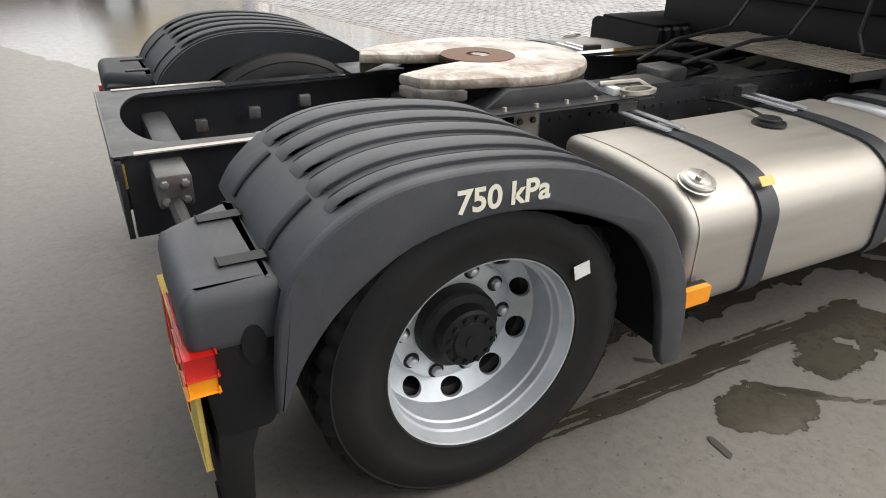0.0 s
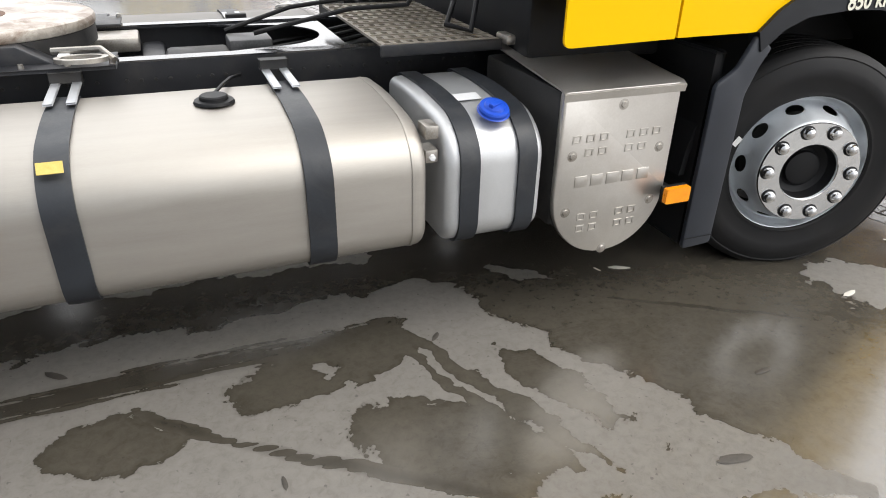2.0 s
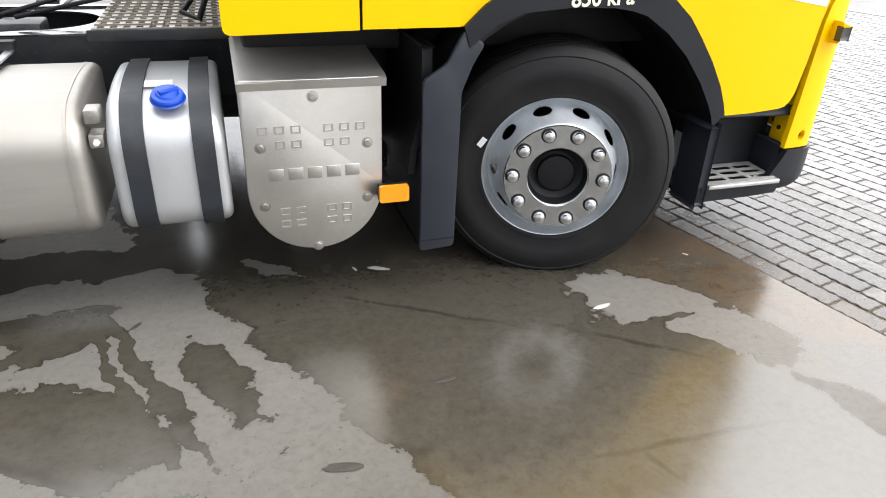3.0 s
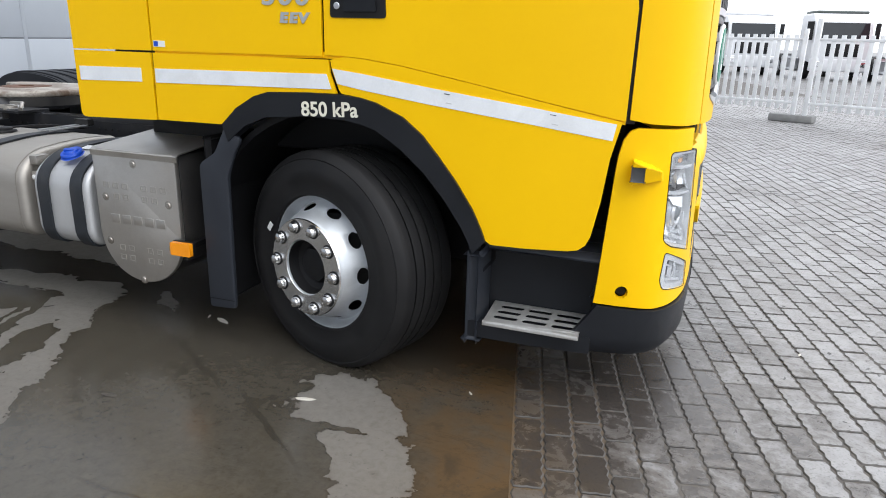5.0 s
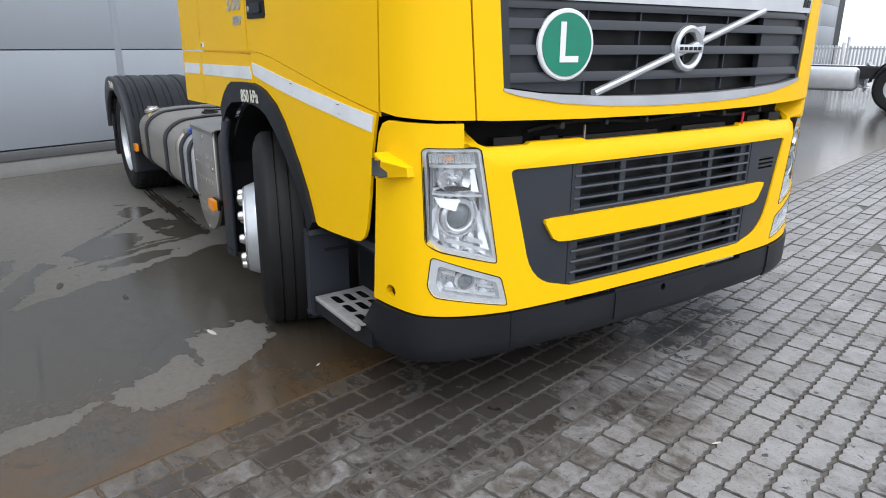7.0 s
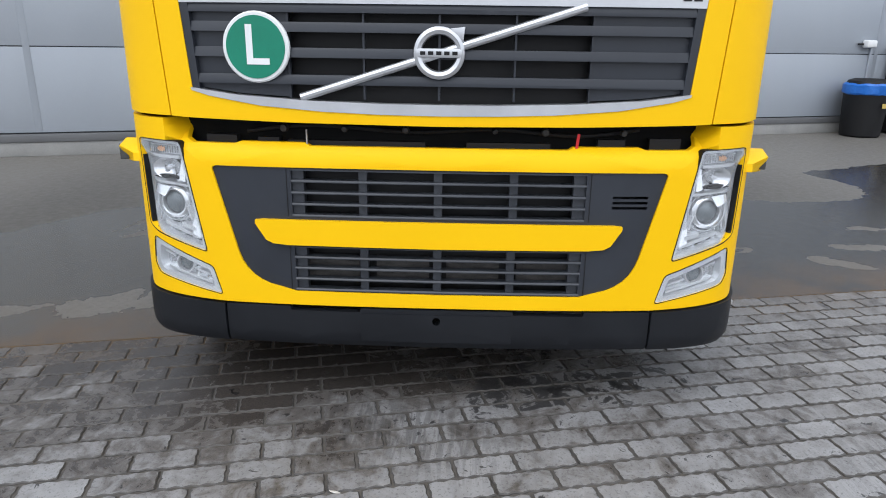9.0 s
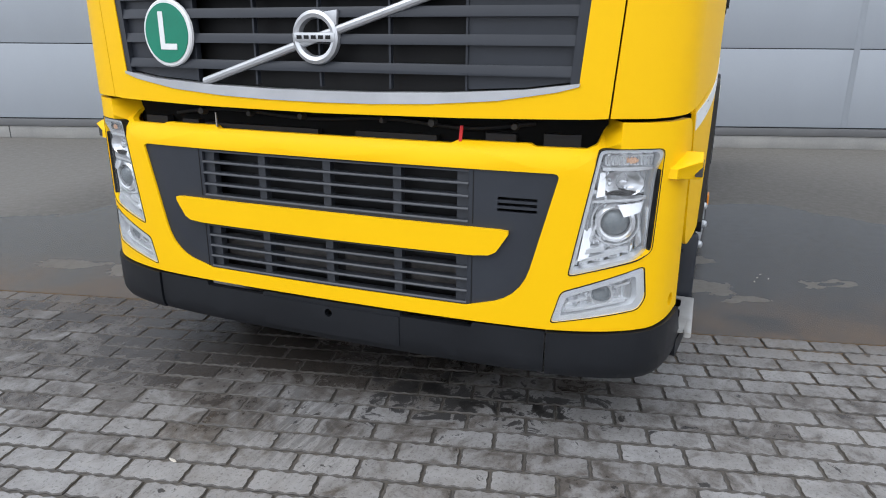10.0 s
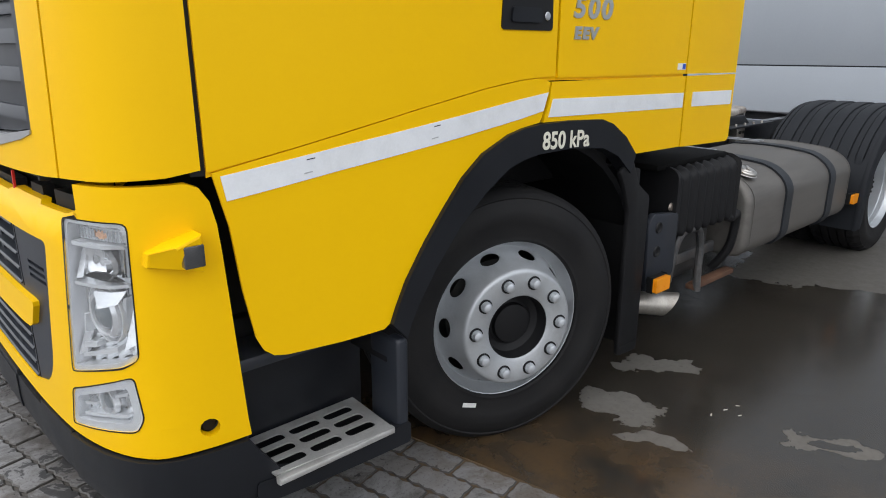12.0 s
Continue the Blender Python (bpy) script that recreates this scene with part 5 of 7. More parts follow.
# ---- fuel tanks ----
def tank_section(sd, top=0.822, low=0.365, inn=0.60, out=1.25, grow=0.0):
    sec = [(inn, low), (out - 0.05, low), (out, low + 0.06), (out, 0.71), (out - 0.11, 0.795), (0.86, top), (inn, top - 0.012)]
    rad = [0.04, 0.08, 0.06, 0.16, 0.10, 0.15, 0.05]
    c = Vector((sum(p[0] for p in sec) / 7, sum(p[1] for p in sec) / 7))
    pts = rounded(sec, rad, 6)
    if grow:
        pts = [tuple(Vector(p) + (Vector(p) - c).normalized() * grow) for p in pts]
    return [(sd * y, z) for y, z in pts]


def strap_mesh(sd, x, w, grow=0.012, **kw):
    outer, inner = tank_section(sd, grow=grow, **kw), tank_section(sd, grow=0.001, **kw)
    bm = bmesh.new()
    n = len(outer)
    rows = [[bm.verts.new((xx, *p)) for p in ring] for xx in (x - w / 2, x + w / 2) for ring in (outer, inner)]
    for i in range(n):
        j = (i + 1) % n
        for a, b in ((0, 1), (2, 3), (0, 2), (1, 3)):
            bm.faces.new((rows[a][i], rows[a][j], rows[b][j], rows[b][i]))
    return bm


def tank(sd, x0, x1, straps, label, name="fuel_tank", mat=ALU, bev=0.035):
    t = part(name, prism(tank_section(sd), "x", x0, x1, bev, 4), mat, truck, label, 50)
    for x in (x0 + 0.05, x1 - 0.05):
        part("weld_seam", strap_mesh(sd, x, 0.010, 0.003), mat, t)
    for x in straps:
        part("tank_strap", strap_mesh(sd, x, 0.085), STRAP, t, "dark rubber-lined tank strap")
        part("strap_clip", box(x - 0.045, x - 0.02, sd * 0.50, sd * 0.80, 0.836, 0.842, 0.002), SATIN, t)
        part("strap_clip", box(x + 0.02, x + 0.045, sd * 0.50, sd * 0.80, 0.836, 0.842, 0.002), SATIN, t)
        part("strap_clip", box(x - 0.05, x + 0.05, sd * 0.50, sd * 0.54, 0.84, 0.875, 0.003), GRIME, t)
    return t


def cap(t, x, y, z, lean, mat, r=0.058):
    c = part("tank_cap", moved(lathe([(0.0, 0.026), (0.02, 0.026), (r * 0.62, 0.023), (r * 0.7, 0.017), (r * 0.93, 0.016), (r, 0.010), (r, 0.0), (r * 1.08, -0.003), (0, -0.006)], 28, "z"), pose(x, y, z, lean, 0, 0)), mat, t, "round filler cap")
    part("cap_grip", moved(box(-r * 0.62, r * 0.62, -0.010, 0.010, 0.018, 0.032, 0.004), pose(x, y, z, lean, 0, 30)), mat, c)
    return c


tr = tank(-1, -3.135, -1.735, (-2.78, -2.085), "brushed aluminium fuel tank with two dark straps")
cap(tr, -3.03, -1.15, 0.797, 18, STEELPLATE)
part("strap_tag", moved(box(-0.032, 0.032, -0.017, 0.017, 0.0, 0.003), pose(-2.78, -1.212, 0.783, 47, 0, 0)), GOLD, tr, "small yellow label")
sender = part("level_sender", moved(lathe([(0.0, 0.024), (0.04, 0.024), (0.045, 0.02), (0.046, 0.01), (0.062, 0.008), (0.066, 0.0), (0, -0.005)], 20, "z"), pose(-2.33, -0.85, 0.822)), BLACK, tr, "black fuel level sender")
part("sender_cable", tube([(-2.33, -0.83, 0.84), (-2.29, -0.72, 0.842), (-2.25, -0.58, 0.83), (-2.2, -0.42, 0.8)], 0.006, 8), BLACK, tr)
for z in (0.74, 0.66):
    part("tank_bracket", box(-1.728, -1.682, -1.20, -1.12, z, z + 0.045, 0.006), WORN, tr, "small steel bracket at the end of the tank")
part("bracket_bolt", moved(lathe([(0.0, 0.012), (0.010, 0.010), (0.012, 0.0)], 6), pose(-1.705, -1.20, 0.68, 0, 0, 180)), WHITE, tr)
tl = tank(1, -3.11, -1.63, (-2.75, -2.1), "dirty aluminium fuel tank, toned darker, with dark straps", mat=DARKALU)
cap(tl, -1.75, 1.15, 0.797, -18, STEELPLATE)
ab = part("additive_tank", prism(tank_section(-1, inn=0.62), "x", -1.672, -1.315, 0.03, 4), WHITETANK, truck, "pale additive tank with blue cap", 50)
for x in (-1.592, -1.382):
    part("tank_strap", strap_mesh(-1, x, 0.068), STRAP, ab, "dark tank strap")
cap(ab, -1.476, -1.165, 0.805, 22, BLUECAP, 0.052)
part("tank_label", moved(box(-0.045, 0.045, -0.025, 0.025, 0.0, 0.002), pose(-1.51, -1.02, 0.815, 10, 0, 0)), WHITE, ab)

# ---- battery box with pressed cover ----
bb = part("battery_box", box(-1.25, -0.80, -1.205, -0.62, 0.36, 0.86, 0.012), GRIME, truck, "stainless battery box with rounded pressed cover")
part("box_lid", prism([(-1.252, 0.835), (-1.256, 0.86), (-1.235, 0.872), (-0.72, 0.918), (-0.62, 0.918), (-0.62, 0.912), (-0.72, 0.912), (-1.233, 0.866), (-1.25, 0.857), (-1.246, 0.835)], "x", -1.264, -0.772), STEELPLATE, bb, "folded stainless lid")
cover = [(-1.262, 0.868), (-1.262, 0.48)] + arc(-1.025, 0.478, 0.237, 180, 360, 18) + [(-0.788, 0.48), (-0.788, 0.868)]
cv = part("box_cover", prism(rounded(cover, 0.014, 2), "y", -1.222, -1.25, 0.006, 2), STEELPLATE, bb, "pressed stainless cover plate")
part("box_body", prism(arc(-1.025, 0.478, 0.225, 180, 360, 18), "y", -0.75, -1.215), GRIME, bb)
for bx, bz in ((-1.023, 0.809), (-1.206, 0.641), (-0.842, 0.637), (-1.209, 0.428), (-0.845, 0.43), (-1.03, 0.253)):
    part("cover_bolt", moved(lathe([(0.0, 0.006), (0.01, 0.005), (0.012, 0.001), (0.02, 0.0), (0.021, -0.003)], 16), pose(bx, -1.25, bz, 0, 0, 180)), WORN, cv)
for z in (0.70, 0.648, 0.40, 0.352):
    for k, x in enumerate((-1.195, -1.14, -1.085, -0.975, -0.92, -0.865)):
        if (z < 0.36 and k in (0, 5)) or (z in (0.648, 0.40) and k in (0, 5)):
            continue
        part("pressed_dimple", plate([(x - 0.017, z - 0.014), (x + 0.017, z - 0.014), (x + 0.017, z + 0.014), (x - 0.017, z + 0.014)], [[(x - 0.011, z - 0.009), (x + 0.011, z - 0.009), (x + 0.011, z + 0.009), (x - 0.011, z + 0.009)]], "y", -1.252, -1.249), STEELPLATE, cv)
for k in range(5):
    part("pressed_mark", box(-1.185 + k * 0.066, -1.135 + k * 0.066, -1.2522, -1.249, 0.52, 0.562, 0.001), STEELPLATE, cv)
part("box_hinge", box(-1.255, -1.21, -0.80, -0.70, 0.93, 0.965, 0.008), WORN, bb)


def side_marker(x, y, z, sd):
    base = part("side_marker", box(x - 0.055, x + 0.055, y, y - sd * 0.02, z - 0.03, z + 0.032, 0.004), BLACK, truck, "amber side marker lamp")
    part("marker_lens", prism(rounded([(x - 0.054, z - 0.03), (x + 0.054, z - 0.03), (x + 0.054, z + 0.03), (x - 0.054, z + 0.03)], 0.008, 3), "y", y, y + sd * 0.022), AMBER, base)
    part("marker_stay", box(x - 0.015, x + 0.015, y - sd * 0.02, y - sd * 0.2, z - 0.012, z + 0.012), BLACK, base)


side_marker(-3.107, -1.285, 0.482, -1)
side_marker(-0.755, -1.28, 0.452, -1)
side_marker(-3.13, 1.275, 0.482, 1)
side_marker(-0.755, 1.275, 0.455, 1)

# ---- left side: exhaust and air unit ----
def ribbed_unit(x0, x1, y0, y1, z0, z1, pitch=0.075, depth=0.007):
    """A moulded cover whose top and face are corrugated across its length."""
    bm = bmesh.new()
    sec = rounded([(y0, z0), (y1, z0), (y1, z1 - 0.03), (y1 - 0.05, z1), (y0, z1)], [0.01, 0.03, 0.05, 0.06, 0.01], 4)
    cy, cz = (y0 + y1) / 2, (z0 + z1) / 2
    steps = int((x1 - x0) / pitch * 8)
    rings = []
    for k in range(steps + 1):
        w = depth * math.cos(2 * math.pi * k / 8) - depth - (0.02 if k in (0, steps) else 0.0)
        rings.append([bm.verts.new((x0 + (x1 - x0) * k / steps, y + math.copysign(w, y - cy) * (abs(y - cy) > 0.2), z + math.copysign(w, z - cz) * (abs(z - cz) > 0.1))) for y, z in sec])
    n = len(sec)
    for p, q in zip(rings, rings[1:]):
        for i in range(n):
            bm.faces.new((p[i], p[(i + 1) % n], q[(i + 1) % n], q[i]))
    bm.faces.new(rings[0][::-1])
    bm.faces.new(rings[-1])
    return bm


au = part("air_unit", ribbed_unit(-1.53, -0.93, 0.62, 1.205, 0.605, 0.90), BLACK, truck, "black corrugated air unit behind the cab", 50)
part("unit_tray", box(-1.50, -0.86, 0.66, 1.16, 0.902, 0.93, 0.01), MATTBLACK, au)
part("unit_clip", moved(lathe([(0.0, 0.01), (0.016, 0.008), (0.02, 0.0)], 12), pose(-0.93, 1.20, 0.745)), WORN, au)
part("muffler", box(-1.56, -0.80, 0.66, 1.10, 0.30, 0.60, 0.07, 4), GRIME, truck, "grimy silencer box")
part("muffler_band", box(-1.58, -1.20, 1.085, 1.115, 0.40, 0.455, 0.008), TAILSTEEL, truck)
tip = tube([(-0.74, 0.98, 0.305), (-0.84, 1.10, 0.300), (-0.93, 1.205, 0.297)], [0.046, 0.050, 0.054], 20)
for v in tip.verts:
    if v.co.y > 1.15:
        k = (v.co.z - 0.297) / 0.054
        v.co.x -= 0.05 * (0.5 + 0.5 * k)
        v.co.y += 0.05 * (0.5 + 0.5 * k)
part("exhaust_tip", tip, WORN, truck, "bare steel exhaust tip cut on the slant")
part("pipe", tube(spline([(-1.06, 1.15, 0.36), (-1.06, 1.17, 0.52), (-1.09, 1.18, 0.59), (-1.17, 1.185, 0.605), (-1.25, 1.18, 0.585), (-1.285, 1.18, 0.50), (-1.29, 1.18, 0.36), (-1.30, 1.18, 0.265)], 5), 0.019, 10), TAILSTEEL, truck, "bent steel pipe")
part("hose", tube(spline([(-1.45, 1.17, 0.63), (-1.53, 1.20, 0.60), (-1.59, 1.20, 0.615), (-1.62, 1.19, 0.57), (-1.62, 1.17, 0.42), (-1.60, 1.1, 0.30)], 5), 0.022, 10), BLACK, truck)
part("support_bracket", prism(rounded([(-0.96, 0.44), (-0.74, 0.40), (-0.72, 0.70), (-0.76, 0.745), (-0.96, 0.72)], 0.02), "y", 1.195, 1.225, 0.006), GREYPLASTIC, truck, "dark grey support bracket")
for z in (0.68, 0.575):
    part("bracket_hole", moved(lathe([(0.0, 0.001), (0.014, 0.001), (0.022, 0.006), (0.026, 0.0)], 14), pose(-0.80, 1.225, z)), BLACK, truck)
part("rust_stay", box(-1.70, -1.28, 1.13, 1.18, 0.268, 0.296, 0.004), RUST, truck, "rusty steel stay")

# ---- fifth wheel ----
FX = -3.12
left = [(FX - 0.20, 0.39), (FX - 0.36, 0.36), (FX - 0.46, 0.30), (FX - 0.50, 0.20), (FX - 0.30, 0.11), (FX - 0.16, 0.075), (FX - 0.06, 0.06), (FX - 0.03, 0.0)]
outline5 = arc(FX, 0.0, 0.43, 112, -112, 28) + [(x, -y) for x, y in left[0:7]] + left[::-1]
fifth = part("fifth_wheel", prism(outline5, "z", 0.945, 0.988, 0.014, 2), GREASE, truck, "greasy worn fifth wheel coupling plate")
part("coupling_rim", prism(arc(FX, 0.0, 0.424, 105, -105, 28) + arc(FX, 0.0, 0.39, -105, 105, 28), "z", 0.885, 0.946), GRIME, fifth)
part("coupling_jaw", moved(lathe([(0.05, 0.008), (0.16, 0.006), (0.16, 0.0), (0.05, 0.0)], 28, "z", closed=True), pose(FX - 0.04, 0, 0.984)), RUST, fifth)
for sd in (-1, 1):
    part("coupling_stand", prism([(FX - 0.28, 0.875), (FX + 0.32, 0.875), (FX + 0.2, 0.948), (FX - 0.16, 0.948)], "y", sd * 0.34, sd * 0.44, 0.008), CHASSIS, fifth)
    part("base_plate", box(FX - 0.5, FX + 0.5, sd * 0.30, sd * 0.52, 0.873, 0.886, 0.003), CHASSIS, fifth)
    part("type_plate", box(FX - 0.06, FX + 0.06, sd * 0.425, sd * 0.429, 0.898, 0.938), WHITE, fifth)
    part("ramp_horn", prism([(FX - 0.50, sd * 0.20), (FX - 0.30, sd * 0.37), (FX - 0.46, sd * 0.31)], "z", 0.90, 0.95, 0.01), WORN, fifth)
    for k in range(7):
        part("base_bolt", moved(lathe([(0.0, 0.016), (0.009, 0.015), (0.011, 0.0)], 6, "z"), pose(FX - 0.35 + 0.14 * k, sd * 0.49, 0.886)), WORN, fifth)
part("release_handle", tube([(FX + 0.3, -0.4, 0.92), (FX + 0.46, -0.45, 0.93), (FX + 0.5, -0.5, 0.90)], 0.012, 8), WORN, fifth)
part("cable_eye", plate(oval(-2.72, -0.52, 0.17, 0.10, 20), [oval(-2.72, -0.52, 0.13, 0.065, 20)], "z", 0.905, 0.92), WORN, truck, "bare steel cable guide eye")
part("eye_stay", box(-2.80, -2.76, -0.47, -0.36, 0.874, 0.915, 0.004), WHITE, truck)

# ---- catwalk behind the cab ----
hs = [slot(-1.70 + 0.044 * i, -0.72 + 0.085 * j, 0.024, 0.06) for i in range(10) for j in range(11)]
walkway = part("catwalk", plate([(-1.73, -0.76), (-1.27, -0.76), (-1.27, 0.2), (-1.73, 0.2)], hs, "z", 0.94, 0.95), TREAD, truck, "dirty perforated aluminium catwalk plate")
for k in range(12):
    part("catwalk_rib", box(-1.725, -1.275, -0.7625 + 0.085 * k - 0.003, -0.7625 + 0.085 * k + 0.003, 0.9505, 0.955), TREAD, walkway)
# curved crossmember in front of the coupling
bow = [(-1.74, -0.33), (-1.74, 0.33), (-2.25, 0.33), (-2.25, 0.30)] + [(-2.05 + 0.25 * math.cos(radians(k)), 0.25 * math.sin(radians(k))) for k in range(90, -91, -10)] + [(-2.25, -0.30), (-2.25, -0.33)]
part("bow_crossmember", prism(bow, "z", 0.855, 0.863), WETPAINT, truck, "wet black crossmember with curved cut-out")
part("valve_block", box(-2.2, -2.02, -0.12, 0.05, 0.80, 0.87, 0.012), TAILSTEEL, truck)
for k in range(5):
    yk = -0.28 + 0.13 * k
    part("hose", tube([(-1.5, yk, 0.86), (-1.8, yk + 0.03, 0.80), (-2.2, yk * 0.8, 0.76), (-2.7, yk * 0.7, 0.74)], 0.011, 8), BLACK, truck)
part("lashing_hose", tube([(-1.3, -0.5, 1.25), (-1.36, -0.52, 1.05), (-1.42, -0.6, 0.98), (-1.36, -0.7, 0.97), (-1.3, -0.62, 1.1)], 0.012, 8), BLACK, truck)
for k in range(6):
    part("frame_fitting", box(-4.3 + 0.22 * k, -4.25 + 0.22 * k, 0.30, 0.33, 0.70 + 0.03 * (k % 3), 0.75 + 0.03 * (k % 3), 0.006), TAILSTEEL, truck)
part("catwalk_edge", box(-1.74, -1.26, -0.775, -0.758, 0.91, 0.95, 0.004), CHASSIS, truck)
part("air_line", tube([(-1.27, -0.25, 1.5), (-1.32, -0.25, 1.2), (-1.45, -0.22, 1.0), (-1.7, -0.2, 0.99), (-2.1, -0.15, 0.9)], 0.010, 8), BLACK, truck)
part("air_line", tube([(-1.27, 0.15, 1.5), (-1.33, 0.15, 1.15), (-1.5, 0.12, 1.0), (-1.9, 0.1, 0.96), (-2.2, 0.05, 0.88)], 0.010, 8), BLACK, truck)
part("rail_bracket", box(-2.75, -2.55, 0.10, 0.30, 0.80, 0.86, 0.01), WORN, truck)
part("brake_valve", box(-2.45, -2.2, -0.22, -0.02, 0.72, 0.84, 0.02), GRIME, truck)
part("air_tank", tube([(-2.6, 0.18, 0.66), (-2.0, 0.18, 0.66)], 0.11, 18), CHASSIS, truck)
part("cab_frame", box(-1.22, 1.1, -0.9, 0.9, 0.88, 1.14, 0.02), BLACK, truck)
part("engine", box(-0.9, 0.95, -0.5, 0.5, 0.4, 0.9, 0.05), GRIME, truck)
part("radiator", box(1.0, 1.2, -0.6, 0.6, 0.4, 1.1, 0.02), BLACK, truck)

# ================= the yard =================
GRID = radians(12.8)            # the paving runs a little askew to the truck
E1 = Vector((-math.sin(GRID), math.cos(GRID)))
E2 = Vector((math.cos(GRID), math.sin(GRID)))
EDGE = 0.505                    # where concrete ends and paving begins, along E2


# patches on the concrete, laid one over the other: 1 dry or -1 soaked, centre x, y, half length, half width, turn in degrees
# the second and third join wetness with shade under the truck, put into colour
PATCHES = [(1, -3.7, 2.6, 1.7, 1.1, 57), (-1, -2.5, -0.72, 1.2, 0.16, 0), (-1, -2.5, 0.3, 1.3, 0.5, 10), (-1, -1.0, -2.75, 0.9, 0.40, 150),
           (-1, -2.77, -1.42, 0.19, 0.10, -10), (-1, -2.08, -1.27, 0.33, 0.15, 12), (1, -2.05, -1.49, 0.35, 0.095, 5), (1, -2.105, -1.28, 0.058, 0.045, 0),
           (-1, -1.83, -1.76, 0.31, 0.18, -35), (-1, -1.61, -1.62, 0.40, 0.035, -67), (-1, -1.71, -1.60, 0.34, 0.020, -67), (-1, -1.41, -1.65, 0.30, 0.08, -66),
           (1, 0.30, -1.68, 0.43, 0.20, -48), (-1, 0.13, -1.73, 0.10, 0.06, 15), (-1, 0.28, -1.70, 0.09, 0.024, 10), (-1, 0.21, -1.86, 0.11, 0.045, -30),
           (1, 0.57, -2.35, 0.21, 0.085, 106), (1, 0.0, -1.5, 0.03, 0.02, 0), (1, -1.19, -0.92, 0.20, 0.045, -35), (1, -1.5, -2.30, 0.50, 0.045, 163), (1, -1.1, -2.0, 0.20, 0.05, 130),
           (1, -0.47, 1.30, 0.20, 0.12, 100), (1, -0.91, 1.21, 0.20, 0.10, 125), (-1, -0.60, 1.20, 0.10, 0.04, 120), (1, -0.35, 1.53, 0.13, 0.045, 110), (1, -0.82, 2.0, 0.16, 0.07, 125), (-1, -0.81, 2.0, 0.09, 0.025, 125),
           (1, -0.60, 2.58, 0.20, 0.08, 60), (1, -0.95, 3.0, 0.30, 0.07, 85), (1, -1.5, 3.4, 0.34, 0.05, 98), (1, -0.72, 3.45, 0.22, 0.09, 50)]
# dark worn lines and tyre tracks
MARKS = [(-2.75, -1.14, 0.85, 0.062, 2), (-2.585, -1.41, 0.16, 0.022, -44), (-2.13, -1.755, 0.42, 0.022, -34.6), (-0.07, -2.27, 0.32, 0.012, -2), (-0.65, -1.41, 0.36, 0.012, -31), (-0.23, -2.33, 0.09, 0.012, 110), (0.0, -1.78, 0.28, 0.014, -38)]


def blob(n, l, co, x, y, a, b, turn):
    mp = n.new("ShaderNodeMapping")
    mp.vector_type = "TEXTURE"
    mp.inputs["Location"].default_value = (x, y, 0)
    mp.inputs["Rotation"].default_value = (0, 0, radians(turn))
    mp.inputs["Scale"].default_value = (a, b, 1)
    l.new(co, mp.inputs["Vector"])
    ln = n.new("ShaderNodeVectorMath")
    ln.operation = "LENGTH"
    l.new(mp.outputs[0], ln.inputs[0])
    return maths(n, l, "SUBTRACT", 1.35, ln.outputs["Value"], clamp=True)


def patch_edge(n, l, px, py, x, y, a, b, turn):
    """1 inside an oval patch, 0 outside, with an edge a few centimetres soft; px, py: the place on the ground."""
    c, s = math.cos(radians(turn)), math.sin(radians(turn))
    u = maths(n, l, "MULTIPLY_ADD", px, c / a, maths(n, l, "MULTIPLY_ADD", py, s / a, -(x * c + y * s) / a))
    v = maths(n, l, "MULTIPLY_ADD", px, -s / b, maths(n, l, "MULTIPLY_ADD", py, c / b, (x * s - y * c) / b))
    far = maths(n, l, "MULTIPLY_ADD", u, u, maths(n, l, "MULTIPLY", v, v))
    k = 0.25 / min(0.6, 0.055 / b)
    return maths(n, l, "MULTIPLY_ADD", far, -k, 0.5 + k, clamp=True)


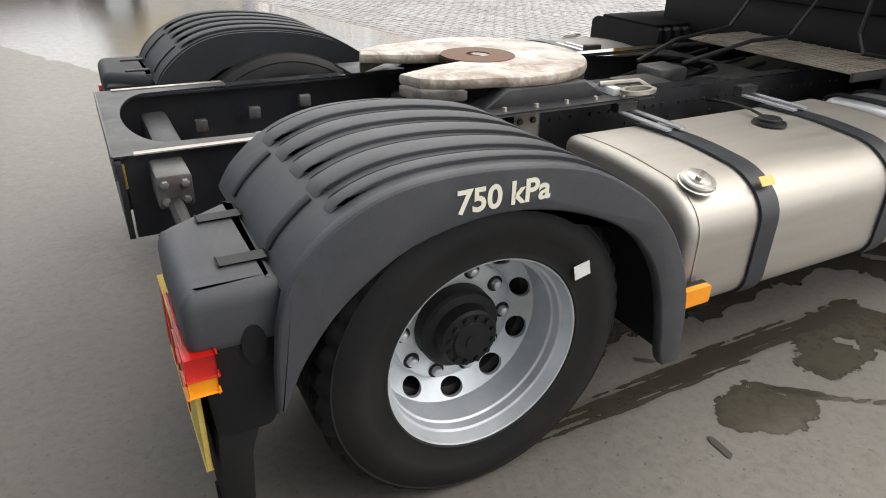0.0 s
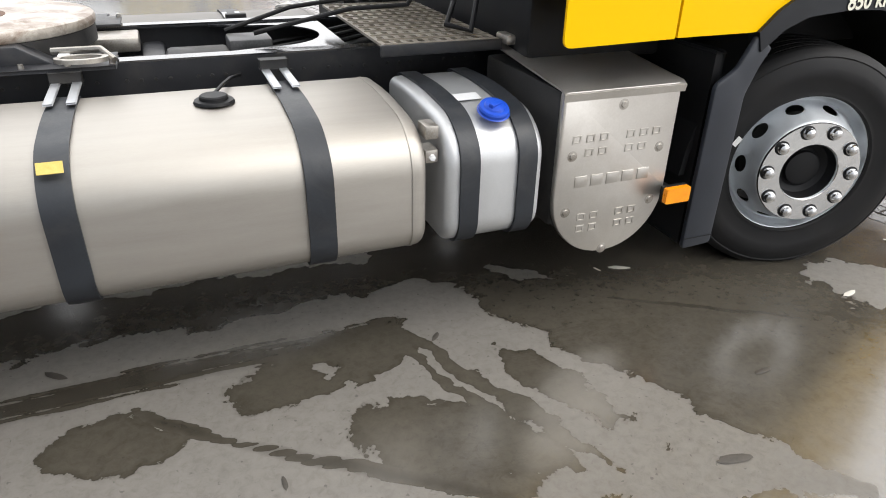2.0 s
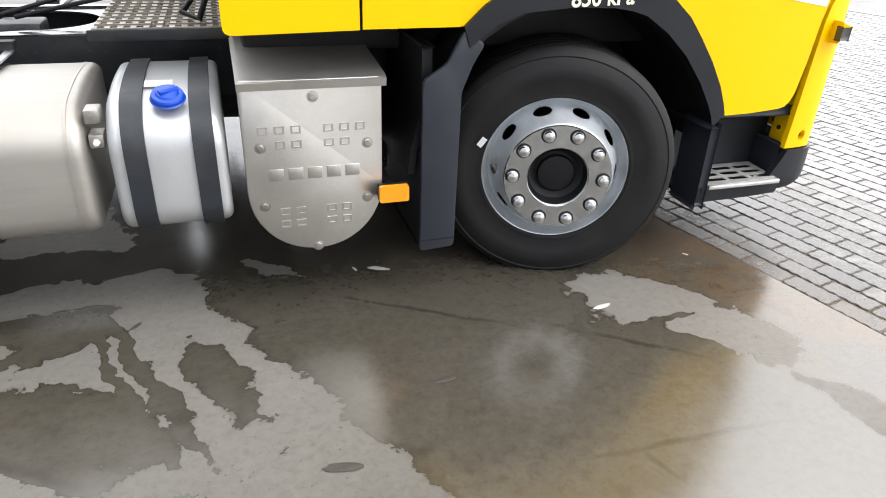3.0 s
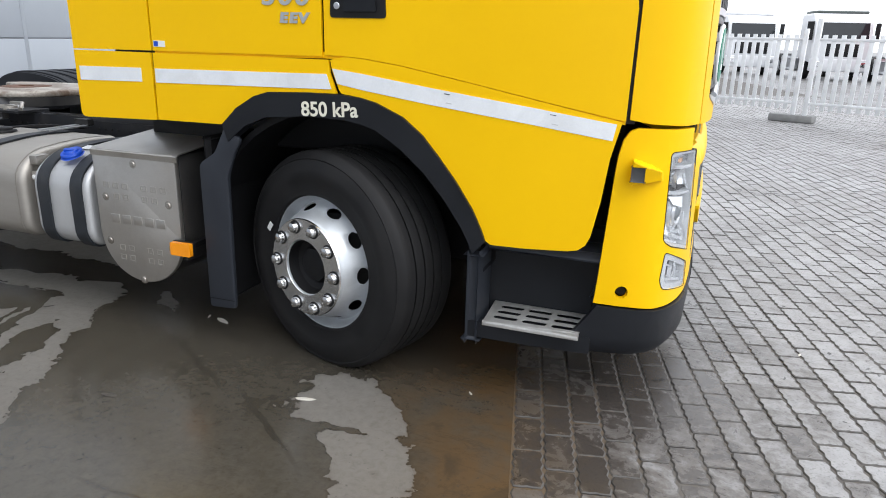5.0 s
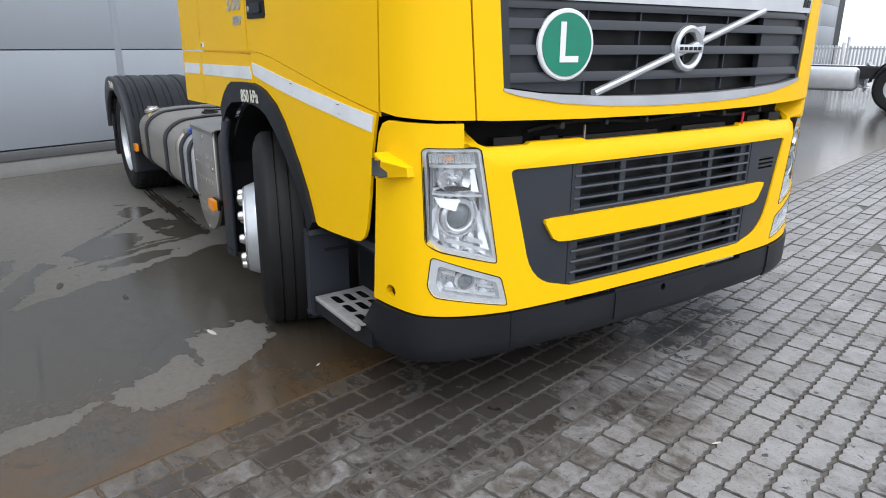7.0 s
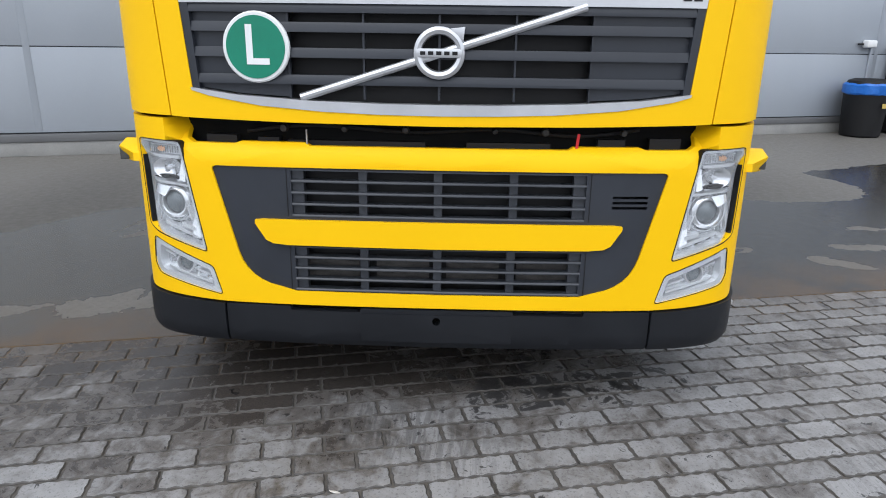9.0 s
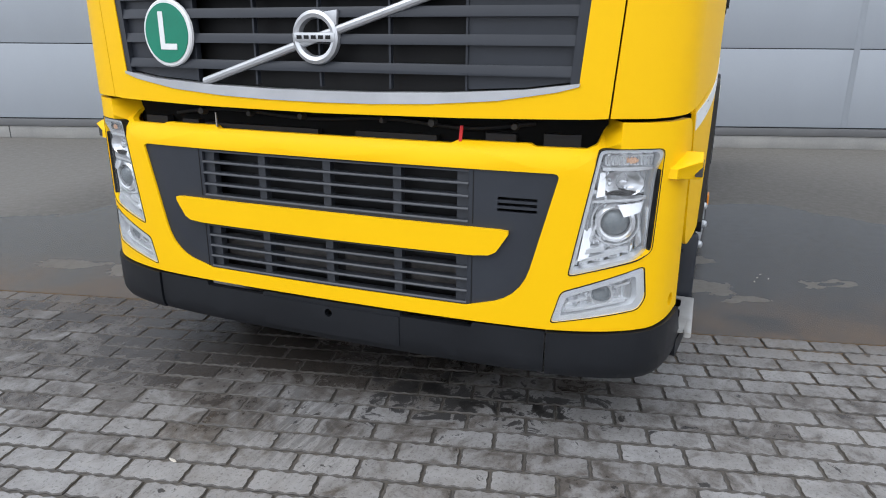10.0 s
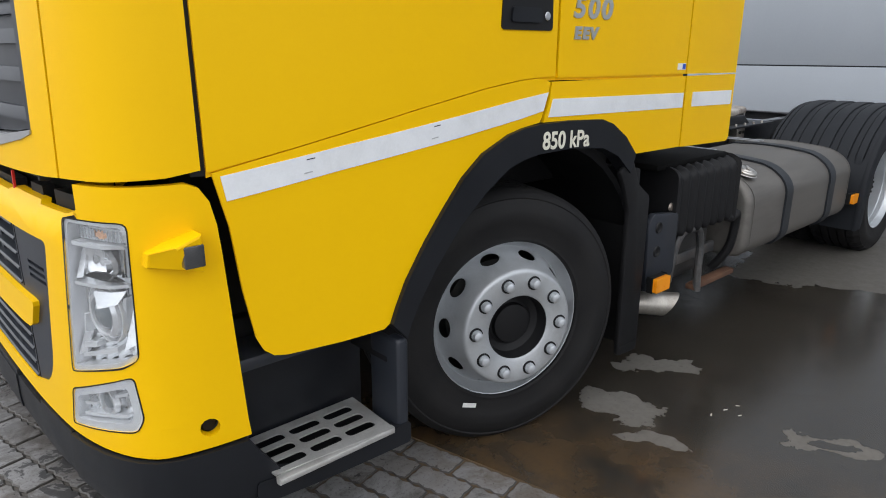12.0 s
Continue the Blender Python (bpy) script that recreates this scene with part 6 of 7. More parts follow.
def concrete_material():
    m, n, l, b = mat_base("wet_yard_concrete")
    co = n.new("ShaderNodeTexCoord").outputs["Object"]
    sep = n.new("ShaderNodeSeparateXYZ")
    l.new(co, sep.inputs[0])
    wob = n.new("ShaderNodeTexNoise")
    wob.inputs["Scale"].default_value, wob.inputs["Detail"].default_value = 5.0, 6.0
    l.new(co, wob.inputs["Vector"])
    off = n.new("ShaderNodeVectorMath")
    off.operation = "MULTIPLY_ADD"
    off.inputs[1].default_value, off.inputs[2].default_value = (0.20, 0.20, 0), (-0.10, -0.10, 0)
    l.new(wob.outputs["Color"], off.inputs[0])
    add = n.new("ShaderNodeVectorMath")
    l.new(co, add.inputs[0])
    l.new(off.outputs[0], add.inputs[1])
    wco = add.outputs[0]
    big = noise_node(n, l, 0.55, 6.0, 0.6, 0.6, co)
    ragged = noise_node(n, l, 3.5, 8.0, 0.62, 0.4, co)
    fine = noise_node(n, l, 14.0, 6.0, 0.65, 0.2, co)
    grain = noise_node(n, l, 150.0, 3.0, 0.6, 0.0, co)
    speck = noise_node(n, l, 45.0, 2.0, 0.5, 0.0, co)
    # drier towards the back of the yard, wet towards the paving
    lie = n.new("ShaderNodeMapRange")
    lie.inputs["From Min"].default_value, lie.inputs["From Max"].default_value = -0.12, 0.12
    lie.inputs["To Min"].default_value, lie.inputs["To Max"].default_value = -0.34, 0.34
    slope = maths(n, l, "MULTIPLY_ADD", sep.outputs["Y"], -0.5, -1.98)
    l.new(maths(n, l, "SUBTRACT", slope, sep.outputs["X"]), lie.inputs["Value"])
    isles = noise_node(n, l, 10.0, 4.0, 0.6, 0.8, co)
    field = lie.outputs[0]
    wsep = n.new("ShaderNodeSeparateXYZ")
    l.new(wco, wsep.inputs[0])
    for sign, *p in PATCHES:
        cover = patch_edge(n, l, wsep.outputs["X"], wsep.outputs["Y"], *p)
        field = maths(n, l, "MULTIPLY_ADD", cover, maths(n, l, "SUBTRACT", 0.34 * sign, field), field)
    field = maths(n, l, "ADD", field, maths(n, l, "MULTIPLY", maths(n, l, "SUBTRACT", big, 0.5), 0.35))
    field = maths(n, l, "ADD", field, maths(n, l, "MULTIPLY", maths(n, l, "SUBTRACT", ragged, 0.5), 1.0))
    field = maths(n, l, "ADD", field, maths(n, l, "MULTIPLY", maths(n, l, "SUBTRACT", isles, 0.5), 0.6))
    nudge = n.new("ShaderNodeVectorMath")
    nudge.operation = "MULTIPLY_ADD"
    nudge.inputs[1].default_value = (0.3, 0.3, 0)
    l.new(off.outputs[0], nudge.inputs[0])
    l.new(co, nudge.inputs[2])
    tread = n.new("ShaderNodeTexWave")
    tread.bands_direction = "Y"
    tread.inputs["Scale"].default_value, tread.inputs["Distortion"].default_value, tread.inputs["Detail"].default_value = 9.0, 0.6, 2.0
    l.new(co, tread.inputs["Vector"])
    stain = None
    for p in MARKS:
        one = maths(n, l, "MULTIPLY", blob(n, l, nudge.outputs[0], *p), 1.1)
        stain = one if stain is None else maths(n, l, "MAXIMUM", stain, one)
        field = maths(n, l, "SUBTRACT", field, maths(n, l, "MULTIPLY", one, maths(n, l, "MULTIPLY_ADD", tread.outputs["Fac"], 0.75, 0.4)))
    wet = ramp(n, l, field, [(0.0, (1, 1, 1)), (0.045, (0, 0, 0))])
    damp = ramp(n, l, field, [(0.0, (1, 1, 1)), (0.35, (0, 0, 0))])
    dry = mix(n, l, fine, (0.128, 0.119, 0.106), (0.198, 0.185, 0.167))
    dry = mix(n, l, maths(n, l, "MULTIPLY", damp, 0.25), dry, (0.15, 0.14, 0.125))
    dry = mix(n, l, maths(n, l, "MULTIPLY", ramp(n, l, ragged, [(0.45, (0, 0, 0)), (0.7, (1, 1, 1))]), 0.35), dry, (0.15, 0.142, 0.128))
    seep = maths(n, l, "ADD", blob(n, l, wco, -5.2, -0.6, 1.6, 2.2, 0), blob(n, l, wco, -2.9, 2.2, 2.0, 1.6, 0), clamp=True)
    seep = maths(n, l, "MULTIPLY_ADD", blob(n, l, wco, -1.3, -3.1, 2.4, 1.0, 6), 0.9, maths(n, l, "MULTIPLY", seep, 0.8), clamp=True)
    dry = mix(n, l, seep, dry, (0.088, 0.081, 0.071))
    soak = mix(n, l, fine, (0.042, 0.037, 0.029), (0.088, 0.078, 0.061))
    soak = mix(n, l, ramp(n, l, ragged, [(0.4, (0, 0, 0)), (0.65, (0.7, 0.7, 0.7))]), soak, (0.064, 0.057, 0.044))
    # soaked concrete is darker on the left of the truck, browner on the right
    leftdark = n.new("ShaderNodeMapRange")
    leftdark.inputs["From Min"].default_value, leftdark.inputs["From Max"].default_value = -0.85, 0.2
    l.new(maths(n, l, "ADD", sep.outputs["Y"], big), leftdark.inputs["Value"])
    soak = mix(n, l, leftdark.outputs[0], soak, mix(n, l, maths(n, l, "ADD", maths(n, l, "MULTIPLY", ragged, 0.7), maths(n, l, "MULTIPLY", fine, 0.3)), (0.007, 0.006, 0.005), (0.066, 0.058, 0.047)))
    rimf = ramp(n, l, maths(n, l, "MULTIPLY", field, -1.0), [(0.0, (0.6, 0.6, 0.6)), (0.13, (0, 0, 0))])
    soak = mix(n, l, rimf, soak, (0.036, 0.031, 0.023))
    # rust-brown silt washed along the edge of the paving
    edge = n.new("ShaderNodeVectorMath")
    edge.operation = "DOT_PRODUCT"
    edge.inputs[1].default_value = (E2.x, E2.y, 0)
    l.new(wco, edge.inputs[0])
    silt = n.new("ShaderNodeMapRange")
    silt.inputs["From Min"].default_value, silt.inputs["From Max"].default_value = EDGE - 0.68, EDGE - 0.10
    l.new(edge.outputs["Value"], silt.inputs["Value"])
    siltf = maths(n, l, "MULTIPLY", silt.outputs[0], ramp(n, l, ragged, [(0.33, (0, 0, 0)), (0.56, (0.92, 0.92, 0.92))]))
    siltf = maths(n, l, "MULTIPLY", siltf, maths(n, l, "MULTIPLY_ADD", wet, 0.75, 0.25))
    col = mix(n, l, wet, dry, soak)
    mottle = noise_node(n, l, 32.0, 6.0, 0.72, 0.5, co)
    col = mix(n, l, 1.0, col, ramp(n, l, mottle, [(0.32, (0.82, 0.81, 0.79)), (0.5, (1, 1, 1)), (0.72, (1.12, 1.12, 1.12))]), "MULTIPLY")
    col = mix(n, l, siltf, col, (0.094, 0.057, 0.026))
    scr = noise_node(n, l, 2.2, 7.0, 0.7, 1.5, co, stretch=(0.6, 2.2, 1))
    vein = ramp(n, l, maths(n, l, "ABSOLUTE", maths(n, l, "SUBTRACT", scr, 0.5)), [(0.0, (0.3, 0.3, 0.3)), (0.014, (0, 0, 0))])
    blotch = ramp(n, l, ragged, [(0.60, (0, 0, 0)), (0.66, (0.45, 0.45, 0.45))])
    col = mix(n, l, maths(n, l, "MULTIPLY", wet, maths(n, l, "MULTIPLY", vein, ramp(n, l, big, [(0.45, (0, 0, 0)), (0.55, (1, 1, 1))]))), col, (0.022, 0.019, 0.015))
    col = mix(n, l, maths(n, l, "MULTIPLY", stain, 0.55, clamp=True), col, (0.026, 0.022, 0.017))
    col = mix(n, l, maths(n, l, "MULTIPLY", blotch, wet), col, (0.035, 0.030, 0.023))
    col = mix(n, l, ramp(n, l, speck, [(0.68, (0, 0, 0)), (0.72, (0.55, 0.55, 0.55))]), col, (0.045, 0.04, 0.034))
    l.new(col, b.inputs["Base Color"])
    r0 = ramp(n, l, fine, [(0.3, (0.15,) * 3), (0.7, (0.27,) * 3)])
    r1 = ramp(n, l, fine, [(0.3, (0.38,) * 3), (0.7, (0.55,) * 3)])
    l.new(mix(n, l, wet, r1, r0), b.inputs["Roughness"])
    l.new(mix(n, l, wet, (0.32,) * 3, (0.9,) * 3), b.inputs["Specular IOR Level"])
    h = maths(n, l, "ADD", maths(n, l, "MULTIPLY", grain, 0.5), fine)
    keep = maths(n, l, "SUBTRACT", 1.0, maths(n, l, "MULTIPLY", wet, 0.75))
    bump(n, l, b, maths(n, l, "MULTIPLY", h, keep), 0.14, 0.004)
    return m


def paver_material(name="concrete_paver"):
    m, n, l, b = mat_base(name)
    geo = n.new("ShaderNodeNewGeometry")
    pos = geo.outputs["Position"]
    rnd = n.new("ShaderNodeObjectInfo").outputs["Random"]
    isl = geo.outputs["Random Per Island"]
    each = maths(n, l, "FRACT", maths(n, l, "ADD", rnd, isl))
    blot = noise_node(n, l, 1.0, 5.0, 0.62, 0.7, pos)
    ragged = noise_node(n, l, 7.0, 8.0, 0.68, 1.2, pos)
    streak = noise_node(n, l, 9.0, 5.0, 0.6, 0.5, pos, stretch=(0.5, 2.6, 1))
    fine = noise_node(n, l, 32.0, 5.0, 0.7, 0.3, pos)
    grain = noise_node(n, l, 260.0, 3.0, 0.6, 0.0, pos)
    wetland = blob(n, l, pos, 1.05, -1.35, 1.7, 0.85, 103)
    wetland2 = blob(n, l, pos, 1.05, -0.35, 1.2, 0.56, 105)
    wetland3 = blob(n, l, pos, 1.65, -0.1, 0.7, 0.25, 105)
    v = maths(n, l, "ADD", maths(n, l, "MULTIPLY", blot, 0.55), maths(n, l, "MULTIPLY_ADD", each, 0.13, 0.012))
    v = maths(n, l, "ADD", v, maths(n, l, "MULTIPLY_ADD", ragged, 0.60, -0.05))
    v = maths(n, l, "ADD", v, maths(n, l, "MULTIPLY", streak, 0.18))
    v = maths(n, l, "SUBTRACT", v, maths(n, l, "MULTIPLY", wetland, 0.14))
    v = maths(n, l, "SUBTRACT", v, maths(n, l, "MULTIPLY", wetland2, 0.13))
    v = maths(n, l, "SUBTRACT", v, maths(n, l, "MULTIPLY", wetland3, 0.07))
    wetland4 = blob(n, l, pos, 1.48, -0.62, 0.62, 0.42, 105)
    v = maths(n, l, "SUBTRACT", v, maths(n, l, "MULTIPLY", wetland4, 0.04))
    v = maths(n, l, "ADD", v, maths(n, l, "MULTIPLY_ADD", fine, 0.18, -0.09))
    col = ramp(n, l, v, [(0.46, (0.050, 0.043, 0.038)), (0.565, (0.105, 0.095, 0.087)), (0.64, (0.195, 0.189, 0.186)), (0.78, (0.275, 0.271, 0.272))])
    pits = ramp(n, l, noise_node(n, l, 85.0, 3.0, 0.6, 0.0, pos), [(0.36, (0.75, 0.75, 0.75)), (0.44, (0, 0, 0))])
    col = mix(n, l, pits, col, mix(n, l, 0.55, col, (0.03, 0.028, 0.026)))
    oil = ramp(n, l, maths(n, l, "ADD", ragged, maths(n, l, "MULTIPLY", blob(n, l, pos, 1.2, 0.45, 0.7, 0.3, 105), 0.16)), [(0.665, (0, 0, 0)), (0.685, (0.9, 0.9, 0.9))])
    col = mix(n, l, oil, col, (0.02, 0.019, 0.019))
    # black oil drips in a ragged line under the nose of the truck
    drip = noise_node(n, l, 13.0, 5.0, 0.6, 0.6, pos)
    drip = ramp(n, l, maths(n, l, "ADD", drip, maths(n, l, "MULTIPLY", blob(n, l, pos, 1.2, 0.6, 0.55, 0.10, 88), 0.17)), [(0.655, (0, 0, 0)), (0.675, (0.92, 0.92, 0.92))])
    col = mix(n, l, drip, col, (0.016, 0.015, 0.015))
    edge = n.new("ShaderNodeVectorMath")
    edge.operation = "DOT_PRODUCT"
    edge.inputs[1].default_value = (E2.x, E2.y, 0)
    l.new(pos, edge.inputs[0])
    silt = n.new("ShaderNodeMapRange")
    silt.inputs["From Min"].default_value, silt.inputs["From Max"].default_value = EDGE + 0.34, EDGE
    l.new(edge.outputs["Value"], silt.inputs["Value"])
    col = mix(n, l, maths(n, l, "MULTIPLY", silt.outputs[0], ramp(n, l, ragged, [(0.40, (0, 0, 0)), (0.6, (0.8, 0.8, 0.8))])), col, (0.075, 0.05, 0.026))
    scuff = noise_node(n, l, 6.0, 4.0, 0.6, 0.3, pos, stretch=(1.0, 9.0, 1.0))
    zone = maths(n, l, "ADD", blob(n, l, pos, 1.55, -0.15, 0.5, 0.22, 60), blob(n, l, pos, 1.75, 1.9, 0.5, 0.3, 100), clamp=True)
    col = mix(n, l, maths(n, l, "MULTIPLY", maths(n, l, "MULTIPLY", zone, 0.5), ramp(n, l, scuff, [(0.46, (0, 0, 0)), (0.54, (1, 1, 1))])), col, (0.035, 0.034, 0.034))
    l.new(col, b.inputs["Base Color"])
    l.new(ramp(n, l, v, [(0.44, (0.18,) * 3), (0.66, (0.46,) * 3)]), b.inputs["Roughness"])
    bump(n, l, b, maths(n, l, "ADD", grain, maths(n, l, "MULTIPLY", fine, 1.5)), 0.3, 0.003)
    return m


def far_paving_material():
    m, n, l, b = mat_base("distant_paving")
    co = n.new("ShaderNodeTexCoord").outputs["Object"]
    mp = n.new("ShaderNodeMapping")
    mp.inputs["Rotation"].default_value = (0, 0, -GRID + math.pi / 2)
    l.new(co, mp.inputs["Vector"])
    br = n.new("ShaderNodeTexBrick")
    br.inputs["Scale"].default_value = 1.0
    br.inputs["Brick Width"].default_value, br.inputs["Row Height"].default_value = 0.2145, 0.1105
    br.inputs["Mortar Size"].default_value = 0.006
    br.inputs["Color1"].default_value, br.inputs["Color2"].default_value = (0.21, 0.21, 0.213, 1), (0.27, 0.27, 0.273, 1)
    br.inputs["Mortar"].default_value = (0.06, 0.055, 0.05, 1)
    l.new(mp.outputs[0], br.inputs["Vector"])
    blot = noise_node(n, l, 0.6, 5.0, 0.65, 0.7, co)
    l.new(mix(n, l, 1.0, br.outputs["Color"], ramp(n, l, blot, [(0.4, (0.5, 0.48, 0.46)), (0.65, (1, 1, 1))]), "MULTIPLY"), b.inputs["Base Color"])
    b.inputs["Roughness"].default_value = 0.5
    return m


CONCRETE, PAVER, FARPAVE = concrete_material(), paver_material(), far_paving_material()
PAVER_EDGE = surface("worn_stone_edge", (0.030, 0.027, 0.024), (0.088, 0.081, 0.075), (0.4, 0.65), scale=5, fine=160, relief=0.3)


def sand_material():
    """Joint sand: pale grey out on the paving, rust-brown where silt has washed in along the concrete."""
    m, n, l, b = mat_base("joint_sand")
    co = n.new("ShaderNodeTexCoord").outputs["Object"]
    edge = n.new("ShaderNodeVectorMath")
    edge.operation = "DOT_PRODUCT"
    edge.inputs[1].default_value = (E2.x, E2.y, 0)
    l.new(co, edge.inputs[0])
    big = noise_node(n, l, 1.6, 5.0, 0.6, 0.5, co)
    fine = noise_node(n, l, 200.0, 3.0, 0.6, 0.0, co)
    near = n.new("ShaderNodeMapRange")
    near.inputs["From Min"].default_value, near.inputs["From Max"].default_value = EDGE + 0.55, EDGE + 0.05
    l.new(maths(n, l, "ADD", edge.outputs["Value"], maths(n, l, "MULTIPLY", maths(n, l, "SUBTRACT", big, 0.5), 0.9)), near.inputs["Value"])
    grey_sand = mix(n, l, big, (0.035, 0.031, 0.026), (0.125, 0.113, 0.10))
    silt = mix(n, l, fine, (0.075, 0.048, 0.024), (0.135, 0.09, 0.047))
    l.new(mix(n, l, near.outputs[0], grey_sand, silt), b.inputs["Base Color"])
    b.inputs["Roughness"].default_value = 0.75
    bump(n, l, b, fine, 0.3, 0.003)
    return m


SAND = sand_material()

# one sheet of ground: concrete up to the edge, then a bed a little lower under the paving
gb = bmesh.new()
FAR = 400.0
def gpt(a, c, z):
    p = E1 * a + E2 * c
    return gb.verts.new((p.x, p.y, z))


g = [[gpt(a, c, z) for a in (-FAR, FAR)] for c, z in ((-FAR, 0.0), (EDGE, 0.0), (EDGE + 0.001, -0.0045), (9.0, -0.0045), (9.001, -0.001), (FAR, -0.001))]
for k in range(5):
    f = gb.faces.new((g[k][0], g[k][1], g[k + 1][1], g[k + 1][0]))
    f.material_index = 0 if k == 0 else (2 if k == 4 else 1)
me = bpy.data.meshes.new("ground")
bmesh.ops.recalc_face_normals(gb, faces=gb.faces)
if gb.faces[:][0].normal.z < 0:
    bmesh.ops.reverse_faces(gb, faces=gb.faces)
gb.to_mesh(me)
gb.free()
for mm in (CONCRETE, SAND, FARPAVE):
    me.materials.append(mm)
ground = tagged(new("ground", me), "wet stained concrete yard with puddles beside paving", "ground", kind="structure")

# ---- paving stones with notched edges ----
PL, PW, PGAP = 0.2145, 0.1105, 0.0075


def notched_outline():
    """One interlocking stone: toothed long sides and stepped short ends."""
    L, W = PL / 2 - PGAP / 2, PW / 2 - PGAP / 2
    top = []
    teeth = 8
    for k in range(teeth + 1):
        x = -L + 2 * L * k / teeth
        top.append((x, W + (0.0042 if k % 2 else -0.0042)))
    right = [(L + 0.002, W * 0.4), (L - 0.002, 0.0), (L + 0.002, -W * 0.4)]
    bottom = [(-x, -y) for x, y in top]
    left = [(-x, -y) for x, y in right]
    return top + right + bottom + left


def paver_data():
    o = notched_outline()
    n = len(o)
    vs = [(x, y, 0.0) for x, y in [(p[0] * 0.955, p[1] * 0.905) for p in o]] + [(x, y, -0.003) for x, y in o] + [(x, y, -0.03) for x, y in o]
    fs = [tuple(reversed(range(n)))]
    for k in (0, 1):
        fs += [(k * n + i, k * n + (i + 1) % n, (k + 1) * n + (i + 1) % n, (k + 1) * n + i) for i in range(n)]
    return vs, fs


PV, PF = paver_data()
pv = np.array(PV)
rng = np.random.default_rng(4)
pm_ = bpy.data.meshes.new("paver")
pm_.from_pydata(PV, [], PF)
pm_.materials.append(PAVER)
pm_.materials.append(PAVER_EDGE)
pm_.update()
bmt = bmesh.new()
bmt.from_mesh(pm_)
bmesh.ops.recalc_face_normals(bmt, faces=bmt.faces)
bmt.to_mesh(pm_)
bmt.free()
for p in pm_.polygons:
    p.material_index = 1 if len(p.vertices) == 4 else 0
PF = [tuple(p.vertices) for p in pm_.polygons]
pavement = thing("pavement", "grey interlocking concrete paving, damp and worn", "pavement", kind="structure")
allv, allf = [], []
rot = math.atan2(E1.y, E1.x)
for row in range(76):
    c = EDGE + 0.004 + PW * (row + 0.5)
    for col in range(-34, 84):
        a = PL * (col + 0.5 * ((row + 1) % 2))
        p = E1 * a + E2 * c
        dz = float(rng.normal(0, 0.0012))
        tilt_x, tilt_y = rng.normal(0, 0.006, 2)
        if row < 19 and -8 <= col < 8:
            o = new("paver", pm_)
            o.parent = pavement
            o.matrix_basis = Matrix.Translation((p.x, p.y, dz)) @ Matrix.Rotation(rot, 4, "Z") @ Euler((tilt_x, tilt_y, 0)).to_matrix().to_4x4()
        else:
            cr, sr = math.cos(rot), math.sin(rot)
            z = pv[:, 2] + dz + pv[:, 0] * tilt_y + pv[:, 1] * tilt_x
            k0 = len(allv) * len(PV)
            allv.append(np.stack([p.x + cr * pv[:, 0] - sr * pv[:, 1], p.y + sr * pv[:, 0] + cr * pv[:, 1], z], 1))
            allf += [tuple(i + k0 for i in f) for f in PF]
fm = bpy.data.meshes.new("paving_field")
fm.from_pydata(np.concatenate(allv).tolist(), [], allf)
fm.materials.append(PAVER)
fm.materials.append(PAVER_EDGE)
fm.polygons.foreach_set("material_index", np.tile(np.array([1 if len(f) == 4 else 0 for f in PF], dtype=np.int32), len(allv)))
fm.update()
field = new("paving_field", fm)
field.parent = pavement
tagged(field, "grey interlocking concrete paving stones", kind="stuff")

# ---- hall wall behind the truck ----
WA, WB = -5.72, -0.325
wall_dir = Vector((WB, 1.0, 0)).normalized()


def wall_place(y, z=0.0, out=0.0):
    nrm = Vector((wall_dir.y, -wall_dir.x, 0))
    return Vector((WA + WB * y, y, z)) + nrm * out


def wall_box(y0, y1, z0, z1, d0, d1, bev=0.0):
    a, c = wall_place(y0), wall_place(y1)
    ln = (c - a).length
    m = Matrix.Translation(a) @ Matrix.Rotation(math.atan2(wall_dir.y, wall_dir.x), 4, "Z")
    return moved(box(0, ln, -d1, -d0, z0, z1, bev), m)


wall = tagged(part("wall_hall", wall_box(-30, 40, 0.0, 8.0, -0.4, -0.03), CLADDING), "grey metal-clad hall wall with panel joints", "wall", kind="structure")
SEAM = surface("dark_joint", (0.02, 0.022, 0.025), (0.04, 0.043, 0.047), (0.6, 0.8))
BANDGREY = surface("dark_grey_base_flashing", (0.10, 0.102, 0.106), (0.14, 0.142, 0.146), (0.45, 0.6), scale=1.5, fine=90, relief=0.05)
plinth = tagged(part("plinth", wall_box(-30, 40, 0.0, 0.165, -0.03, 0.02, 0.006), PLINTH), "grey concrete wall plinth", "plinth", kind="structure")
ys = [-1.0 + 3.92 * k for k in range(-7, 11)]
for y in ys:
    part("plinth_joint", wall_box(y + 1.1, y + 1.112, 0.0, 0.164, 0.02, 0.0215), SEAM, plinth)
part("base_flashing", wall_box(-30, 40, 0.168, 0.262, -0.028, 0.035, 0.004), BANDGREY, wall)
zs = [0.272, 1.258, 2.34, 3.42, 4.5, 5.6, 6.7, 8.0]
for z0, z1 in zip(zs, zs[1:]):
    for y0, y1 in zip(ys, ys[1:]):
        part("wall_panel", wall_box(y0 + 0.006, y1 - 0.006, z0 + 0.006, z1 - 0.006, -0.03, 0.0, 0.004), CLADDING, wall)
for y in ys:
    part("joint_strip", wall_box(y - 0.035, y + 0.035, 0.28, 7.99, -0.002, 0.003, 0.001), CLADDING, wall)
part("seam_backing", wall_box(-30, 40, 0.25, 7.9, -0.029, -0.018), SEAM, wall)

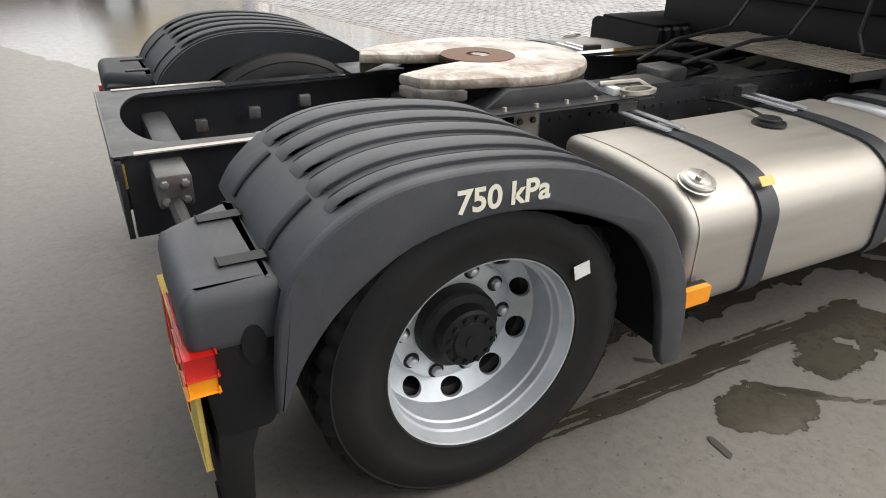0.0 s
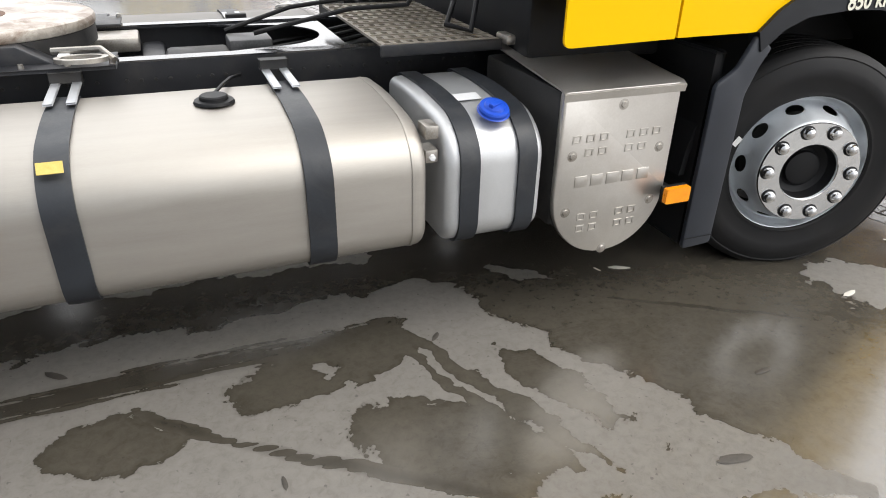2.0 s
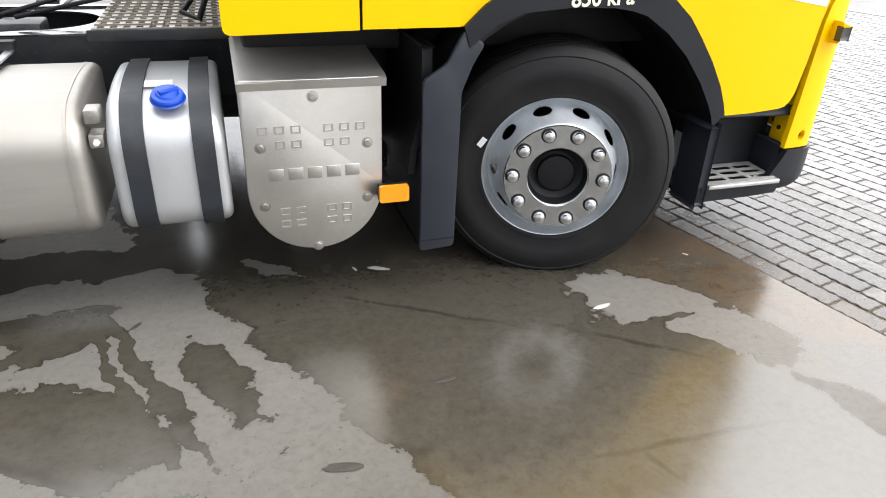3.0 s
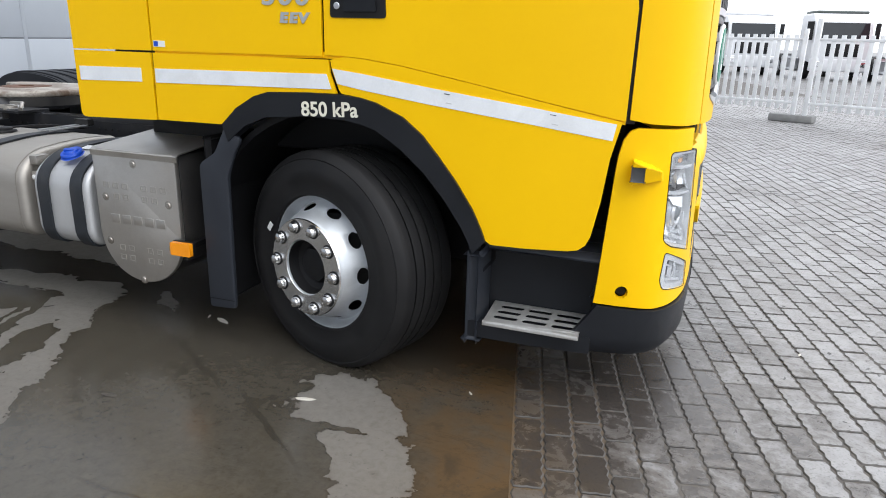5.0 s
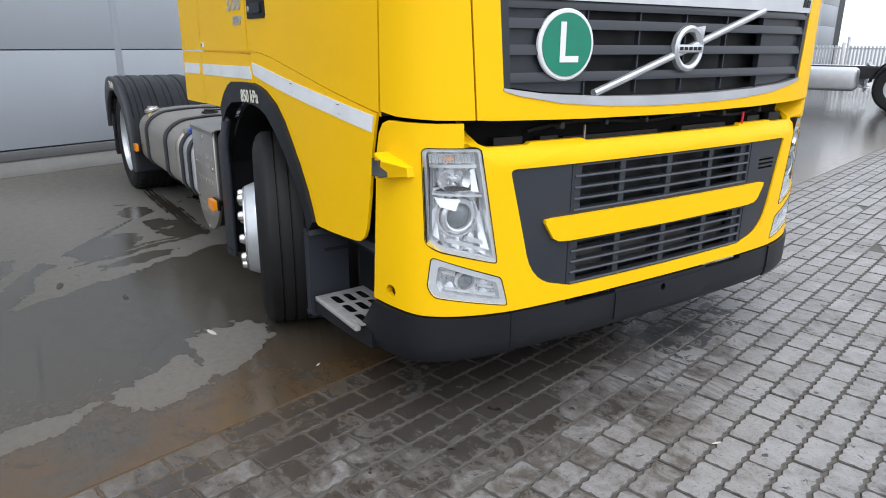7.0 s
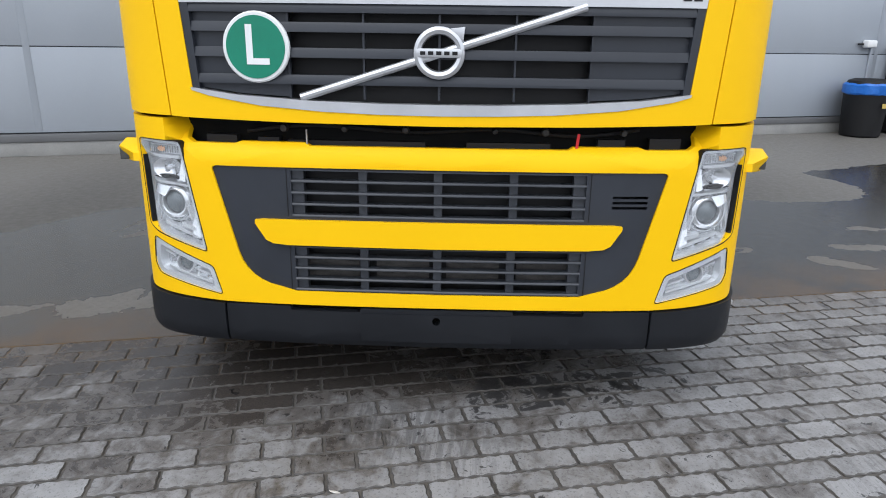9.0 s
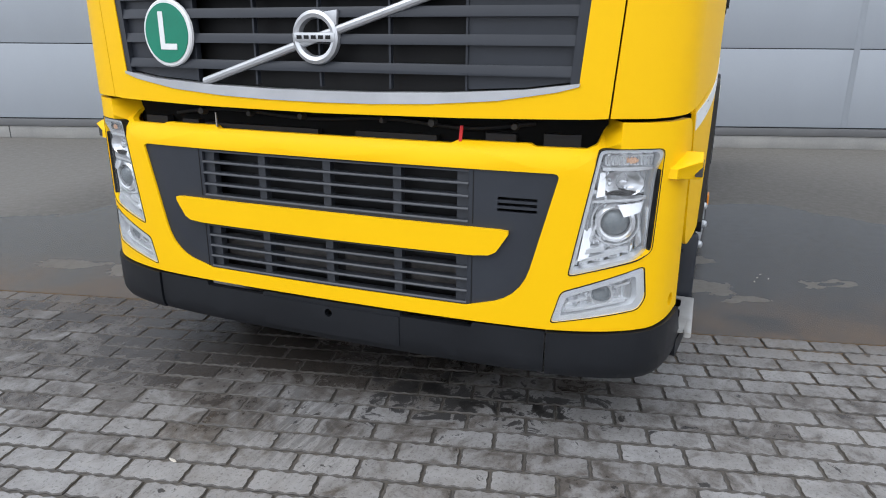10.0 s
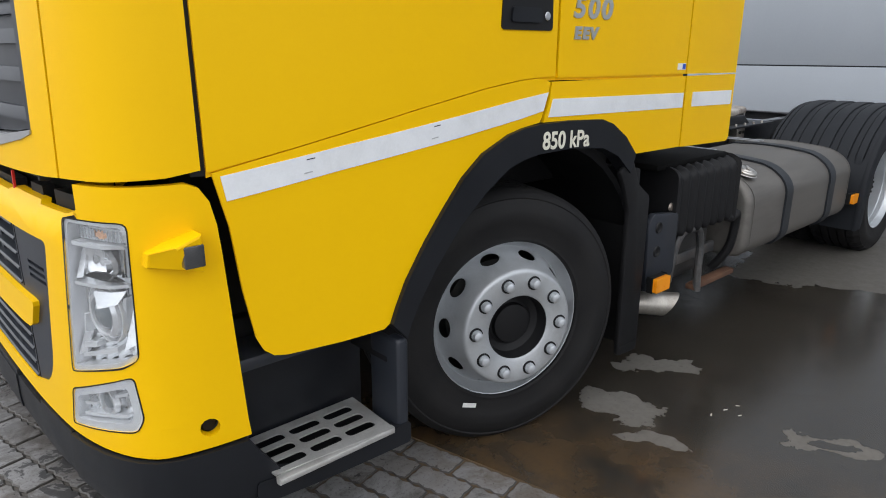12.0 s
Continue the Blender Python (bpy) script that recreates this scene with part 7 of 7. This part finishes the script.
# ---- small litter on the concrete ----
def pebble(x, y, r, mat, label):
    bm = bmesh.new()
    bmesh.ops.create_icosphere(bm, subdivisions=2, radius=1.0)
    for v in bm.verts:
        k = 1 + 0.35 * noise.noise(v.co * 1.7 + Vector((x * 9, y * 9, 0)))
        v.co = Vector((v.co.x * r * 1.9 * k, v.co.y * r * 0.55 * k, max(0.0, (v.co.z + 0.8) * r * 0.07 * k)))
    ob = part("debris", bm, mat, None, "", 60, pose(x, y, 0.001, 0, 0, x * 500 % 180))
    return tagged(ob, label, "litter", "litter on the yard")


PALE = surface("pale_flake", (0.5, 0.47, 0.42), (0.65, 0.62, 0.56), (0.6, 0.8), scale=30)
DARKBIT = surface("dark_scrap", (0.03, 0.027, 0.022), (0.07, 0.06, 0.05), (0.6, 0.8), scale=30)
pebble(-0.765, -1.04, 0.026, PALE, "pale flake of debris lying on wet concrete")
for px_, py_, pr_ in ((-0.86, -1.02, 0.010), (0.02, -1.55, 0.022), (0.62, -1.25, 0.008), (1.75, -2.2, 0.012), (1.95, -0.3, 0.010), (0.35, 2.6, 0.010), (-0.68, 1.60, 0.006), (-0.76, 1.62, 0.007), (-0.83, 1.64, 0.005), (-0.76, 1.68, 0.006)):
    pebble(px_, py_, pr_, PALE, "small pale chip of debris on the ground")
for px_, py_, pr_ in ((-3.07, -1.49, 0.03), (-2.334, -1.739, 0.014), (-2.96, -1.02, 0.025), (-1.70, -1.244, 0.016), (-1.10, -2.107, 0.03), (-0.708, -1.82, 0.02)):
    pebble(px_, py_, pr_, DARKBIT, "small dark scrap on the concrete")

# ================= what stands round the yard =================
FENCE = surface("white_fence_paint", (0.62, 0.63, 0.64), (0.75, 0.76, 0.77), (0.4, 0.6), scale=4, fine=120, relief=0.1, dirt=(0.4, 0.38, 0.35))
BLOCK = surface("grey_fence_foot", (0.16, 0.16, 0.158), (0.24, 0.24, 0.235), (0.7, 0.9), scale=6, fine=90, relief=0.3)
DBLUE = surface("deep_blue_paint", (0.01, 0.06, 0.26), (0.015, 0.09, 0.34), (0.3, 0.4), scale=2, fine=100, relief=0.02, coat=0.3)
DRED = surface("deep_red_paint", (0.35, 0.015, 0.02), (0.48, 0.03, 0.035), (0.3, 0.45), scale=3, fine=100, relief=0.05)
MAROON = surface("maroon_chassis_paint", (0.10, 0.012, 0.016), (0.17, 0.025, 0.028), (0.4, 0.6), scale=4, fine=100, relief=0.1)
OFFWHITE = surface("off_white_paint", (0.62, 0.63, 0.65), (0.72, 0.73, 0.75), (0.35, 0.5), scale=2, fine=100, relief=0.03)
AMBERPAINT = surface("amber_yellow_paint", (0.75, 0.38, 0.015), (0.83, 0.44, 0.02), (0.35, 0.5), scale=2, fine=100, relief=0.03)
SAND_PAINT = surface("pale_yellow_paint", (0.62, 0.46, 0.12), (0.70, 0.53, 0.16), (0.4, 0.5), scale=2, fine=100, relief=0.03)
TIMBER = surface("weathered_timber", (0.10, 0.06, 0.04), (0.22, 0.14, 0.09), (0.7, 0.9), scale=6, fine=60, relief=0.3, stretch=(1, 1, 6))
SLATE = surface("dark_roof_sheet", (0.06, 0.075, 0.07), (0.10, 0.12, 0.115), (0.5, 0.7), scale=1, fine=60, relief=0.1)


def fence_panel(a, b, height=1.5, low=0.34):
    """A white steel fence panel from a to b: two posts, two rails and flat upright bars."""
    a, b = Vector(a), Vector(b)
    d = b - a
    f = thing("fence", "white steel yard fence panel with flat bars", "fence", "yard fence", Matrix.Translation((a.x, a.y, 0)) @ Matrix.Rotation(math.atan2(d.y, d.x), 4, "Z"))
    ln = d.length
    me = None
    for x, more in ((0.035, 0.40), (ln - 0.18, 0.22)):
        part("post", box(x - 0.04, x + 0.04, -0.04, 0.04, 0.0, height + more, 0.006), FENCE, f)
    for z in (low, height):
        part("rail", box(0.06, ln - 0.18, -0.02, 0.02, z, z + 0.05, 0.004), FENCE, f)
    k = 0
    while 0.16 + 0.155 * k < ln - 0.24:
        pm = Matrix.Translation((0.16 + 0.155 * k, 0, low - 0.10))
        if me is None:
            me = part("bar", box(-0.04, 0.04, -0.012, 0.012, 0, height - low + 0.21, 0.003), FENCE, f, "", 35, pm).data
        else:
            o = new("bar", me)
            o.parent = f
            o.matrix_basis = pm
        k += 1
    part("foot", box(-0.58, 0.22, -0.16, 0.16, 0.001, 0.14, 0.02), BLOCK, f, "grey recycled-plastic fence foot")
    return f


p0 = Vector((-0.72, 13.00))
step = Vector((2.03, -0.86))
for k in range(4):
    fence_panel(p0 + step * k, p0 + step * (k + 1), 1.52)
q0 = Vector((-5.60, 21.9))
for k in range(3):
    fence_panel(q0 + Vector((-2.1, 0.75)) * (k + 1), q0 + Vector((-2.1, 0.75)) * k, 1.24, 0.24)


def road_wheel(parent, x, y, z, side, r=0.5):
    t = part("tyre", moved(lathe([(0.29, 0.0), (0.36, 0.02), (r - 0.04, 0.015), (r, -0.03), (r, -0.25), (0.3, -0.28), (0.28, -0.15)], 32, "y", closed=True), pose(x, y, z, 0, 0, 0 if side > 0 else 180)), RUBBER, parent, "black tyre")
    part("rim", moved(lathe([(0.29, -0.02), (0.27, -0.06), (0.24, -0.12), (0.12, -0.12), (0.1, -0.05), (0.0, -0.05)], 28), pose(x, y, z, 0, 0, 0 if side > 0 else 180)), SILVER, parent, "silver wheel rim")


def parked_truck(name, label, m, paint, roof_paint, cab_h=3.2, with_box=None, deflector=False, chassis=CHASSIS):
    """A distant tractor or rigid truck, nose towards +x of its own axes."""
    t = thing(name, label, "truck", "", m)
    prof = rounded([(-0.9, 0.95), (1.0, 0.75), (1.15, 1.0), (1.12, 1.7), (0.95, cab_h - 0.3), (0.6, cab_h), (-0.9, cab_h)], 0.12)
    part("cab", prism(prof, "y", -1.22, 1.22, 0.08, 3), paint, t)
    part("windscreen", prism([(1.125, 1.75), (1.14, 1.75), (0.985, cab_h - 0.4), (0.965, cab_h - 0.4)], "y", -1.05, 1.05), DARKGLASS, t, "dark windscreen")
    for sd in (-1, 1):
        part("side_window", prism([(0.05, 1.75), (0.95, 1.75), (0.8, cab_h - 0.5), (0.05, cab_h - 0.5)], "y", sd * 1.222, sd * 1.228), DARKGLASS, t)
        part("mirror", box(0.95, 1.1, sd * 1.3, sd * 1.48, 1.8, 2.5, 0.03), BLACK, t)
        part("frame_rail", box(-4.25, 0.8, sd * 0.36, sd * 0.44, 0.65, 0.9), chassis, t)
        part("fuel_tank", box(-2.9, -1.3, sd * 0.65, sd * 1.2, 0.4, 0.9, 0.1, 3), SATIN, t)
        part("rear_guard", prism(arc(-3.7, 0.5, 0.6, 10, 170, 14) + arc(-3.7, 0.5, 0.57, 170, 10, 14), "y", sd * 0.65, sd * 1.24), BLACK, t)
        road_wheel(t, 0.0, sd * 1.2, 0.5, sd)
        road_wheel(t, -3.7, sd * 1.2, 0.5, sd)
    part("bumper", box(0.95, 1.25, -1.22, 1.22, 0.4, 0.95, 0.06, 3), paint, t)
    part("grille", box(1.12, 1.165, -0.8, 0.8, 1.05, 1.6, 0.02), BLACK, t)
    for sd in (-1, 1):
        part("headlamp", box(1.24, 1.27, sd * 0.75, sd * 1.1, 0.62, 0.82, 0.02), REFLECTOR, t)
    part("roof_panel", box(-0.85, 0.55, -1.1, 1.1, cab_h, cab_h + 0.12, 0.05, 3), roof_paint, t)
    if deflector:
        part("roof_deflector", prism(rounded([(-0.85, cab_h + 0.1), (0.5, cab_h + 0.1), (-0.4, cab_h + 0.7), (-0.85, cab_h + 0.75)], 0.08), "y", -1.05, 1.05, 0.05), roof_paint, t)
    if with_box:
        part("cargo_box", box(-5.2, -1.1, -1.24, 1.24, 0.95, with_box[1], 0.04), with_box[0], t)
    return t


parked_truck("parked_truck", "white parked tractor truck with dark windows", pose(3.4, 36.0, 0, 0, 0, -75), OFFWHITE, OFFWHITE, 2.9)
parked_truck("parked_truck", "white parked tractor truck beside a red one", pose(7.0, 33.0, 0, 0, 0, -80), OFFWHITE, SLATE, 2.9)
parked_truck("parked_truck", "red parked tractor truck with black grille", pose(10.5, 30.0, 0, 0, 0, -80), DRED, DRED, 3.2, None, True)
parked_truck("parked_truck", "blue tractor truck parked across the yard", pose(-7.55, 13.45, 0, 0, 0, 200.5), DBLUE, DBLUE, 3.0)
parked_truck("parked_truck", "white parked tractor truck with tall cab", pose(-10.1, 31.5, 0, 0, 0, -100), OFFWHITE, OFFWHITE, 3.3, None, True)
parked_truck("parked_truck", "amber truck with dark tank on maroon chassis", pose(-4.9, 38.5, 0, 0, 0, 8), AMBERPAINT, SLATE, 2.6, (AMBERPAINT, 2.4), False, MAROON)

mast = thing("storage_silo", "dark upright cylindrical exhaust stack behind white truck", "silo", "", pose(-9.15, 28.6, 0))
part("drum", lathe([(0.0, 3.35), (0.22, 3.33), (0.26, 3.25), (0.26, 1.0), (0.0, 0.99)], 20, "z"), BLACK, mast)
part("stand", box(-0.2, 0.2, -0.2, 0.2, 0, 1.0), BLACK, mast)
part("outlet", tube([(0.1, 0, 3.1), (0.5, 0, 3.15)], 0.1, 12), BLACK, mast)

trailer = thing("trailer_chassis", "maroon trailer chassis with black tyres and scrap boards", "trailer", "", pose(-4.9, 24.2, 0, 0, 0, -8))
for sd in (-1, 1):
    part("frame_rail", box(-0.9, 2.0, sd * 0.4, sd * 0.48, 0.95, 1.15, 0.01), MAROON, trailer)
    road_wheel(trailer, 0.0, sd * 1.15, 0.52, sd, 0.52)
    road_wheel(trailer, 1.25, sd * 1.15, 0.52, sd, 0.52)
    part("guard", prism(arc(0.0, 0.52, 0.62, 20, 160, 12) + arc(0.0, 0.52, 0.6, 160, 20, 12), "y", sd * 0.8, sd * 1.18), BLACK, trailer)
part("cross_beam", box(-0.9, -0.75, -0.9, 0.9, 0.9, 1.15, 0.02), MAROON, trailer)
part("bed_plate", box(0.3, 1.9, -0.7, 0.7, 1.15, 1.25, 0.03), GRIME, trailer)
for k in range(9):
    b_ = moved(box(-random.uniform(0.3, 0.8), random.uniform(0.3, 0.7), -0.06, 0.06, -0.02, 0.02), pose(random.uniform(0.5, 1.6), random.uniform(-0.9, 0.5), 1.25 + 0.04 * k, random.uniform(-10, 10), random.uniform(-20, 20), random.uniform(0, 180)))
    part("board", b_, TIMBER, trailer)

shed = thing("workshop_shed", "low workshop building with dark roof", "building", "", pose(-8.0, 60.0, 0, 0, 0, 5))
part("wall", box(-14, 14, -3, 3, 0, 2.3), OFFWHITE, shed)
part("roof", prism([(-3.4, 2.3), (0, 3.3), (3.4, 2.3), (3.4, 2.2), (-3.4, 2.2)], "x", -14.3, 14.3), SLATE, shed)
for k in range(6):
    part("bay_door", box(-12.5 + k * 4.4, -9.5 + k * 4.4, -3.02, -2.995, 0.0, 2.0), AMBERPAINT if k % 2 else CLADDING, shed)

# tall yellow vehicle with a blue roof, and scrap behind the fence
van = thing("works_vehicle", "tall yellow works vehicle with blue roof and two windows", "vehicle", "", pose(-0.9, 20.9, 0, 0, 0, 5))
part("lower_body", box(-2.6, 1.3, -0.1, 2.1, 0.45, 1.95, 0.05, 3), OFFWHITE, van, "pale grey lower body")
part("upper_body", box(-2.6, 1.3, -0.12, 2.1, 1.96, 3.32, 0.06, 3), SAND_PAINT, van, "yellow upper body")
part("roof", prism(rounded([(-2.7, 3.24), (1.36, 3.24), (1.95, 2.90), (1.95, 2.82), (2.1, 2.82), (1.95, 3.05), (1.5, 3.42), (0.9, 3.62), (-2.7, 3.66)], 0.05), "y", -0.3, 2.2, 0.03), DBLUE, van, "overhanging blue roof")
part("skirt_panel", box(1.32, 1.9, 0.1, 1.9, 1.55, 2.08, 0.05), DBLUE, van)
part("tail_box", box(1.75, 2.15, 0.0, 0.6, 2.20, 2.62, 0.04), DRED, van, "red box on its end")
part("end_panel", box(1.32, 1.75, 0.05, 1.8, 2.10, 2.78, 0.03), OFFWHITE, van)
for x0, x1 in ((-0.62, -0.06), (0.22, 0.72)):
    win = part("window", box(x0, x1, -0.135, -0.125, 2.16, 2.98), DARKGLASS, van, "dark window")
    part("window_frame", plate([(x0 - 0.06, 2.10), (x1 + 0.06, 2.10), (x1 + 0.06, 3.04), (x0 - 0.06, 3.04)], [[(x0, 2.16), (x1, 2.16), (x1, 2.98), (x0, 2.98)]], "y", -0.15, -0.121), SAND_PAINT, win)
part("corner_post", box(0.85, 1.05, -0.2, -0.12, 2.0, 3.25, 0.03), SAND_PAINT, van)
for x in (-2.0, 0.6):
    road_wheel(van, x, 0.05, 0.5, -1)
    road_wheel(van, x, 1.95, 0.5, 1)
heap = bmesh.new()
for k in range(150):
    r_ = random.uniform(0, 1) ** 0.6
    a_ = random.uniform(0, 6.28)
    merge(heap, moved(box(-random.uniform(0.2, 0.8), random.uniform(0.2, 0.8), -0.05, 0.05, -0.03, 0.03), pose(-6.3 + 1.6 * r_ * math.cos(a_), 27.6 + 1.0 * r_ * math.sin(a_), 0.1 + (1 - r_) * 1.2 * random.random(), random.uniform(-25, 25), random.uniform(-25, 25), random.uniform(0, 180))))
tagged(part("scrap_heap", heap, TIMBER), "heap of weathered boards and scrap", "scrap", kind="stuff")

# bin, locker and fittings by the hall wall
def at_wall(y, out):
    return Matrix.Translation(wall_place(y, 0.0, out)) @ Matrix.Rotation(math.atan2(wall_dir.y, wall_dir.x), 4, "Z")


BAG = surface("blue_bag_film", (0.01, 0.10, 0.42), (0.03, 0.18, 0.6), (0.25, 0.4), scale=14, fine=80, relief=0.4)
barrel = thing("waste_bin", "round black waste bin with blue bag by the wall", "bin", "", at_wall(6.34, 0.45))
part("body", lathe([(0.0, 0.005), (0.27, 0.005), (0.29, 0.03), (0.33, 0.74), (0.0, 0.74)], 28, "z"), BLACK, barrel)
bag = lathe([(0.335, 0.66), (0.35, 0.68), (0.352, 0.80), (0.33, 0.83), (0.31, 0.80), (0.32, 0.68)], 40, "z", closed=True)
for v in bag.verts:
    k = 1 + 0.03 * noise.noise(v.co * 14)
    v.co = Vector((v.co.x * k, v.co.y * k, v.co.z + 0.025 * noise.noise(v.co * 9)))
part("bin_bag", bag, BAG, barrel, "blue bag folded over the rim")
part("lid", lathe([(0.0, 0.90), (0.20, 0.90), (0.29, 0.87), (0.31, 0.82), (0.0, 0.81)], 28, "z"), BLACK, barrel)
part("sticker", moved(box(-0.11, 0.11, -0.004, 0.004, -0.035, 0.035), pose(0.08, -0.322, 0.5, -3, 0, 14)), GOLD, barrel, "yellow sticker")
cab_ = thing("tool_locker", "black steel locker with a white paper sheet", "locker", "", at_wall(7.4, 0.38))
part("body", box(-0.40, 0.40, -0.3, 0.3, 0.02, 1.36, 0.03), BLACK, cab_)
part("top", box(-0.42, 0.42, -0.32, 0.32, 1.365, 1.41, 0.015), BLACK, cab_)
part("door_seam", box(-0.004, 0.004, -0.303, -0.2995, 0.08, 1.30), GRIME, cab_)
part("paper", moved(box(-0.11, 0.11, -0.002, 0.002, -0.12, 0.12), pose(0.16, -0.304, 0.86, 0, 8, 0)), WHITE, cab_)
for x in (-0.3, 0.0, 0.28):
    part("top_knob", moved(lathe([(0.0, 0.07), (0.03, 0.06), (0.04, 0.0), (0.0, 0.0)], 12, "z"), pose(x, 0, 1.41)), BLACK, cab_)
crate = thing("low_crate", "low dark crate with an upright post", "crate", "", at_wall(8.4, 0.35))
part("body", box(-0.28, 0.28, -0.22, 0.22, 0.002, 0.27, 0.02), BLACK, crate)
part("rim", box(-0.31, 0.31, -0.25, 0.25, 0.275, 0.31, 0.01), GRIME, crate)
part("post", tube([(-0.05, 0, 0.3), (-0.05, 0, 0.52)], 0.02, 8), BLACK, crate)
fit_ = thing("wall_fitting", "small white fitting box fixed to the wall", "fitting", "", at_wall(6.62, 0.0))
part("body", box(-0.10, 0.10, -0.13, -0.001, 1.36, 1.48, 0.03, 3), WHITE, fit_)
part("arm", box(-0.20, -0.08, -0.05, -0.02, 1.40, 1.43, 0.005), BLACK, fit_)
part("down_pipe", box(0.08, 0.12, -0.03, -0.001, 0.26, 1.36, 0.005), CLADDING, fit_)
